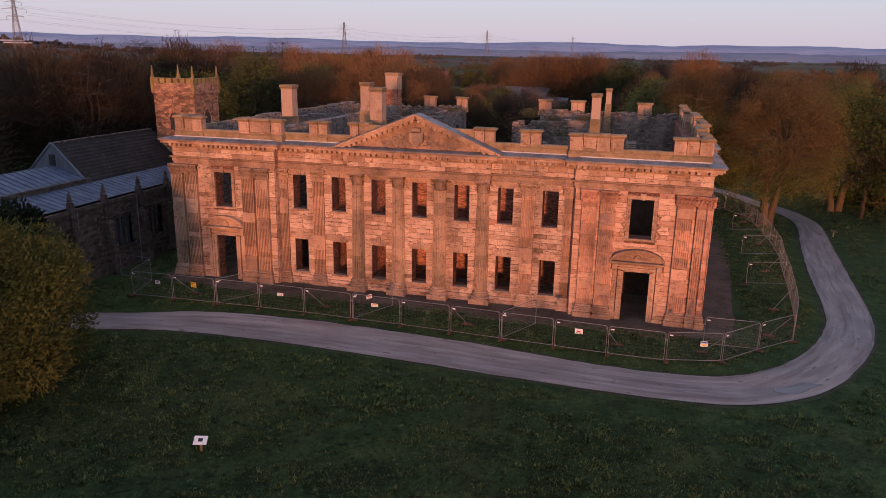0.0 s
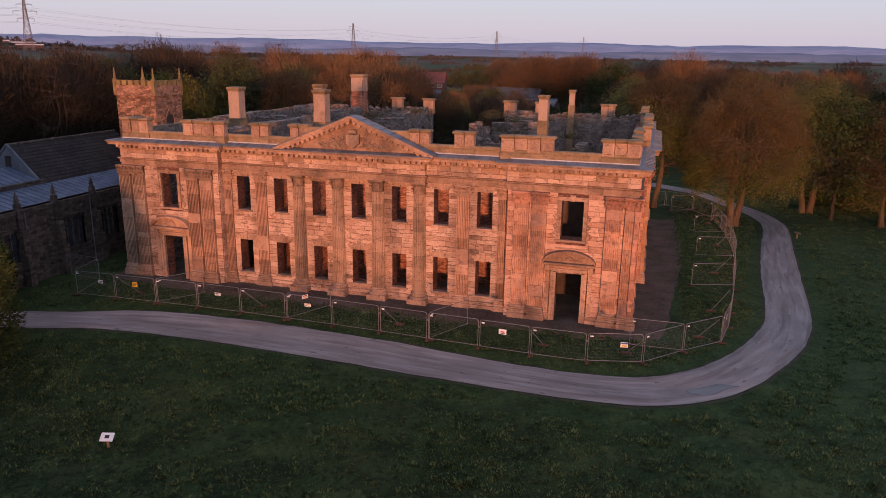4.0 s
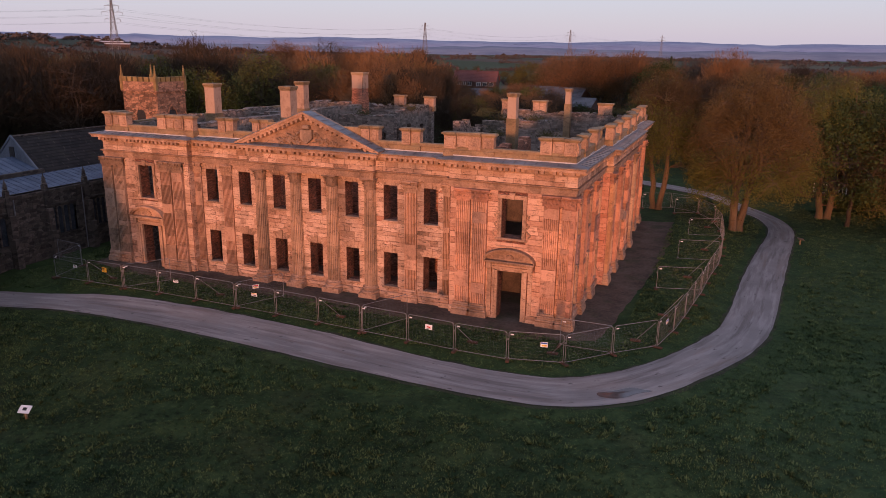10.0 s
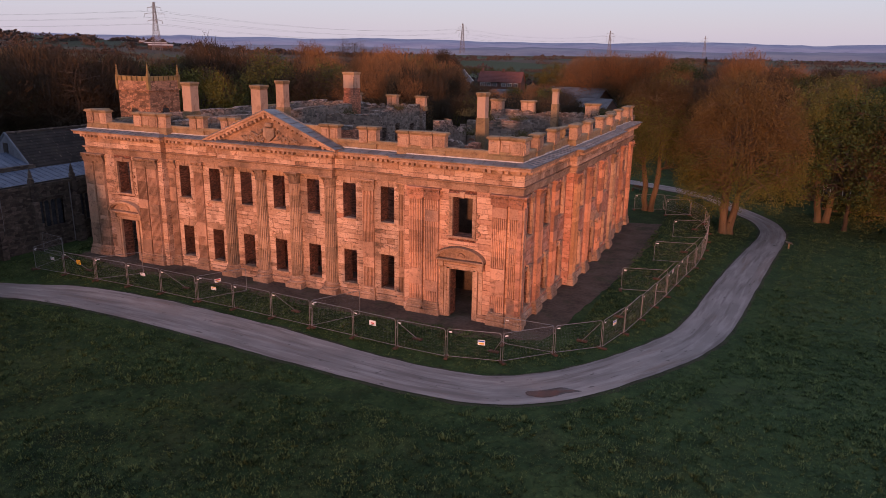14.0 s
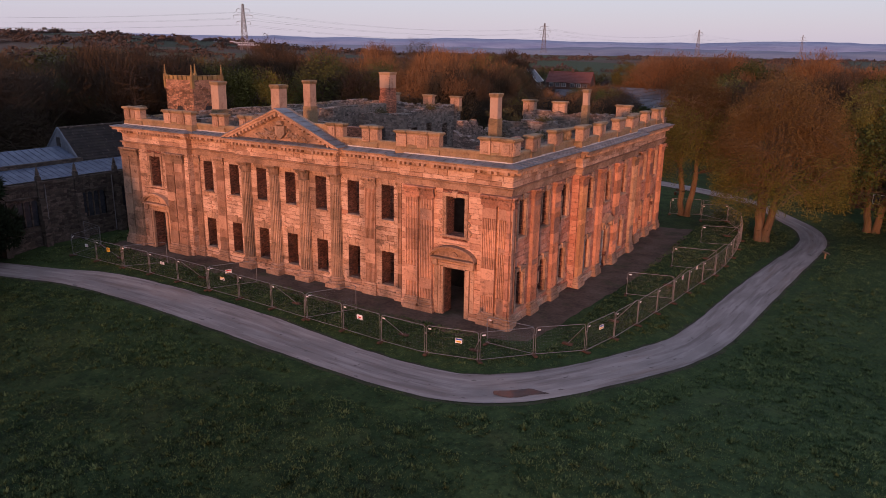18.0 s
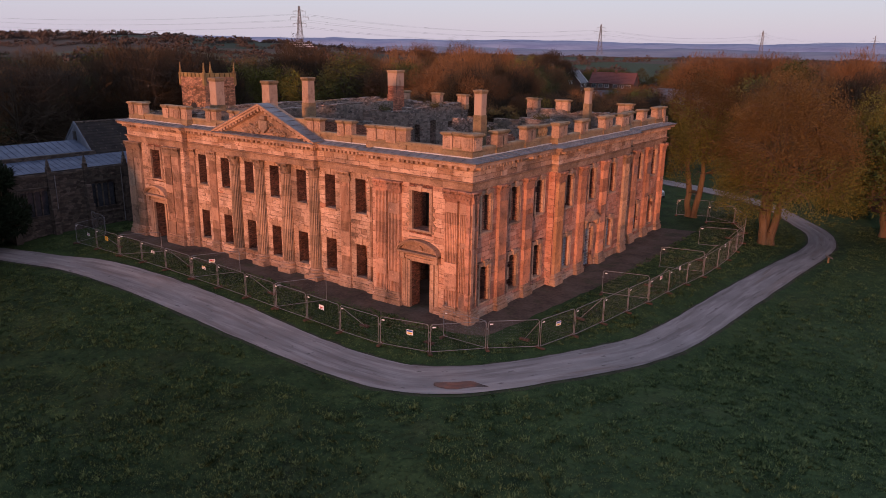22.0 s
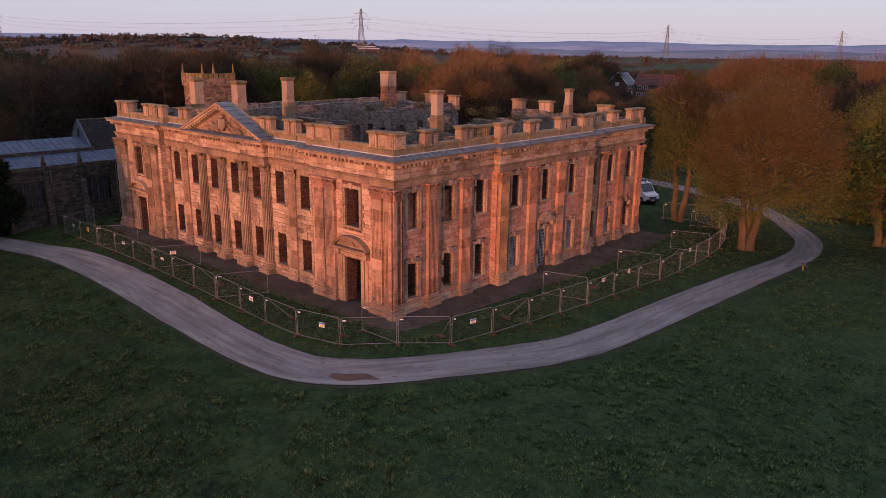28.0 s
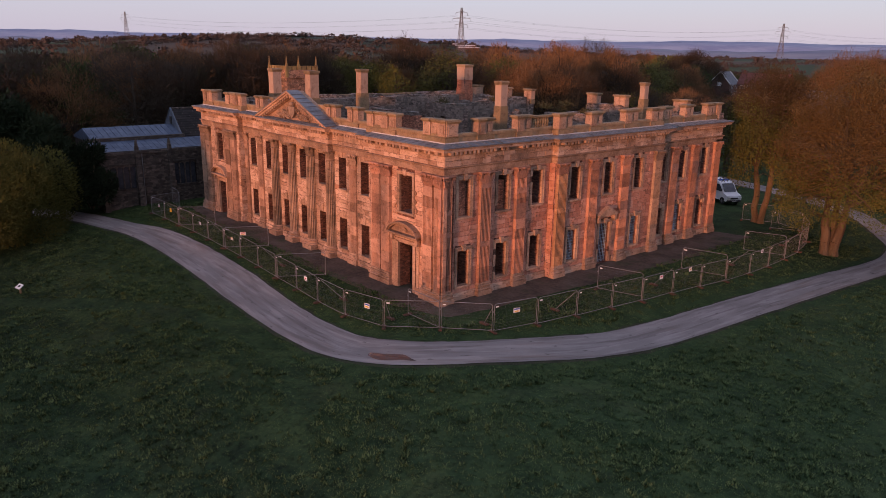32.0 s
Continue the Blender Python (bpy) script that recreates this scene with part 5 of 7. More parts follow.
FRONT_POSTS = [(-42.2, -6.2), (-38.7, -6.05), (-35.15, -5.95), (-31.6, -5.85), (-28.0, -5.85), (-24.3, -5.95), (-20.65, -6.05), (-17.05, -6.2), (-13.55, -6.4), (-10.0, -6.55), (-6.6, -6.75), (-3.05, -6.75), (0.35, -5.9)]
SIDE_POSTS = [(0.35, -5.9), (2.85, -3.15), (5.35, -0.75), (6.1, 2.65), (6.6, 6.2), (7.0, 9.7), (7.4, 12.9), (7.7, 16.5), (8.05, 20.0), (8.45, 23.3), (8.6, 27.0), (8.6, 30.4), (8.45, 33.9), (8.2, 37.3), (7.4, 40.9), (5.4, 44.3), (2.1, 45.9)]
STAYS = [((3.9, 11.9), (7.4, 12.9)), ((4.75, 22.4), (8.45, 23.3)), ((5.0, 32.7), (8.45, 33.9)), ((2.7, 42.9), (5.4, 44.3)), ((-13.5, -6.35), (-11.65, -2.9)), ((-24.25, -5.9), (-22.4, -2.4)), ((-0.6, -3.2), (2.85, -3.15)), ((-42.2, -6.2), (-43.0, -2.8)), ((-43.0, -2.8), (-46.3, -2.4)), ((-35.1, -5.9), (-33.0, -2.9)), ((-1.3, 44.4), (2.1, 45.9)), ((-9.0, 46.6), (-5.6, 46.2))]
segs = list(zip(FRONT_POSTS, FRONT_POSTS[1:])) + list(zip(SIDE_POSTS, SIDE_POSTS[1:])) + STAYS
for a, b in segs:
    fence_between(a, b)


def stay(post, foot, h=1.65):
    s = thing("fence_stay", "diagonal steel brace weighted with a block behind the fence", "brace", pose(foot[0], foot[1], 0.02), group="fence stays")
    d = Vector((post[0] - foot[0], post[1] - foot[1], h))
    part("strut", MB().tube((0, 0, 0.1), tuple(d), 0.022, 0.022, 8), M_IRON, s)
    part("ballast_block", MB().box(-0.35, 0.35, -0.14, 0.14, 0, 0.16, 0.04), M_RUBBER, s)


for p, f in (((-38.7, -5.75), (-37.9, -4.4)), ((-28.0, -5.45), (-27.2, -4.1)), ((-17.05, -5.75), (-16.3, -4.4)), ((-6.75, -6.4), (-6.0, -5.0)), ((0.35, -5.75), (-0.7, -4.6)), ((5.1, -0.6), (3.9, -0.2)), ((6.35, 6.3), (5.1, 5.6)), ((7.4, 16.7), (6.1, 16.3)), ((8.4, 27.0), (7.0, 26.6)), ((8.15, 37.3), (6.8, 37.0))):
    stay(p, f)


def sign(x, y, z, ang, w, h, mat, bars, label):
    w, h = w * 0.82, h * 0.75
    s = thing("warning_sign", label, "sign", pose(x, y, z, 0, 0, ang), group="signs on the fence")
    part("sign_board", MB().box(-w / 2, w / 2, -0.03, -0.024, 0, h), mat, s)
    for bw, bz, bh, bm in bars:
        part("print_bar", MB().box(-bw * w / 2, bw * w / 2, -0.036, -0.031, bz * h, (bz + bh) * h), bm, s)


for x, y, ang, w, h, mat, bars, label in (
    (-36.9, -5.68, 2, 0.55, 0.5, M_YELLOW, ((0.8, 0.7, 0.12, M_INK), (0.8, 0.45, 0.1, M_INK), (0.7, 0.2, 0.1, M_INK)), "yellow warning notice cable-tied to the fence"),
    (-39.9, -5.8, 2, 0.5, 0.35, M_WHITE, ((0.7, 0.6, 0.15, M_INK), (0.6, 0.2, 0.2, M_RED)), "small white notice cable-tied to the fence"),
    (-29.9, -5.46, 0, 0.6, 0.3, M_WHITE, ((0.8, 0.6, 0.15, M_INK), (0.5, 0.2, 0.15, M_INK)), "white notice cable-tied to the fence"),
    (-22.6, -5.55, -1, 0.6, 0.32, M_WHITE, ((0.9, 0.66, 0.25, M_YELLOW), (0.7, 0.2, 0.15, M_INK)), "white and yellow notice cable-tied to the fence"),
    (-23.6, -4.4, 58, 0.6, 0.4, M_WHITE, ((0.8, 0.55, 0.3, M_RED), (0.6, 0.15, 0.2, M_YELLOW)), "white and red notice on a bracing panel"),
    (-8.45, -6.28, -4, 0.62, 0.45, M_WHITE, ((0.5, 0.35, 0.25, M_RED), (0.7, 0.12, 0.1, M_INK)), "white notice with red print on the fence"),
    (-0.85, -6.05, 12, 0.55, 0.45, M_WHITE, ((0.9, 0.62, 0.28, M_BLUE), (0.7, 0.15, 0.3, M_YELLOW)), "blue and yellow site notice on the fence"),
    (5.5, 1.0, 76, 0.6, 0.42, M_WHITE, ((0.9, 0.6, 0.3, M_BLUE), (0.7, 0.15, 0.25, M_YELLOW)), "blue and yellow site notice on the fence"),
    (7.25, 15.1, 86, 0.5, 0.42, M_WHITE, ((0.6, 0.4, 0.4, M_RED),), "white notice with red print on the fence"),
    (7.55, 18.7, 86, 0.45, 0.42, M_WHITE, ((0.6, 0.4, 0.3, M_YELLOW),), "white and yellow notice on the fence"),
    (8.42, 28.8, 90, 0.5, 0.4, M_WHITE, ((0.6, 0.4, 0.3, M_INK),), "white notice on the fence"),
):
    sign(x + (0.2 if y > 0 else 0), y - (0.35 if -6.5 < y < -5 else 0), 1.2 if y < 0 else 1.15, ang, w, h, mat, bars, label)

# two low interpretation boards in the meadow
for x, y, ang, face in ((-25.87, -22.2, 15, M_WHITE), (16.3, 36.9, 150, M_IRON)):
    b = thing("information_board", "low slanted white information board on a short post in the grass" if face is M_WHITE else "low slanted grey board on a short post beside the drive", "sign", pose(x, y, land(x, y), 0, 0, ang), group="information boards")
    part("post", MB().box(-0.06, 0.06, -0.06, 0.06, -0.1, 0.55, 0.01), M_LICHEN, b)
    p = part("panel", MB().box(-0.34, 0.34, -0.24, 0.24, 0, 0.04, 0.01), face, b, m=pose(0, -0.02, 0.6, 35, 0, 0))
    part("print_bar", MB().box(-0.12, 0.12, -0.08, 0.1, 0.042, 0.046), M_INK, p)

# ---- church beside the house ----
church = thing("church", "small medieval stone church with battlemented tower, slate nave and lead roofs", "church")
CX = -47.7


def rubble_face(u0, u1, z0, z1, holes, m, mat, rr, course=0.3, length=0.55, parent=church):
    mb = MB()
    for s in stones(u0, u1, z0, z1, holes, rr, course, length, 0.012, 0.014):
        stone_mesh(mb, *s)
    part("stonework", mb, mat, parent, "rough coursed rubble stones", m=m, kind="stuff")


M_GABLE = material("grey_boarding", [(0.06, 0.075, 0.1), (0.105, 0.125, 0.155), (0.145, 0.165, 0.195)], scale=1.5, fine=9, bump=0.3, random=0.1, streak=0.2)
r5 = random.Random(51)
AISLE = pose(CX, 0, 0, 0, 0, 90)
wins = [(-7.1, 2.7), (-0.1, 2.6), (4.2, 2.3), (8.4, 2.3)]
ah = [(c - w / 2, c + w / 2, 2.0, 4.6) for c, w in wins]
aw = part("aisle_wall", wall_core(-9.5, 12.0, -0.3, 6.2, ah, 0.7), M_CHURCH_SHADE, church, m=AISLE)
rubble_face(-9.5, 12.0, -0.2, 5.85, [(a - 0.2, b + 0.2, c - 0.2, d + 0.35) for a, b, c, d in ah], AISLE, M_CHURCH_SHADE, r5)
part("aisle_coping", MB().box(-9.6, 12.1, -0.14, 0.6, 5.85, 6.2, 0.04), M_CHURCH_SHADE, church, m=AISLE)
part("string_course", MB().box(-9.5, 12.0, -0.1, 0.1, 1.35, 1.5, 0.03), M_CHURCH_SHADE, church, m=AISLE)
for c, w in wins:
    fr = MB()
    for s in (-1, 1):
        fr.box(*sorted((c + s * w / 2, c + s * (w / 2 + 0.16))), -0.06, 0.3, 1.9, 4.65, 0.02)
        fr.box(*sorted((c + s * (w / 2 + 0.14), c + s * (w / 2 + 0.3))), -0.14, 0.1, 4.1, 4.85, 0.02)
    fr.box(c - w / 2 - 0.3, c + w / 2 + 0.3, -0.14, 0.1, 4.72, 4.88, 0.02)
    fr.box(c - w / 2 - 0.1, c + w / 2 + 0.1, -0.1, 0.3, 1.84, 2.0, 0.02)
    for k in range(1, 4):
        x = c - w / 2 + w * k / 4
        fr.box(x - 0.06, x + 0.06, 0.05, 0.28, 2.0, 4.6)
    for k in range(4):
        x = c - w / 2 + w * (k + 0.5) / 4
        for i in range(6):
            a0, a1 = math.pi * i / 6, math.pi * (i + 1) / 6
            fr.prism([(x + w / 8 * math.cos(a1), 4.2 + 0.3 * math.sin(a1)), (x + w / 8 * math.cos(a0), 4.2 + 0.3 * math.sin(a0)), (x + w / 8 * math.cos(a0), 4.6), (x + w / 8 * math.cos(a1), 4.6)][::-1], 0.08, 0.24)
    p = part("window", fr, M_CHURCH_SHADE, church, "four-light mullioned church window", m=AISLE)
    part("pane", MB().box(c - w / 2, c + w / 2, 0.2, 0.22, 2.0, 4.6), M_GLASS, p, "dark leaded glass")
for u in (-9.3, -5.5, -1.8, 2.5, 6.4, 10.4):
    bt = MB()
    bt.box(u - 0.3, u + 0.3, -0.75, 0.1, -0.3, 2.6, 0.03).box(u - 0.28, u + 0.28, -0.5, 0.1, 2.6, 4.6, 0.03).box(u - 0.25, u + 0.25, -0.25, 0.1, 4.6, 6.3, 0.03)
    part("buttress", bt, M_CHURCH_SHADE, church, m=AISLE)
    pn = MB().box(u - 0.2, u + 0.2, -0.2, 0.2, 6.2, 6.7, 0.02)
    pn.lathe([(0.2, 6.7), (0.26, 6.78), (0.16, 6.86), (0.2, 7.0), (0.13, 7.2), (0.16, 7.26), (0.05, 7.55), (0.02, 7.75)], 8, u, 0)
    part("pinnacle", pn, M_CHURCH_SHADE, church, "crocketed stone pinnacle", m=AISLE)
for u in (-5.0, 2.0):
    part("drainpipe", MB().tube((u, -0.12, 0.1), (u, -0.12, 5.9), 0.05, 0.05, 8), M_IRON, church, "pale grey drainpipe", m=AISLE)
# roofs: aisle lead lean-to, lead chancel roof, steep slate nave
lean = MB()
lean.add([(CX - 0.4, -9.5, 6.12), (CX - 0.4, 12, 6.12), (CX - 4.0, 12, 6.95), (CX - 4.0, -9.5, 6.95), (CX - 0.4, -9.5, 6.0), (CX - 0.4, 12, 6.0), (CX - 4.0, 12, 6.0), (CX - 4.0, -9.5, 6.0)], [(0, 1, 2, 3), (4, 7, 6, 5), (0, 4, 5, 1), (1, 5, 6, 2), (3, 2, 6, 7), (0, 3, 7, 4)])
rl = part("aisle_roof", lean, M_LEAD_BLUE, church, "lead sheet roof with rolled seams")
ro = MB()
for k in range(33):
    y = -9.3 + k * 0.66
    ro.tube((CX - 0.45, y, 6.14), (CX - 4.0, y, 6.97), 0.035, 0.035, 5)
part("lead_seaming", ro, M_LEAD_BLUE, rl, kind="stuff")
part("clerestory_wall", MB().box(CX - 4.35, CX - 4.0, -9.5, 1.7, 6.0, 7.35, 0.02), M_CHURCH_SHADE, church)
RX = -55.5
ch = MB()
ch.prism([(RX - 4.0, 6.9), (CX - 4.1, 6.9), (CX - 4.1, 7.1), (RX, 8.25), (RX - 4.0, 7.1)], -9.0, 1.6)
cr = part("chancel_roof", ch, M_LEAD_BLUE, church, "low-pitched lead roof")
ro = MB()
for k in range(16):
    y = -8.8 + k * 0.68
    ro.tube((CX - 4.15, y, 7.13), (RX, y, 8.28), 0.04, 0.04, 5)
part("lead_seaming", ro, M_LEAD_BLUE, cr, kind="stuff")
part("chancel_body", MB().box(RX - 3.9, CX - 4.2, -8.9, 1.55, -0.3, 6.95, 0.02), M_CHURCH_SHADE, church)
part("aisle_end_wall", MB().box(CX - 4.3, CX - 0.72, -9.45, -8.95, -0.3, 6.1, 0.02), M_CHURCH_SHADE, church)
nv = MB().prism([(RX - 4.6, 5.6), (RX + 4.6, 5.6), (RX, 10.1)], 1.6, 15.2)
part("nave_body", nv, M_CHURCH_SHADE, church)
gab = MB()
for k in range(16):
    x0, x1 = RX - 4.4 + k * 0.55, RX - 4.4 + (k + 1) * 0.55 - 0.02
    hz = lambda x: 10.0 - abs(x - RX) * 4.5 / 4.6
    gab.prism([(x0, 5.6), (x1, 5.6), (x1, max(5.65, hz(x1))), (x0, max(5.65, hz(x0)))], 1.52, 1.6)
part("gable_boarding", gab, M_GABLE, church, "grey boarded gable")
bar = MB()
for s in (-1, 1):
    bar.tube((RX, 1.55, 10.2), (RX + s * 4.7, 1.55, 5.6), 0.12, 0.12, 6)
part("bargeboard", bar, M_GABLE, church)
part("gable_vent", MB().box(RX - 0.3, RX + 0.3, 1.44, 1.55, 7.6, 9.2, 0.02), M_DARK, church)
sl, q = MB(), math.atan2(4.5, 4.6)
for s in (-1, 1):
    for k in range(17):
        for j in range(22):
            a = k * 0.38
            x, z = RX + s * (6.45 - a) * math.cos(q), 5.6 - 0.05 + a * math.sin(q) + 0.05
            x2, z2 = RX + s * (6.45 - a - 0.44) * math.cos(q), 5.6 + (a + 0.44) * math.sin(q)
            y = 1.55 + j * 0.62 + (k % 2) * 0.2 + r5.uniform(-0.05, 0.05)
            sl.add([(x, y, z + 0.09), (x, y + 0.6, z + 0.09), (x2, y + 0.6, z2 + 0.04), (x2, y, z2 + 0.04), (x, y, z), (x, y + 0.6, z)], [(0, 1, 2, 3), (0, 4, 5, 1)])
part("slate_covering", sl, M_SLATE_SHADE, church, "mossy stone slates coloured dark for shade", kind="stuff")
part("ridge", MB().box(RX - 0.14, RX + 0.14, 1.5, 15.2, 10.05, 10.25, 0.05), M_CHURCH_SHADE, church)
# tower
M_GILD = material("yellow_lichen", [(0.12, 0.08, 0.04), (0.25, 0.165, 0.065), (0.33, 0.23, 0.09)], scale=1.2, fine=9, bump=0.5, random=0.3)
TX0, TX1, TY0, TY1, TZ = -54.6, -49.9, 15.0, 19.4, 14.9
bell = [(-0.6 + (TX0 + TX1) / 2, 0.6 + (TX0 + TX1) / 2, 11.0, 12.6)]
tw = part("tower", MB().box(TX0, TX1, TY0, TY1, -0.3, TZ), M_TOWER, church, "square battlemented stone tower")
for m, u0, u1 in ((pose(0, TY0, 0), TX0, TX1), (pose(TX1, 0, 0, 0, 0, 90), TY0, TY1)):
    c = (u0 + u1) / 2
    rubble_face(u0, u1, 0, TZ - 0.9, [(c - 0.75, c + 0.75, 10.2, 12.5)], m, M_TOWER, r5, 0.32, 0.6)
    mb = MB().box(u0 - 0.12, u1 + 0.12, -0.16, 0.1, 13.85, 14.0, 0.03)
    mb.box(u0 - 0.06, u1 + 0.06, -0.1, 0.1, 14.0, 14.95, 0.01)
    bt = part("battlement", mb, M_TOWER, tw, m=m)
    for k in range(6):
        x = u0 + (u1 - u0) * (k + 0.5) / 6
        part("merlon", MB().box(x - 0.27, x + 0.27, -0.1, 0.3, 14.951, 15.36, 0.03).box(x - 0.3, x + 0.3, -0.14, 0.34, 15.36, 15.46, 0.03), M_GILD, bt, "yellow-lichened merlon")
    fr = MB()
    for s in (-1, 1):
        fr.prism([(c + s * 0.62, 10.2), (c + s * 0.8, 10.2), (c + s * 0.8, 11.4), (c + s * 0.62, 11.4)][::s], -0.06, 0.3)
        for i in range(5):
            a0, a1 = i / 5, (i + 1) / 5
            pa = [(c + s * 0.8 * (1 - a ** 1.6), 11.4 + 1.15 * a) for a in (a0, a1)]
            pb = [(c + s * 0.62 * (1 - a ** 1.6), 11.4 + 0.95 * a) for a in (a0, a1)]
            fr.prism([pb[0], pa[0], pa[1], pb[1]][::s], -0.08, 0.3)
    fr.box(c - 0.06, c + 0.06, 0.0, 0.2, 10.2, 12.2)
    w = part("belfry_window", fr, M_TOWER, tw, "pointed two-light belfry opening", m=m)
    part("louvre", MB().box(c - 0.62, c + 0.62, -0.01, 0.02, 10.2, 11.9), M_DARK, w)
for x in (TX0, TX1):
    for y in (TY0, TY1):
        pn = MB().box(x - 0.17, x + 0.17, y - 0.17, y + 0.17, 14.0, 15.5, 0.03)
        pn.lathe([(0.17, 15.5), (0.2, 15.58), (0.12, 15.66), (0.16, 15.8), (0.09, 15.9), (0.13, 16.06), (0.07, 16.16), (0.1, 16.32), (0.04, 16.44), (0.08, 16.55), (0.02, 16.7)], 8, x, y)
        part("pinnacle", pn, M_GILD, tw, "yellow-lichened corner pinnacle")

# ---- trees ----
def leaf_mat(name, tones, trans=0.25):
    return material(name, tones, rough=0.8, scale=0.25, fine=1.2, bump=0.0, random=0.55, island=0.4, spec=0.15)


M_BUD = leaf_mat("russet_buds", [(0.02, 0.013, 0.008), (0.10, 0.054, 0.026), (0.22, 0.12, 0.055)])
M_OLIVE = leaf_mat("bronze_buds", [(0.012, 0.009, 0.005), (0.05, 0.033, 0.013), (0.125, 0.08, 0.027)])
M_LEAF = leaf_mat("spring_leaves", [(0.010, 0.015, 0.005), (0.05, 0.06, 0.015), (0.14, 0.135, 0.03)])
M_GREEN = leaf_mat("green_leaves", [(0.009, 0.018, 0.007), (0.022, 0.038, 0.012), (0.05, 0.072, 0.02)])
M_BROWN = leaf_mat("brown_twigs", [(0.013, 0.011, 0.008), (0.032, 0.025, 0.018), (0.062, 0.046, 0.03)])
M_YEW = leaf_mat("dark_needles", [(0.005, 0.010, 0.005), (0.012, 0.022, 0.010), (0.02, 0.03, 0.013)])
M_GOLD = leaf_mat("yellow_green_needles", [(0.02, 0.026, 0.008), (0.056, 0.062, 0.016), (0.125, 0.12, 0.028)])


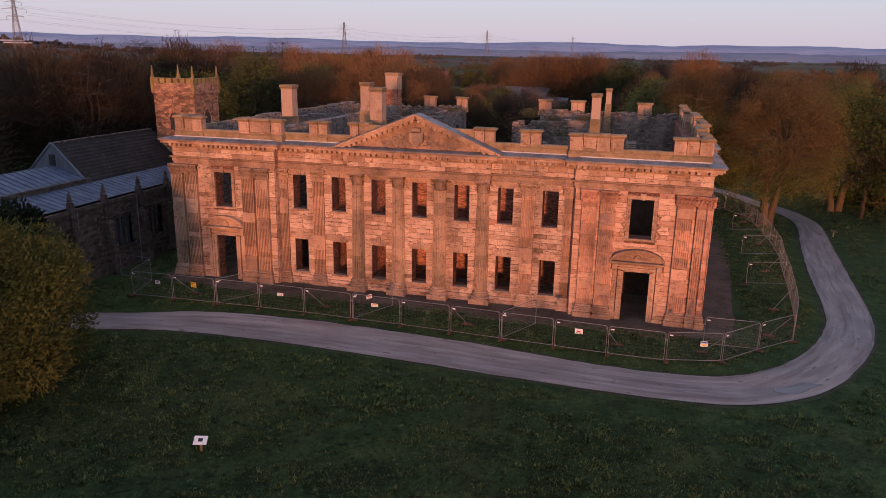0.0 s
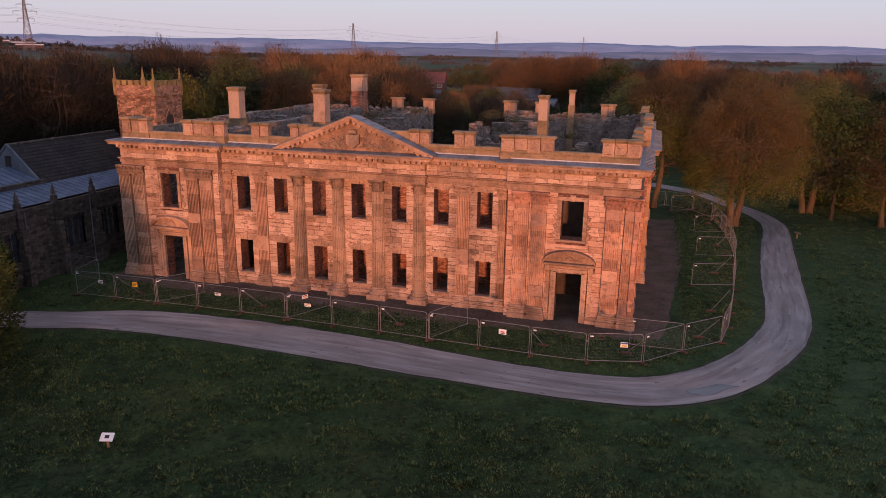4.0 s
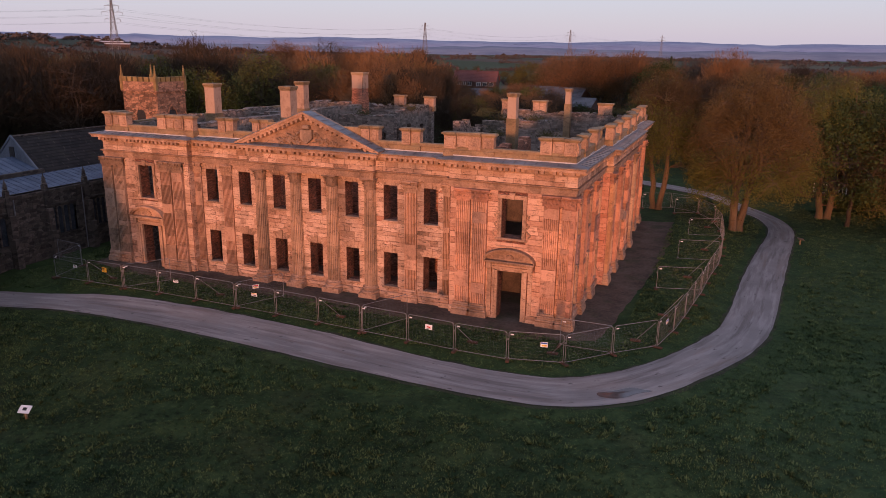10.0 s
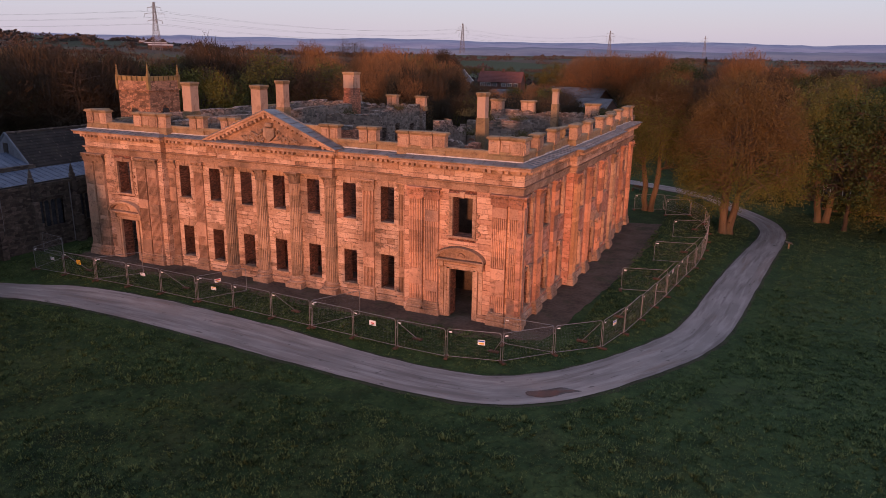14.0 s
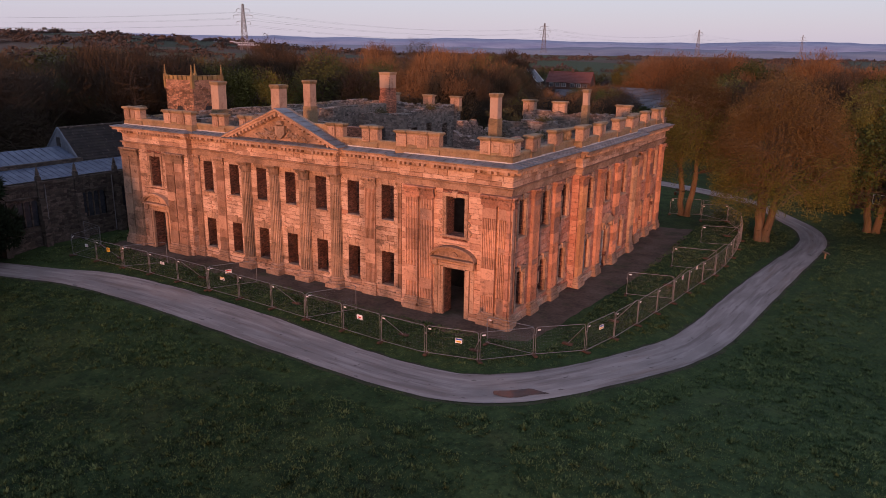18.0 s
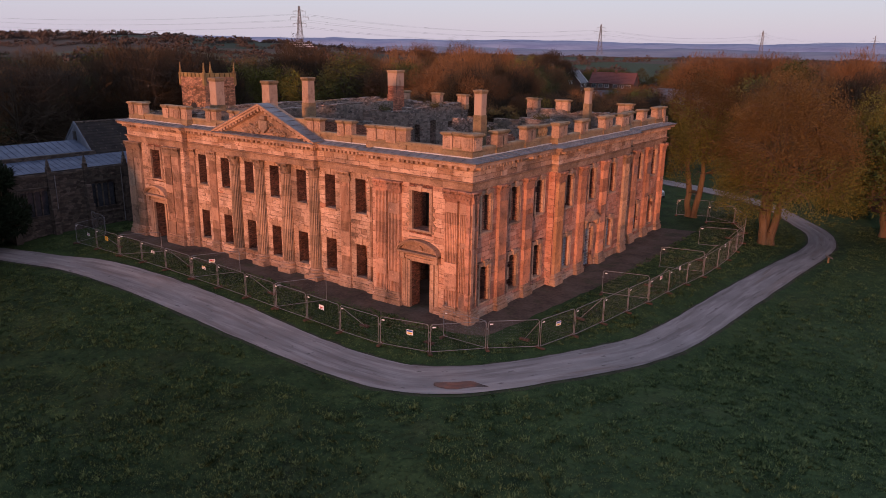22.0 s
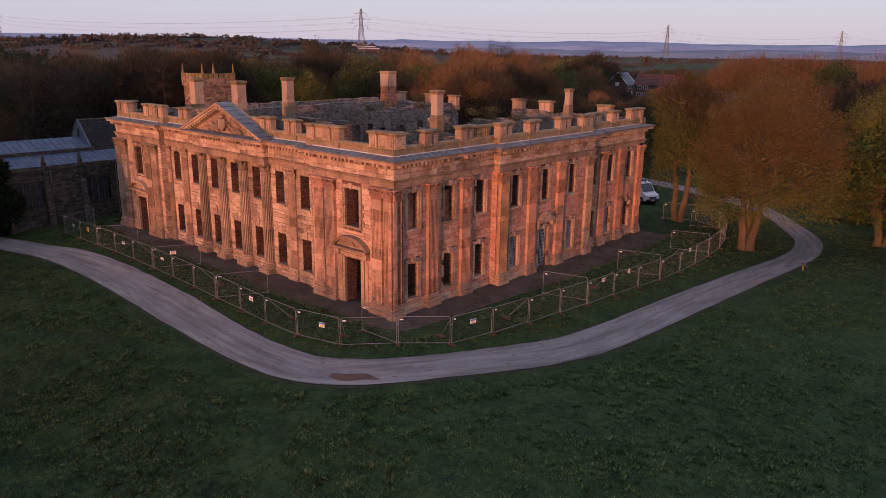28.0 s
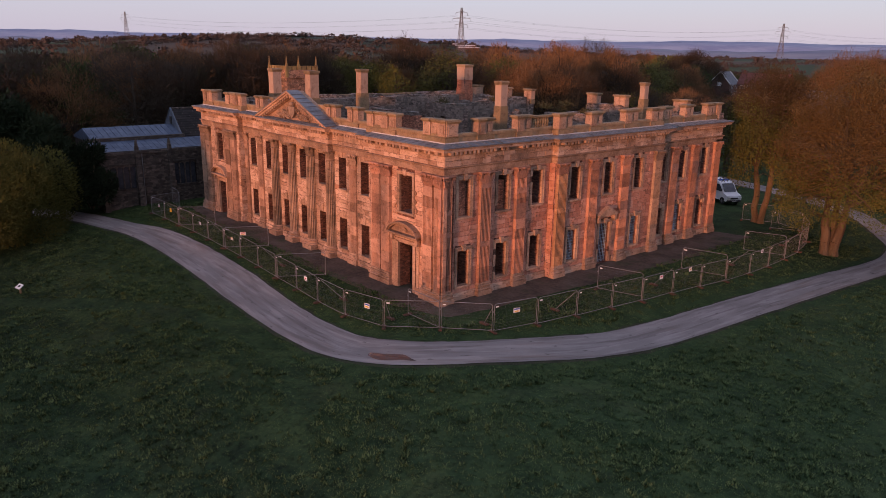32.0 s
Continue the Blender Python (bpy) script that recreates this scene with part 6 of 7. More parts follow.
def tree(name, label, seed, h, w, r0, m, top, low=None, low_h=0.0, bottom=4.0, clusters=300, n=20, size=0.15, radius=0.8, stems=1, group="", shift=(0, 0), twigs=0.45):
    """Stems and main limbs that fill a domed, uneven crown; boughs run from the limbs to the leaf clusters."""
    rr, wood, nodes = random.Random(seed), MB(), []
    lobes = [(6.283 * i / 7 + rr.uniform(-0.3, 0.3), rr.uniform(0.86, 1.12)) for i in range(7)]

    def reach(az):
        return w * max(k * (0.72 + 0.28 * math.cos(az - a)) for a, k in lobes)

    def run(p, q, r0_, r1_, bow, sides, steps=5):
        last = p
        for i in range(1, steps + 1):
            t = i / steps
            c = p.lerp(q, t) + Vector((0, 0, bow * math.sin(math.pi * t))) + Vector((rr.gauss(0, 1), rr.gauss(0, 1), rr.gauss(0, 0.6))) * 0.018 * (q - p).length * (t < 1)
            ra, rb = r0_ + (r1_ - r0_) * (i - 1) / steps, r0_ + (r1_ - r0_) * t
            wood.tube(last, c, ra, rb, sides)
            nodes.append((c, rb))
            last = c
        return last

    mid = (h + bottom) / 2
    for s in range(stems):
        az = 6.283 * s / stems + rr.uniform(-0.3, 0.3)
        lean = Vector((math.cos(az), math.sin(az), 0))
        off = lean * (r0 * 1.1 if stems > 1 else 0)
        foot = off + Vector((0, 0, -0.3))
        wood.tube(foot, off * 1.0 + Vector((0, 0, 0.5)), r0 * 1.5, r0 * 1.05, 9)
        crotch = run(off + Vector((0, 0, 0.4)), off + lean * (0.12 * bottom if stems > 1 else 0) + Vector((0, 0, bottom * 1.05)), r0 * 1.05, r0 * 0.85, 0, 9, 4)
        leader = run(crotch, Vector((shift[0] + lean.x * w * 0.25 * (stems > 1), shift[1] + lean.y * w * 0.25 * (stems > 1), h * 0.9)), r0 * 0.7, 0.05, 0, 7, 7)
        for i in range(8):
            a = az + rr.uniform(-1.6, 1.6) if stems > 1 else 6.283 * i / 8 + rr.uniform(-0.4, 0.4)
            el = rr.uniform(0.05, 1.1)
            rad = reach(a) * math.cos(el) * 0.82
            start = crotch.lerp(leader, rr.uniform(0.0, 0.45))
            run(start, Vector((shift[0] + math.cos(a) * rad, shift[1] + math.sin(a) * rad, bottom + 1 + (h - bottom) * 0.86 * math.sin(el))), r0 * rr.uniform(0.3, 0.48), 0.04, 0.6, 6, 6)
    pos = np.array([tuple(c) for c, _ in nodes])
    crown, under = MB(), MB()
    for _ in range(clusters):
        az, u = rr.uniform(0, 6.283), rr.random()
        k = rr.uniform(0.25, 1.0) ** 0.5 if not group else rr.uniform(0.62, 1.0)
        el = math.asin(min(1, u)) if rr.random() < (0.75 if group else 0.64) else -rr.uniform(0, 0.45)
        rad = reach(az) * math.cos(el) * k
        z = mid - (h - bottom) * 0.12 + (h - mid + (h - bottom) * 0.12) * math.sin(el) * k if el > 0 else mid - (h - bottom) * 0.12 + (mid - bottom) * math.sin(el) * 1.9 * k
        p = Vector((shift[0] + math.cos(az) * rad, shift[1] + math.sin(az) * rad, max(bottom * 0.8, z)))
        j = int(((pos - np.array(p)) ** 2 * (1, 1, 1.6)).sum(1).argmin())
        root, rb = nodes[j]
        c = root.lerp(p, 0.5) + Vector((0, 0, 0.12 * (p - root).length))
        b = min(0.05, max(0.014, rb * 0.7))
        if group:
            wood.tube(root, p, b, 0.012, 3)
        else:
            wood.tube(root, c, b, b * 0.75, 4)
            wood.tube(c, p, b * 0.75, 0.012, 3)
        mb = under if low is not None and p.z < low_h + rr.gauss(0, 1.0) else crown
        for i in range(n):
            q = Vector((rr.gauss(0, radius), rr.gauss(0, radius), rr.gauss(0, radius * 0.75)))
            q = p + q * min(1.0, 1.7 * radius / (q.length + 0.01))
            d = Vector((rr.gauss(0, 1), rr.gauss(0, 1), rr.gauss(0.2, 0.8))).normalized()
            e = d.orthogonal().normalized()
            s = size * rr.uniform(0.6, 1.3)
            if mb is crown and rr.random() < twigs:
                out = Vector((q.x - shift[0], q.y - shift[1], q.z - bottom - 0.25 * (h - bottom))).normalized()
                d = (out + d * 0.6 + Vector((0, 0, 0.15))).normalized()
                e = d.orthogonal().normalized()
                k = s * (0.22 if group else 0.11)
                mb.add([tuple(q - e * k - d * s * 3), tuple(q + e * k - d * s * 3), tuple(q + d * s * 3.6)], [(0, 1, 2)])
            elif group:
                mb.add([tuple(q - d * s), tuple(q + e * s * 0.9), tuple(q + d * s)], [(0, 1, 2)])
            else:
                mb.add([tuple(q - d * s), tuple(q + e * s * 0.6), tuple(q + d * s), tuple(q - e * s * 0.6)], [(0, 1, 2, 3)])
    t = thing(name, label, "tree", m, group)
    part("trunk", wood, M_BARK_DARK if group else M_BARK, t, "grey-brown trunk and limbs")
    part("crown", crown, top, t)
    if under.v:
        part("lower_leaves", under, low, t, "yellow-green lower leaves")
    return t


tree("beech_tree", "large spreading beech in bronze bud with green lower leaves", 5, 18.0, 6.6, 0.42, pose(9.6, 40.6, land(9.4, 40.6)), M_OLIVE, M_LEAF, 7.8, bottom=3.5, clusters=900, n=90, size=0.085, radius=0.62, stems=3, shift=(0.8, 1.0))
tree("lime_tree", "twin-stemmed tree with yellow-green lower leaves by the fence", 8, 17.0, 5.0, 0.34, pose(0.3, 44.9, 0), M_OLIVE, M_LEAF, 12.0, bottom=5.0, clusters=540, n=85, size=0.09, radius=0.66, stems=2)
tree("lime_tree", "tall tree with yellow-green leaves beyond the drive", 12, 17.5, 6.2, 0.4, pose(19.8, 52.3, land(19.8, 52.3)), M_LEAF, bottom=3.2, clusters=520, n=80, size=0.1, radius=0.65, stems=2)
tree("beech_tree", "bare russet tree at the edge of the drive", 17, 15.0, 5.4, 0.35, pose(27.5, 46.5, land(27.5, 46.5)), M_OLIVE, M_LEAF, 5.0, bottom=2.0, clusters=480, n=70, size=0.1, radius=0.85, stems=2)

# woodland kinds, each built once and then copied
KINDS, FAR = [], []
for label, seed, h, w, top, low, kw in (
    ("bare russet woodland tree", 101, 16, 4.6, M_BUD, None, dict(clusters=230, size=0.13, twigs=0.9)),
    ("bare grey-brown woodland tree", 102, 15, 4.4, M_BROWN, None, dict(clusters=220, size=0.13, twigs=0.93)),
    ("woodland tree in yellow-green leaf", 103, 14, 4.4, M_LEAF, None, dict(clusters=190, size=0.17, twigs=0.15)),
    ("dark green woodland tree", 104, 14, 4.6, M_GREEN, None, dict(clusters=190, size=0.18, twigs=0.08)),
    ("bushy russet woodland tree", 105, 15, 5.2, M_BUD, M_BROWN, dict(clusters=230, size=0.13, twigs=0.8)),
):
    KINDS.append(tree("woodland_tree", label, seed, h, w * 1.25, 0.22, pose(0, 0, 0), top, low, 6.0, bottom=3.0, n=40, radius=0.72, group="woodland trees", **kw))
    FAR.append(tree("woodland_tree", label, seed + 40, h, w * 1.35, 0.2, pose(0, 0, 0), top, low, 6.0, bottom=3.0, clusters=190, n=26, size=kw["size"] * 1.25, radius=0.85, group="woodland trees", twigs=kw["twigs"]))


def conifer(name, label, seed, h, w, m, mat, group=""):
    rr, mb, wood = random.Random(seed), MB(), MB().tube((0, 0, -0.3), (0, 0, h * 0.95), 0.25, 0.04, 7)
    for k in range(900):
        z = h * rr.uniform(0.06, 1.0)
        r = w * (1 - z / h) ** 0.75 * rr.uniform(0.5, 1.0)
        a = rr.uniform(0, 6.283)
        c, s = math.cos(a), math.sin(a)
        L_ = rr.uniform(0.5, 1.0) * (0.5 + w * 0.22)
        x, y = c * r, s * r
        mb.add([(x - s * 0.3 - c * L_ * 0.4, y + c * 0.3 - s * L_ * 0.4, z + 0.25), (x + s * 0.3 - c * L_ * 0.4, y - c * 0.3 - s * L_ * 0.4, z + 0.2), (x + c * L_ * 0.6, y + s * L_ * 0.6, z - 0.25)], [(0, 1, 2)])
    t = thing(name, label, "tree", m, group)
    part("trunk", wood, M_BARK, t)
    part("needles", mb, mat, t)
    return t


def yew(name, label, seed, h, w, m, mat, n=5200, size=0.22):
    """A dense evergreen with a lumpy, uneven outline down to the ground."""
    rr, mb, wood = random.Random(seed), MB(), MB()
    lobes = [(Vector((rr.uniform(-0.62, 0.62) * w, rr.uniform(-0.62, 0.62) * w, rr.uniform(0.15, 0.8) * h)), rr.uniform(0.28, 0.5) * w) for _ in range(26)]
    lobes = [(c, r) for c, r in lobes if math.hypot(c.x, c.y) < w * (1.05 - 0.75 * (c.z / h))]
    for c, r in lobes:
        wood.tube((c.x * 0.1, c.y * 0.1, c.z * 0.3 - 0.2), tuple(c), 0.12, 0.04, 5)
    for _ in range(n):
        c, r = rr.choice(lobes)
        d = Vector((rr.gauss(0, 1), rr.gauss(0, 1), rr.gauss(0, 1))).normalized()
        p = c + d * r * rr.uniform(0.72, 1.12)
        if p.z < 0.1:
            continue
        a = (d + Vector((rr.gauss(0, 0.5), rr.gauss(0, 0.5), rr.gauss(0.3, 0.5)))).normalized()
        b = a.orthogonal().normalized()
        s = size * rr.uniform(0.6, 1.5)
        mb.add([tuple(p - b * s * 0.35), tuple(p + b * s * 0.35), tuple(p + a * s * 1.6)], [(0, 1, 2)])
        mb.add([tuple(p - b * s * 0.5 - a * s * 0.4), tuple(p + a.cross(b) * s * 0.5), tuple(p + b * s * 0.6 + a * s * 0.5)], [(0, 1, 2)])
    t = thing(name, label, "tree", m)
    part("trunk", wood, M_BARK, t)
    part("needles", mb, mat, t)
    return t


yew("yew_tree", "broad yellow-green yew at the meadow's edge", 61, 10.8, 6.7, pose(-41.0, -20.4, -0.6), M_GOLD, 70000, 0.13)
yew("yew_tree", "dark old yew beside the church", 62, 12.5, 4.8, pose(-48.0, -13.8, 0), M_YEW, 12000, 0.26)
yew("yew_tree", "dark old yew beside the church", 63, 8.0, 3.0, pose(-46.9, -11.0, 0), M_YEW, 6000, 0.25)
yew("yew_tree", "dark yew in the churchyard", 64, 14.0, 5.5, pose(-58, -17, 0), M_YEW, 9000, 0.32)
for k, (x, y, h, w) in enumerate(((12.5, 61, 2.6, 1.8), (15.5, 60.2, 2.2, 1.6), (26.0, 59.0, 3.5, 2.4), (30.5, 55.0, 3.0, 2.6), (7.0, 63.5, 3.0, 2.2), (21.5, 56.6, 1.9, 1.8), (24.5, 56.2, 2.2, 2.0), (27.8, 55.2, 2.0, 2.0), (34.0, 54.0, 3.0, 2.6), (38.0, 53.0, 2.6, 2.6))):
    yew("shrub", "dark garden shrub by the cottage", 170 + k, h, w, pose(x, y, 0), M_GREEN, 1200, 0.2)
conifer("conifer_tree", "tall dark cypress among the woodland", 71, 19.0, 5.0, pose(-31.5, 407, land(-31.5, 407)), M_YEW)
conifer("conifer_tree", "dark fir in the wood behind the church", 73, 17.5, 5.0, pose(-159, 147, land(-159, 147)), M_YEW)
conifer("conifer_tree", "dark fir at the edge of the far wood", 74, 15.0, 5.0, pose(-233, 151, land(-233, 151)), M_YEW)
conifer("conifer_tree", "dark fir in the wood behind the church", 72, 14.5, 3.6, pose(-112, 95, 0), M_YEW)

# the wood, thickest behind the church and the house
rr = random.Random(77)
spots, fresh = [], set(KINDS + FAR)
# the last zone holds six unseen trees, added to cast shade on the church
ZONES = ((-92, -64, -14, 70, 34), (-150, -64, 10, 190, 56), (-62, -20, 56, 150, 46), (-130, -20, 150, 290, 72), (-20, 45, 74, 240, 50), (20, 80, 40, 160, 26), (-46, -30, -58, -42, 6))
for x0, x1, y0, y1, n in ZONES:
    k = tries = 0
    while k < n and tries < 4000:
        tries += 1
        x, y = rr.uniform(x0, x1), y0 + (y1 - y0) * rr.random() ** 1.5
        gap = 5.0 if math.hypot(x + 20, y) < 170 else 8.0
        if any((x - a) ** 2 + (y - b) ** 2 < gap * gap for a, b in spots):
            continue
        if (np.hypot(road_xy[:, 0] - x, road_xy[:, 1] - y) - road_xy[:, 2]).min() < 3.5 or (-64 < x < -44 and -16 < y < 24) or (10 < x < 24 and 56 < y < 72) or (-14 < x < 16 and 40 < y < 66):
            continue
        if x < -60 and y < 30:
            kind = rr.choice((1, 1, 3, 1, 1, 4))
        elif -60 < x < -12 and 120 < y < 260:
            kind = rr.choice((0, 0, 0, 4, 4, 1, 2))
        else:
            kind = rr.choice((0, 1, 1, 4, 4, 1, 2, 3, 0))
        spots.append((x, y))
        k += 1
        d = math.hypot(x - 10, y + 46)
        if y > 50 and abs(x - 17 + 114 * (y + 42) / 302) < 7 + 0.075 * y:
            drop = rr.uniform(48, 74)      # low growth in front of the village
        elif 60 < y < 150 and abs(x - 8 + 0.235 * (y + 46)) < 9 + 0.06 * y:
            drop = rr.uniform(66, 96)      # and in front of the sheds
        elif x < -62 or (x < -12 and y > 80):
            drop = rr.uniform(-14, 22)
        else:
            drop = rr.uniform(0, 30)
        s = min(rr.uniform(1.0, 1.45), (18.5 - drop * d / 1269 - land(x, y)) / 15.5)
        # the added shade trees stay low, so the tower keeps its sun
        if y < -40:
            s = min(s, 0.8)
        if s < 0.3:
            continue
        m = pose(x, y, land(x, y) - 0.1, 0, 0, rr.uniform(0, 360)) @ Matrix.Scale(s, 4)
        model = (KINDS if d < 165 else FAR)[kind]
        if model in fresh:
            model.matrix_world = m
            fresh.discard(model)
        else:
            c = copy_thing(model, pose(x, y, land(x, y) - 0.1, 0, 0, rr.uniform(0, 360)))
            c.scale = (s, s, s * rr.uniform(0.9, 1.1))

# trees in leaf that stand out from the wood
for kind, x, y, k in ((3, -31, 186, 0.95), (3, -20, 190, 0.98), (2, -71, 242, 0.95), (2, -60, 238, 0.9), (2, -156, 121, 0.9)):
    c = copy_thing(FAR[kind], pose(x, y, land(x, y) - 0.1, 0, 0, x * 7))
    c.scale = (k * 1.15, k * 1.15, k)

# unseen leaf screens added behind the viewer, across the low sun, to shade the meadow
sun_screen, hr = MB(), random.Random(91)
for _ in range(5200):
    x = hr.uniform(-170, 170)
    p = Vector((x, -92 + hr.gauss(0, 0.8), land(x, -92) + 4.8 * hr.random() ** 0.6))
    d = Vector((hr.gauss(0, 1), hr.gauss(0, 1), hr.gauss(0, 1))).normalized()
    e = d.orthogonal().normalized()
    sun_screen.add([tuple(p - d * 0.5), tuple(p + e * 0.4), tuple(p + d * 0.5), tuple(p - e * 0.4)], [(0, 1, 2, 3)])
# taller unseen belt, added to shade the wood in the west
for _ in range(11000):
    x = hr.uniform(-175, -33)
    p = Vector((x, -60 + hr.gauss(0, 2.0), (14 if x > -60 else 21) * hr.random() ** 0.7))
    d = Vector((hr.gauss(0, 1), hr.gauss(0, 1), hr.gauss(0, 1))).normalized()
    e = d.orthogonal().normalized()
    sun_screen.add([tuple(p - d * 0.9), tuple(p + e * 0.7), tuple(p + d * 0.9), tuple(p - e * 0.7)], [(0, 1, 2, 3)])
tagged(new("hedge", sun_screen.mesh("hedge", M_GREEN)), "unseen belts of leaves added to keep the low sun off the grounds", "hedge", kind="stuff")

# canopy of the wood farther off
M_FARWOOD = leaf_mat("far_canopy", [(0.035, 0.022, 0.014), (0.075, 0.042, 0.022), (0.11, 0.06, 0.028), (0.07, 0.07, 0.025)])
can, cr_ = MB(), random.Random(95)
for k_ in range(1000):
    x, y = (cr_.uniform(-330, 150), cr_.uniform(200, 520)) if k_ < 520 else (cr_.uniform(-330, -110), cr_.uniform(-40, 260))
    if cr_.random() > 0.62 + 0.5 * noise.noise((x / 90, y / 90, 2.0)) or (-150 < x < -60 and 195 < y < 300):
        continue
    z, s = land(x, y), cr_.uniform(6, 11) if k_ < 520 else cr_.uniform(11, 17)
    for _ in range(190):
        d = Vector((cr_.gauss(0, 1), cr_.gauss(0, 1), abs(cr_.gauss(0, 1)))).normalized()
        q = Vector((x, y, z + s * 0.35)) + Vector((d.x * s * 0.55, d.y * s * 0.55, d.z * s * 0.7)) * cr_.uniform(0.55, 0.95)
        e = (d + Vector((cr_.gauss(0, 0.35), cr_.gauss(0, 0.35), cr_.gauss(0.2, 0.35)))).normalized()
        f = e.orthogonal().normalized()
        k = cr_.uniform(0.7, 1.7)
        can.add([tuple(q - e * k - f * 0.16), tuple(q - e * k + f * 0.16), tuple(q + e * k * 0.7)], [(0, 1, 2)])
tagged(new("far_woodland", can.mesh("far_woodland", M_FARWOOD)), "brown leafing woodland in the distance", "woodland", kind="stuff")

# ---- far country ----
# distance haze is put into the pale bluish tones of both hill ranges
M_HILL_HAZE = material("hazed_far_hills", [(0.24, 0.25, 0.35), (0.30, 0.31, 0.40), (0.36, 0.36, 0.44)], rough=1.0, scale=0.006, fine=0.03, bump=0.0, random=0.0, spec=0.0)
M_NEARHILL_HAZE = material("hazed_near_hills", [(0.17, 0.18, 0.235), (0.22, 0.225, 0.275), (0.27, 0.265, 0.30)], rough=1.0, scale=0.006, fine=0.03, bump=0.0, random=0.0, spec=0.0)


def hill_range(name, label, dist, base, amp, seed, mat, depth, rough):
    n, mb = 260, MB()
    for i in range(n):
        a = radians(-60 + 190 * i / (n - 1))
        x, y = -math.sin(a), math.cos(a)
        h = base + amp * (noise.noise((a * 5, seed, 0)) + 0.4 * noise.noise((a * 17, seed, 3))) + rough * noise.noise((a * 160, seed, 9))
        for d, z in ((dist - depth, -30), (dist - depth * 0.4, h * 0.62), (dist, h), (dist + 150, h * 0.5)):
            mb.v.append((x * d, y * d, z))
    for i in range(n - 1):
        for k in range(3):
            mb.f.append((4 * i + k, 4 * i + k + 1, 4 * i + k + 5, 4 * i + k + 4))
    return tagged(new(name, mb.mesh(name, mat, True)), label, "hills", kind="structure")


hill_range("backdrop", "far blue line of hills, haze mixed into their colour", 4300, 83, 15, 1.0, M_HILL_HAZE, 900, 5.0)
hill_range("backdrop", "nearer dim wooded hills, haze mixed into their colour", 2900, 36, 13, 2.0, M_NEARHILL_HAZE, 700, 5)

# far hedges and copses
M_COPSE = material("far_copses", [(0.04, 0.038, 0.038), (0.062, 0.054, 0.05), (0.085, 0.068, 0.06)], rough=1.0, scale=0.02, fine=0.2, bump=0.0, random=0.0, island=0.5, spec=0.0)
rr = random.Random(88)
cop = MB()


def clump(x, y, s):
    z = land(x, y)
    for _ in range(24):
        d = Vector((rr.gauss(0, 1), rr.gauss(0, 1), abs(rr.gauss(0, 1)))).normalized() * rr.uniform(0.5, 1.0)
        c = Vector((x + d.x * s * 0.8, y + d.y * s * 0.8, z + s * (0.15 + 0.8 * d.z)))
        e = Vector((rr.gauss(0, 1), rr.gauss(0, 1), rr.gauss(0, 1))).normalized() * s * rr.uniform(0.1, 0.2)
        f = e.orthogonal()
        cop.add([tuple(c - e), tuple(c + f), tuple(c + e), tuple(c - f)], [(0, 1, 2, 3)])


for _ in range(420):
    a, d = radians(rr.uniform(-35, 95)), 330 + 1700 * rr.random() ** 1.4
    x, y = -20 - math.sin(a) * d, math.cos(a) * d
    t = rr.uniform(0, math.pi)
    for k in range(rr.choice((2, 8, 16, 26))):
        clump(x + math.cos(t) * k * 4.5, y + math.sin(t) * k * 4.5, rr.uniform(2.2, 4.5) if rr.random() < 0.85 else rr.uniform(5, 8))
for _ in range(170):
    x, y, t = rr.uniform(-1500, -380), rr.uniform(60, 900), rr.choice((0.45, 2.05)) + rr.uniform(-0.12, 0.12)
    for k in range(rr.choice((10, 18, 28))):
        clump(x + math.cos(t) * k * 4.2, y + math.sin(t) * k * 4.2, rr.uniform(2.0, 4.2) if rr.random() < 0.8 else rr.uniform(5, 9))
tagged(new("far_trees", cop.mesh("far_trees", M_COPSE)), "far hedgerows and copses between the fields", "trees", kind="stuff")


M_PYLON = material("pylon_steel", [(0.10, 0.10, 0.11), (0.15, 0.15, 0.16)], rough=0.7, scale=0.5, fine=3, bump=0.0, random=0.0)


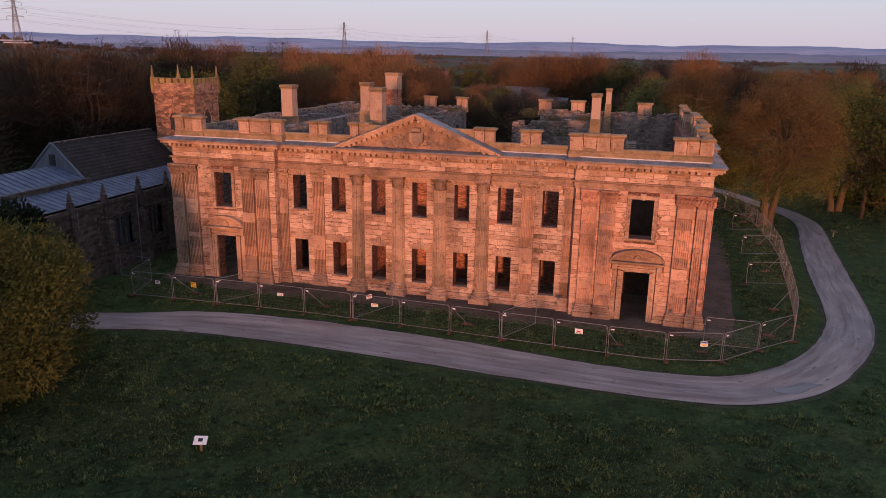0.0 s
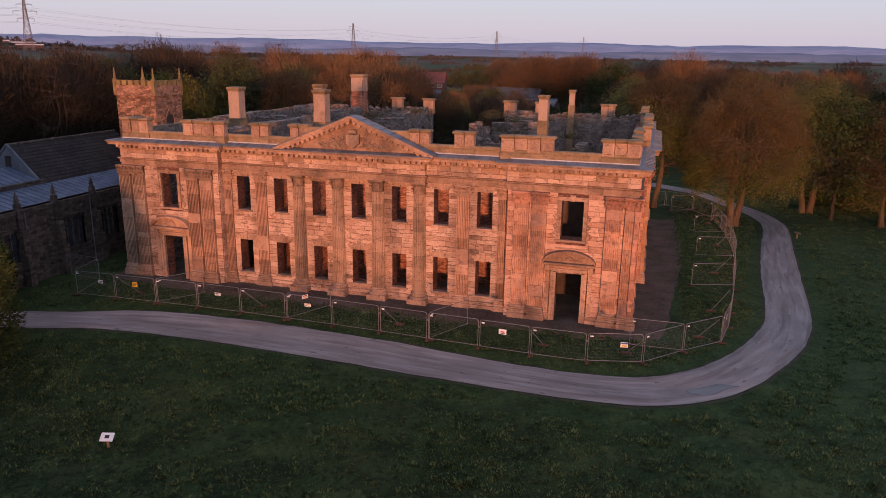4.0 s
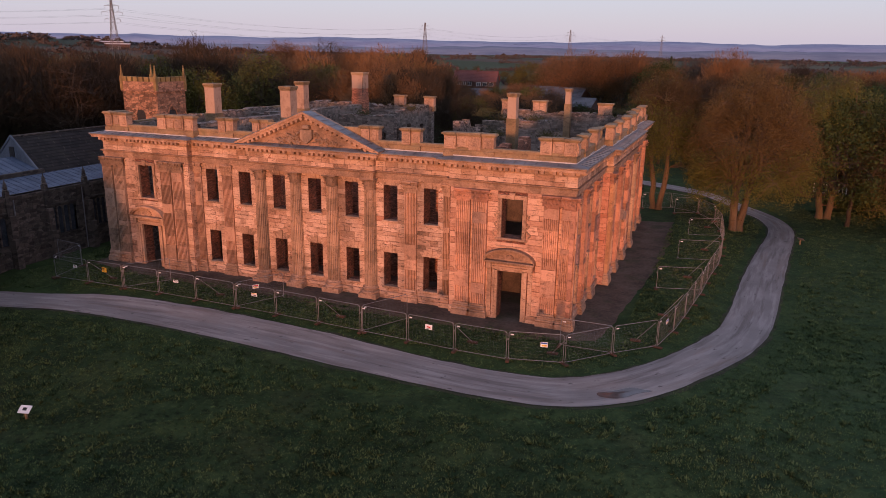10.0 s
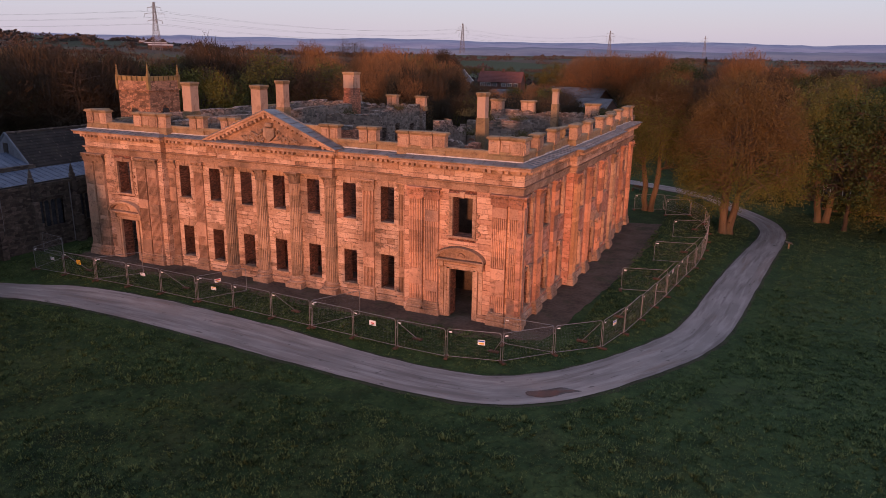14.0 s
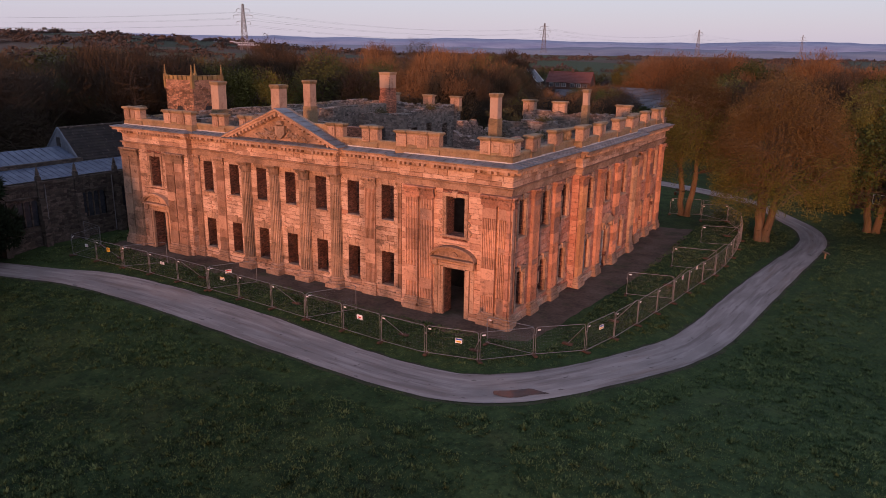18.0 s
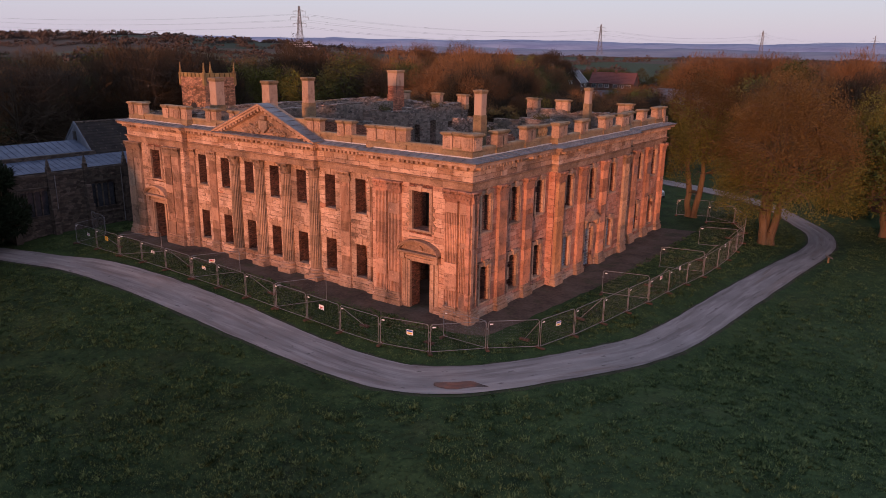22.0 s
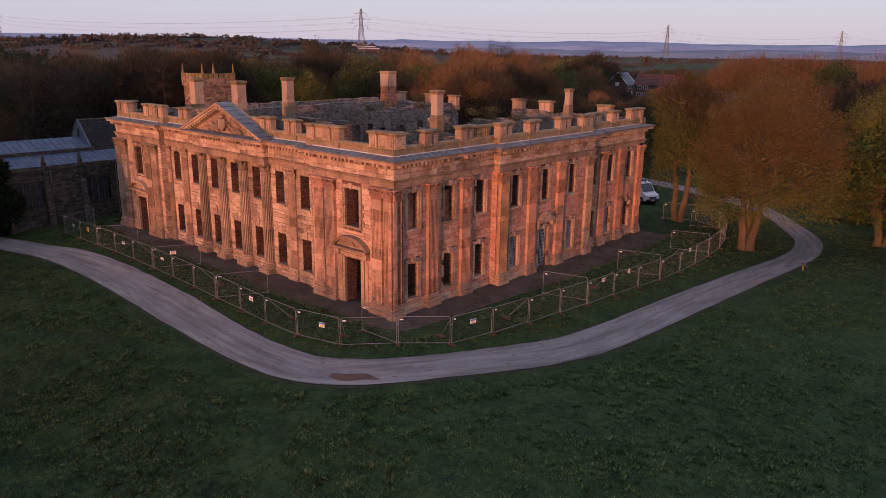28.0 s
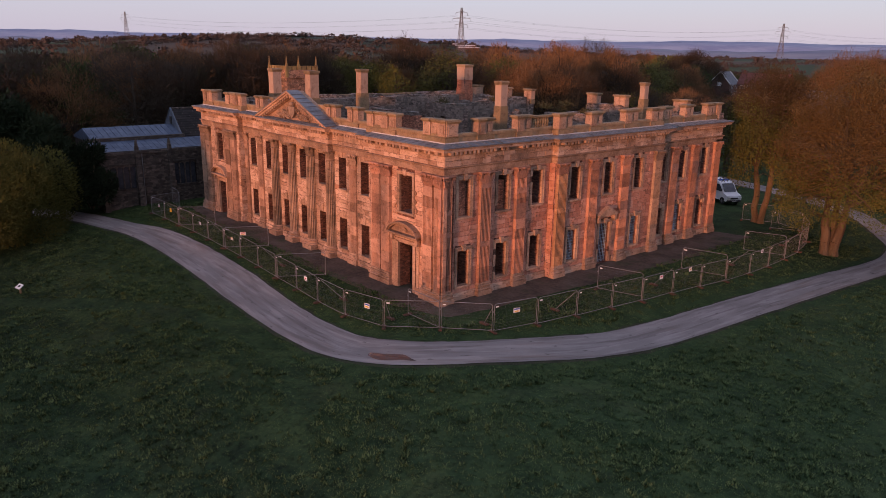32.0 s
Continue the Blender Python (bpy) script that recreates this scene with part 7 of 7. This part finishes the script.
def pylon(x, y, z0, h, a, group="pylons"):
    p = thing("electricity_pylon", "steel lattice electricity pylon on the far fields", "pylon", pose(x, y, z0, 0, 0, math.degrees(math.atan2(y + 45, x - 12)) + a), group=group)
    mb = MB()
    wid = lambda z: 2.9 * (1 - z / h) ** 1.2 + 0.7
    lev = [0, 0.16, 0.3, 0.42, 0.52, 0.61, 0.69, 0.76, 0.83, 0.9, 0.96, 1.0]
    for i in range(len(lev) - 1):
        za, zb = lev[i] * h, lev[i + 1] * h
        ca = [(sx * wid(za), sy * wid(za), za) for sx, sy in ((-1, -1), (1, -1), (1, 1), (-1, 1))]
        cb = [(sx * wid(zb), sy * wid(zb), zb) for sx, sy in ((-1, -1), (1, -1), (1, 1), (-1, 1))]
        for k in range(4):
            mb.tube(ca[k], cb[k], 0.2, 0.18, 4)
            mb.tube(ca[k], cb[(k + 1) % 4], 0.14, 0.14, 3)
            mb.tube(ca[(k + 1) % 4], cb[k], 0.14, 0.14, 3)
            mb.tube(cb[k], cb[(k + 1) % 4], 0.13, 0.13, 3)
    part("tower_frame", mb, M_PYLON, p)
    for z, w in ((0.62, 6.5), (0.76, 9.0), (0.89, 6.0)):
        arm = MB()
        for s in (-1, 1):
            arm.tube((0, 0.5, z * h), (s * w, 0, z * h), 0.22, 0.12, 4)
            arm.tube((0, -0.5, z * h + 1.6), (s * w, 0, z * h), 0.18, 0.12, 4)
            arm.tube((s * w, 0, z * h), (s * w, 0, z * h - 2.6), 0.16, 0.16, 4)
        part("cross_arm", arm, M_PYLON, p)
    return p, [p.matrix_world @ Vector((s * w, 0, z * h - 2.6)) for z, w in ((0.62, 6.5), (0.76, 9.0), (0.89, 6.0)) for s in (-1, 1)]


pyl = [pylon(-1300, 390, 30, 42, 60), pylon(-515.7, 461.7, 16, 42, 75), pylon(-430, 960, 17, 42, 105), pylon(-290, 1300, 17, 43, 80), pylon(-190, 1900, 16, 50, 85)]
cab = MB()
for (p, ends), (q, ends2) in zip(pyl, pyl[1:]):
    for a, b in zip(ends, ends2):
        prev = a
        for i in range(1, 13):
            t = i / 12
            c = a.lerp(b, t) - Vector((0, 0, 9 * 4 * t * (1 - t)))
            cab.tube(prev, c, 0.045, 0.045, 3)
            prev = c
tagged(new("power_lines", cab.mesh("power_lines", M_DARK)), "thin sagging power lines strung between the pylons", "cable", kind="stuff")


# ---- village, cottage and sheds ----
M_TILE = material("red_clay_tile", [(0.07, 0.028, 0.027), (0.11, 0.042, 0.04), (0.14, 0.06, 0.055)], scale=0.5, fine=3, bump=0.4, random=0.2, island=0.4)
M_HOUSE = material("house_brick", [(0.06, 0.031, 0.0247), (0.096, 0.0496, 0.039), (0.12, 0.0713, 0.0585)], scale=0.6, fine=6, bump=0.3, random=0.2)
M_SHEET = material("grey_sheet_roof", [(0.06, 0.066, 0.08), (0.095, 0.10, 0.115), (0.13, 0.135, 0.15)], rough=0.6, scale=0.4, fine=2, bump=0.1, random=0.1)
M_PALESHEET = material("pale_sheet_roof", [(0.32, 0.33, 0.35), (0.42, 0.43, 0.45)], rough=0.5, scale=0.4, fine=2, bump=0.1, random=0.1)
M_PAINT = material("white_paint", [(0.6, 0.6, 0.6), (0.72, 0.72, 0.71)], rough=0.5, scale=2, fine=9, bump=0.05, random=0.05)


def house(name, label, x, y, z, ang, L_, w, h, rh, wall_mat, roof_mat, wins, chim=1, group="village houses"):
    ho = thing(name, label, "house", pose(x, y, z, 0, 0, ang), group)
    part("wall", MB().prism([(-w / 2, -0.5), (w / 2, -0.5), (w / 2, h), (0, h + rh), (-w / 2, h)], -L_ / 2, L_ / 2), wall_mat, ho, m=pose(0, 0, 0, 0, 0, 90))
    sl = math.hypot(w / 2 + 0.4, rh * (w / 2 + 0.4) / (w / 2))
    for s in (-1, 1):
        k = (w / 2 + 0.4) / (w / 2)
        ro = MB()
        rows = 8
        for i in range(rows):
            t0, t1 = i / rows, (i + 1) / rows
            ya, za, yb, zb = s * (w / 2 + 0.4) * (1 - t0), h + rh - rh * k * (1 - t0), s * (w / 2 + 0.4) * (1 - t1), h + rh - rh * k * (1 - t1)
            ro.add([(-L_ / 2 - 0.3, ya, za + 0.2), (L_ / 2 + 0.3, ya, za + 0.2), (L_ / 2 + 0.3, yb, zb + 0.12), (-L_ / 2 - 0.3, yb, zb + 0.12), (-L_ / 2 - 0.3, yb, zb + 0.2), (L_ / 2 + 0.3, yb, zb + 0.2)], [(0, 1, 2, 3), (3, 2, 5, 4)])
        part("roof", ro.weld(), roof_mat, ho)
    for u, zc, ww, wh in wins:
        wi = part("window", MB().box(u - ww / 2 - 0.08, u + ww / 2 + 0.08, -w / 2 - 0.06, -w / 2 + 0.05, zc - wh / 2 - 0.08, zc + wh / 2 + 0.08), M_PAINT, ho, "white painted window frame")
        for i in range(2):
            a = u - ww / 2 + ww * i / 2
            part("pane", MB().box(a + 0.04, a + ww / 2 - 0.04, -w / 2 - 0.075, -w / 2 - 0.065, zc - wh / 2, zc + wh / 2), M_GLASS, wi)
    for i in range(chim):
        u = -L_ / 2 + 0.8 if i == 0 else L_ / 2 - 0.8
        part("chimney", MB().box(u - 0.45, u + 0.45, -0.4, 0.4, h + rh - 0.8, h + rh + 1.2, 0.03), wall_mat, ho)
    return ho


row = [(u, zc, 1.6, 1.2) for u in (-6, -2, 2, 6) for zc in (1.5, 4.1)]
for k, (dx, dy) in enumerate(((0, 0), (9.0, -1.2))):
    house("village_house", "red brick house with pinkish red tile roof beyond the wood", -91 + dx, 222 + dy, land(-86, 221), 8, 8.4, 8, 5.2, 3.6, M_HOUSE, M_TILE, [(u, zc, 1.5, 1.2) for u in (-2.4, 0, 2.4) for zc in (1.5, 4.1)], 1)
gab_house = house("village_house", "dark house with white gable boards beyond the wood", -112, 240, 1.8, 100, 11, 8, 5.2, 4.4, M_HOUSE, M_SHEET, row[2:6], 1)
for e in (-5.56, 5.56):
    for k in (-1, 1):
        part("gable_board", MB().tube((e, k * 4.3, 5.1), (e, 0, 9.75), 0.22, 0.22, 4), M_PAINT, gab_house, "white painted gable board")
    part("gable_window", MB().box(min(e, e * 1.01), max(e, e * 1.01), -0.8, 0.8, 4.4, 5.9), M_PAINT, gab_house)
house("village_house", "pale house among the trees", -80, 205, 0, 20, 10, 7, 3.2, 2.6, M_HOUSE, M_SHEET, row[2:6:2], 0)
house("farm_shed", "long grey sheet-roofed shed among the trees", -39, 154, 0, -8, 17, 9, 7.2, 2.4, M_HOUSE, M_SHEET, [], 0, "sheds")
house("farm_shed", "low grey sheet-roofed shed behind the ruin", -30, 128, 0, -6, 14, 8, 6.6, 1.8, M_HOUSE, M_SHEET, [], 0, "sheds")
for k in range(3):
    house("farm_shed", "long pale sheet-roofed shed on the far fields", -640 - 45 * k, 586 + 35 * k, land(-640 - 45 * k, 586 + 35 * k), 40, 26, 9, 2.6, 1.2, M_HOUSE, M_PALESHEET, [], 0, "sheds")
cot = house("cottage", "brick cottage with white windows and door by the drive", 23.0, 65.5, 0, -12, 15, 7, 4.6, 3.2, M_HOUSE, M_TILE, [(-4.5, 3.6, 1.3, 1.0), (-2.2, 1.4, 1.5, 1.1), (3.2, 1.4, 1.5, 1.1), (3.2, 3.7, 1.2, 1.0)], 2, "")
door = part("door", MB().box(0.0, 1.05, -3.57, -3.45, 0, 2.1, 0.01), M_PAINT, cot, "white panelled front door")
for i in range(2):
    part("pane", MB().box(0.14 + 0.42 * i, 0.48 + 0.42 * i, -3.58, -3.572, 0.9, 1.9), M_GLASS, door)

# garden wall along the drive
gw = MB()
for k in range(26):
    x = 20 + k * 1.3
    gw.box(x, x + 1.29, 58.4 - k * 0.22, 58.75 - k * 0.22, -0.3, 1.3 + 0.04 * math.sin(k), 0.02)
tagged(new("garden_wall", gw.mesh("garden_wall", M_HOUSE)), "low red brick garden wall beyond the drive", "wall")

# ---- white van ----
van = thing("van", "white panel van with blue livery parked on the drive", "van", pose(-8.6, 52.8, 0.06, 0, 0, -28))
M_VAN = material("white_van_paint", [(0.66, 0.67, 0.68), (0.74, 0.75, 0.76)], rough=0.3, scale=0.8, fine=6, bump=0.0, random=0.0, spec=0.5)
M_TYRE = material("tyre_rubber", [(0.015, 0.015, 0.015), (0.03, 0.03, 0.03)], rough=0.9, scale=4, fine=20, bump=0.1, random=0.0)
M_LAMP = material("lamp_glass", [(0.5, 0.5, 0.5), (0.6, 0.6, 0.58)], rough=0.15, scale=3, fine=9, bump=0.0, random=0.0, spec=0.6)
prof = [(-2.9, 0.38), (2.7, 0.38), (2.9, 0.55), (2.93, 0.9), (2.8, 1.14), (2.5, 1.26), (1.98, 1.4), (1.5, 1.98), (1.12, 2.38), (0.75, 2.55), (0.2, 2.62), (-2.8, 2.64), (-2.93, 2.5), (-2.95, 1.2)]
n, body = len(prof), MB()
for y, k in ((-0.98, 0.90), (-1.0, 0.96), (-0.9, 1.0), (0.9, 1.0), (1.0, 0.96), (0.98, 0.90)):
    body.v += [(x * (0.98 + 0.02 * k), y * (1.0 if z < 1.4 else 1 - 0.09 * (z - 1.4) / 1.2), 1.3 + (z - 1.3) * (0.94 + 0.06 * (k - 0.9) / 0.1)) for x, z in prof]
for r_ in range(5):
    body.f += [(r_ * n + i, r_ * n + (i + 1) % n, (r_ + 1) * n + (i + 1) % n, (r_ + 1) * n + i) for i in range(n)]
body.f += [tuple(range(n))[::-1], tuple(5 * n + i for i in range(n))]
part("body", body, M_VAN, van)
part("windscreen", MB().add([(1.98, -0.84, 1.44), (1.98, 0.84, 1.44), (1.56, 0.83, 1.97), (1.16, 0.76, 2.36), (1.16, -0.76, 2.36), (1.56, -0.83, 1.97)], [(0, 1, 2, 5), (5, 2, 3, 4)]), M_GLASS, van, m=pose(0.03, 0, 0.03))
part("grille", MB().box(2.86, 2.96, -0.5, 0.5, 0.72, 0.92, 0.02), M_DARK, van)
part("bumper", MB().box(2.55, 3.0, -0.96, 0.96, 0.34, 0.62, 0.06), M_DARK, van)
part("number_plate", MB().box(3.0, 3.012, -0.26, 0.26, 0.44, 0.55), M_WHITE, van)
part("roof_bar", MB().box(0.1, 0.45, -0.7, 0.7, 2.6, 2.76, 0.05), M_BLUE, van, "blue roof bar")
for s in (-1, 1):
    part("side_window", MB().add([(0.3, s * 1.0, 1.48), (1.75, s * 1.0, 1.48), (1.42, s * 0.96, 1.95), (1.05, s * 0.925, 2.26), (0.3, s * 0.925, 2.26)], [(0, 1, 2, 3, 4)[::s]]), M_GLASS, van, m=pose(0, s * 0.012, 0))
    part("livery_stripe", MB().box(-2.7, 0.1, *sorted((s * 0.99, s * 1.015)), 1.12, 1.36, 0.003), M_BLUE, van, "blue livery stripe")
    part("door_seam", MB().box(0.16, 0.19, *sorted((s * 0.99, s * 1.008)), 0.5, 1.45), M_DARK, van)
    part("headlight", MB().box(2.5, 2.9, *sorted((s * 0.6, s * 0.96)), 0.86, 1.1, 0.04), M_LAMP, van)
    part("mirror", MB().box(1.62, 1.76, *sorted((s * 1.02, s * 1.24)), 1.5, 1.86, 0.03), M_DARK, van)
    for x in (-1.75, 1.95):
        part("wheel_arch", MB().lathe([(0.38, -0.02), (0.46, -0.02), (0.46, 0.02), (0.38, 0.02)], 18), M_DARK, van, m=pose(x, s * 0.995, 0.37, 90, 0, 0))
        wh = part("wheel", MB().lathe([(0.2, -0.11), (0.35, -0.11), (0.37, -0.06), (0.37, 0.06), (0.35, 0.11), (0.2, 0.11)], 18), M_TYRE, van, m=pose(x, s * 0.93, 0.37, 90, 0, 0))
        part("rim", MB().lathe([(0.05, -0.125), (0.2, -0.12), (0.21, 0.0), (0.2, 0.12), (0.05, 0.125)], 14), M_IRON, wh)
for x, y, ang in ((-3.4, 57.2, -30),):
    bn = thing("bench", "dark bench on the grass beside the drive", "bench", pose(x, y, 0, 0, 0, ang))
    part("seat", MB().box(-0.8, 0.8, -0.2, 0.2, 0.42, 0.47, 0.01), M_BARK, bn)
    part("backrest", MB().box(-0.8, 0.8, 0.2, 0.24, 0.55, 0.9, 0.01), M_BARK, bn)
    for s in (-0.65, 0.65):
        part("leg", MB().box(s - 0.04, s + 0.04, -0.2, 0.22, 0, 0.42, 0.005), M_BARK, bn)

# ---- the hall: facing stones ----
PW = 0.52
cut_e = [*holes_e] + [(X0 - u - PW, X0 - u + PW, -1, 9.4) for u in (-20.4, -19.12, -14.0, -12.75)] + [(PAV[1] - 1.35, PAV[1] + 1.35, -1, 4.35), (PAV[1] - 1.05, PAV[1] + 1.05, 5.95, 9.2), (PAV[1] - 1.8, PAV[1] + 1.8, 4.2, 4.5)]
cut_w = [*holes_w] + [(X0 + u - PW, X0 + u + PW, -1, 9.4) for u in (-20.4, -19.12, -14.0, -12.75)] + [(PAV[0] - 1.35, PAV[0] + 1.35, -1, 4.35), (PAV[0] - 1.05, PAV[0] + 1.05, 5.95, 9.2)]
cut_m = holes_mid + [(X0 + s * u - 0.47, X0 + s * u + 0.47, -1, 9.4) for u in (11.4, 8.3) for s in (-1, 1)] + [(X0 + BAY * (k - 1.5) - 0.35, X0 + BAY * (k - 1.5) + 0.35, -1, 9.4) for k in range(4)]
facing(-9.75, -0.97, 0.55, 9.4, cut_e, FRONT, ("corner_block_wall", -9.8), M_ASHLAR, single=lambda q: True, course=0.37)
facing(-42.1, -33.15, 0.55, 9.4, cut_w, FRONT, ("corner_block_wall", -42.15), M_ASHLAR, course=0.37)
facing(-33.05, -9.85, 0.55, 9.4, cut_m, MIDDLE, ("front_wall", -33.1), M_ASHLAR, course=0.37)
frame_cut = lambda hs: [(a - 0.2, b + 0.2, c, d + 0.2) for a, b, c, d in hs]
for key, u0, u1, hs, pil in ((("flank_wall", 1.1), 1.12, 11.15, holes_s, (4.05, 7.8)), (("flank_wall", 11.2), 11.25, 25.75, holes_m, (11.85, 15.85, 20.2, 25.1)), (("flank_wall", 25.8), 25.85, 36.85, holes_n, (28.75, 32.3, 36.35))):
    facing(u0, u1, 0.55, 9.4, frame_cut(hs) + [(p - PW, p + PW, -1, 9.4) for p in pil], None, key, M_SIDE, course=0.36, length=0.7)
# stones on the returns of the projecting blocks
for key, m, u0, u1, mat in ((("flank_wall", 11.2), pose(0, 11.2, 0), -0.94, -0.36, M_SIDE), (("corner_block_wall", -42.15), pose(-33.1, 0, 0, 0, 0, 90), 0.16, 0.84, M_ASHLAR)):
    mb = MB()
    for s in stones(u0, u1, -0.3, 9.4, [], rnd, 0.37, 0.9):
        stone_mesh(mb, *s)
    part("return_stonework", mb, mat, hall, "ashlar stones on the side of the projecting block", m=m, kind="stuff")
# plinth courses
for key, u0, u1, skip in ((("corner_block_wall", -9.8), -9.75, -0.97, (PAV[1],)), (("corner_block_wall", -42.15), -42.1, -33.15, (PAV[0],)), (("front_wall", -33.1), -33.05, -9.85, ()), (("flank_wall", 1.1), 1.12, 11.15, ()), (("flank_wall", 11.2), 11.25, 25.75, (18.0,)), (("flank_wall", 25.8), 25.85, 36.85, ())):
    mb, prev = MB(), u0
    for c in (*skip, None):
        end = u1 if c is None else c - 1.3
        for s in stones(prev, end, -0.38, 0.56, [], rnd, 0.31, 1.1):
            stone_mesh(mb, s[0], s[1], s[2], s[3], s[4] + 0.12, 0.05)
        prev = u1 if c is None else c + 1.3
    part("plinth", mb, M_ASHLAR, walls[key], "projecting plinth stones", kind="stuff")
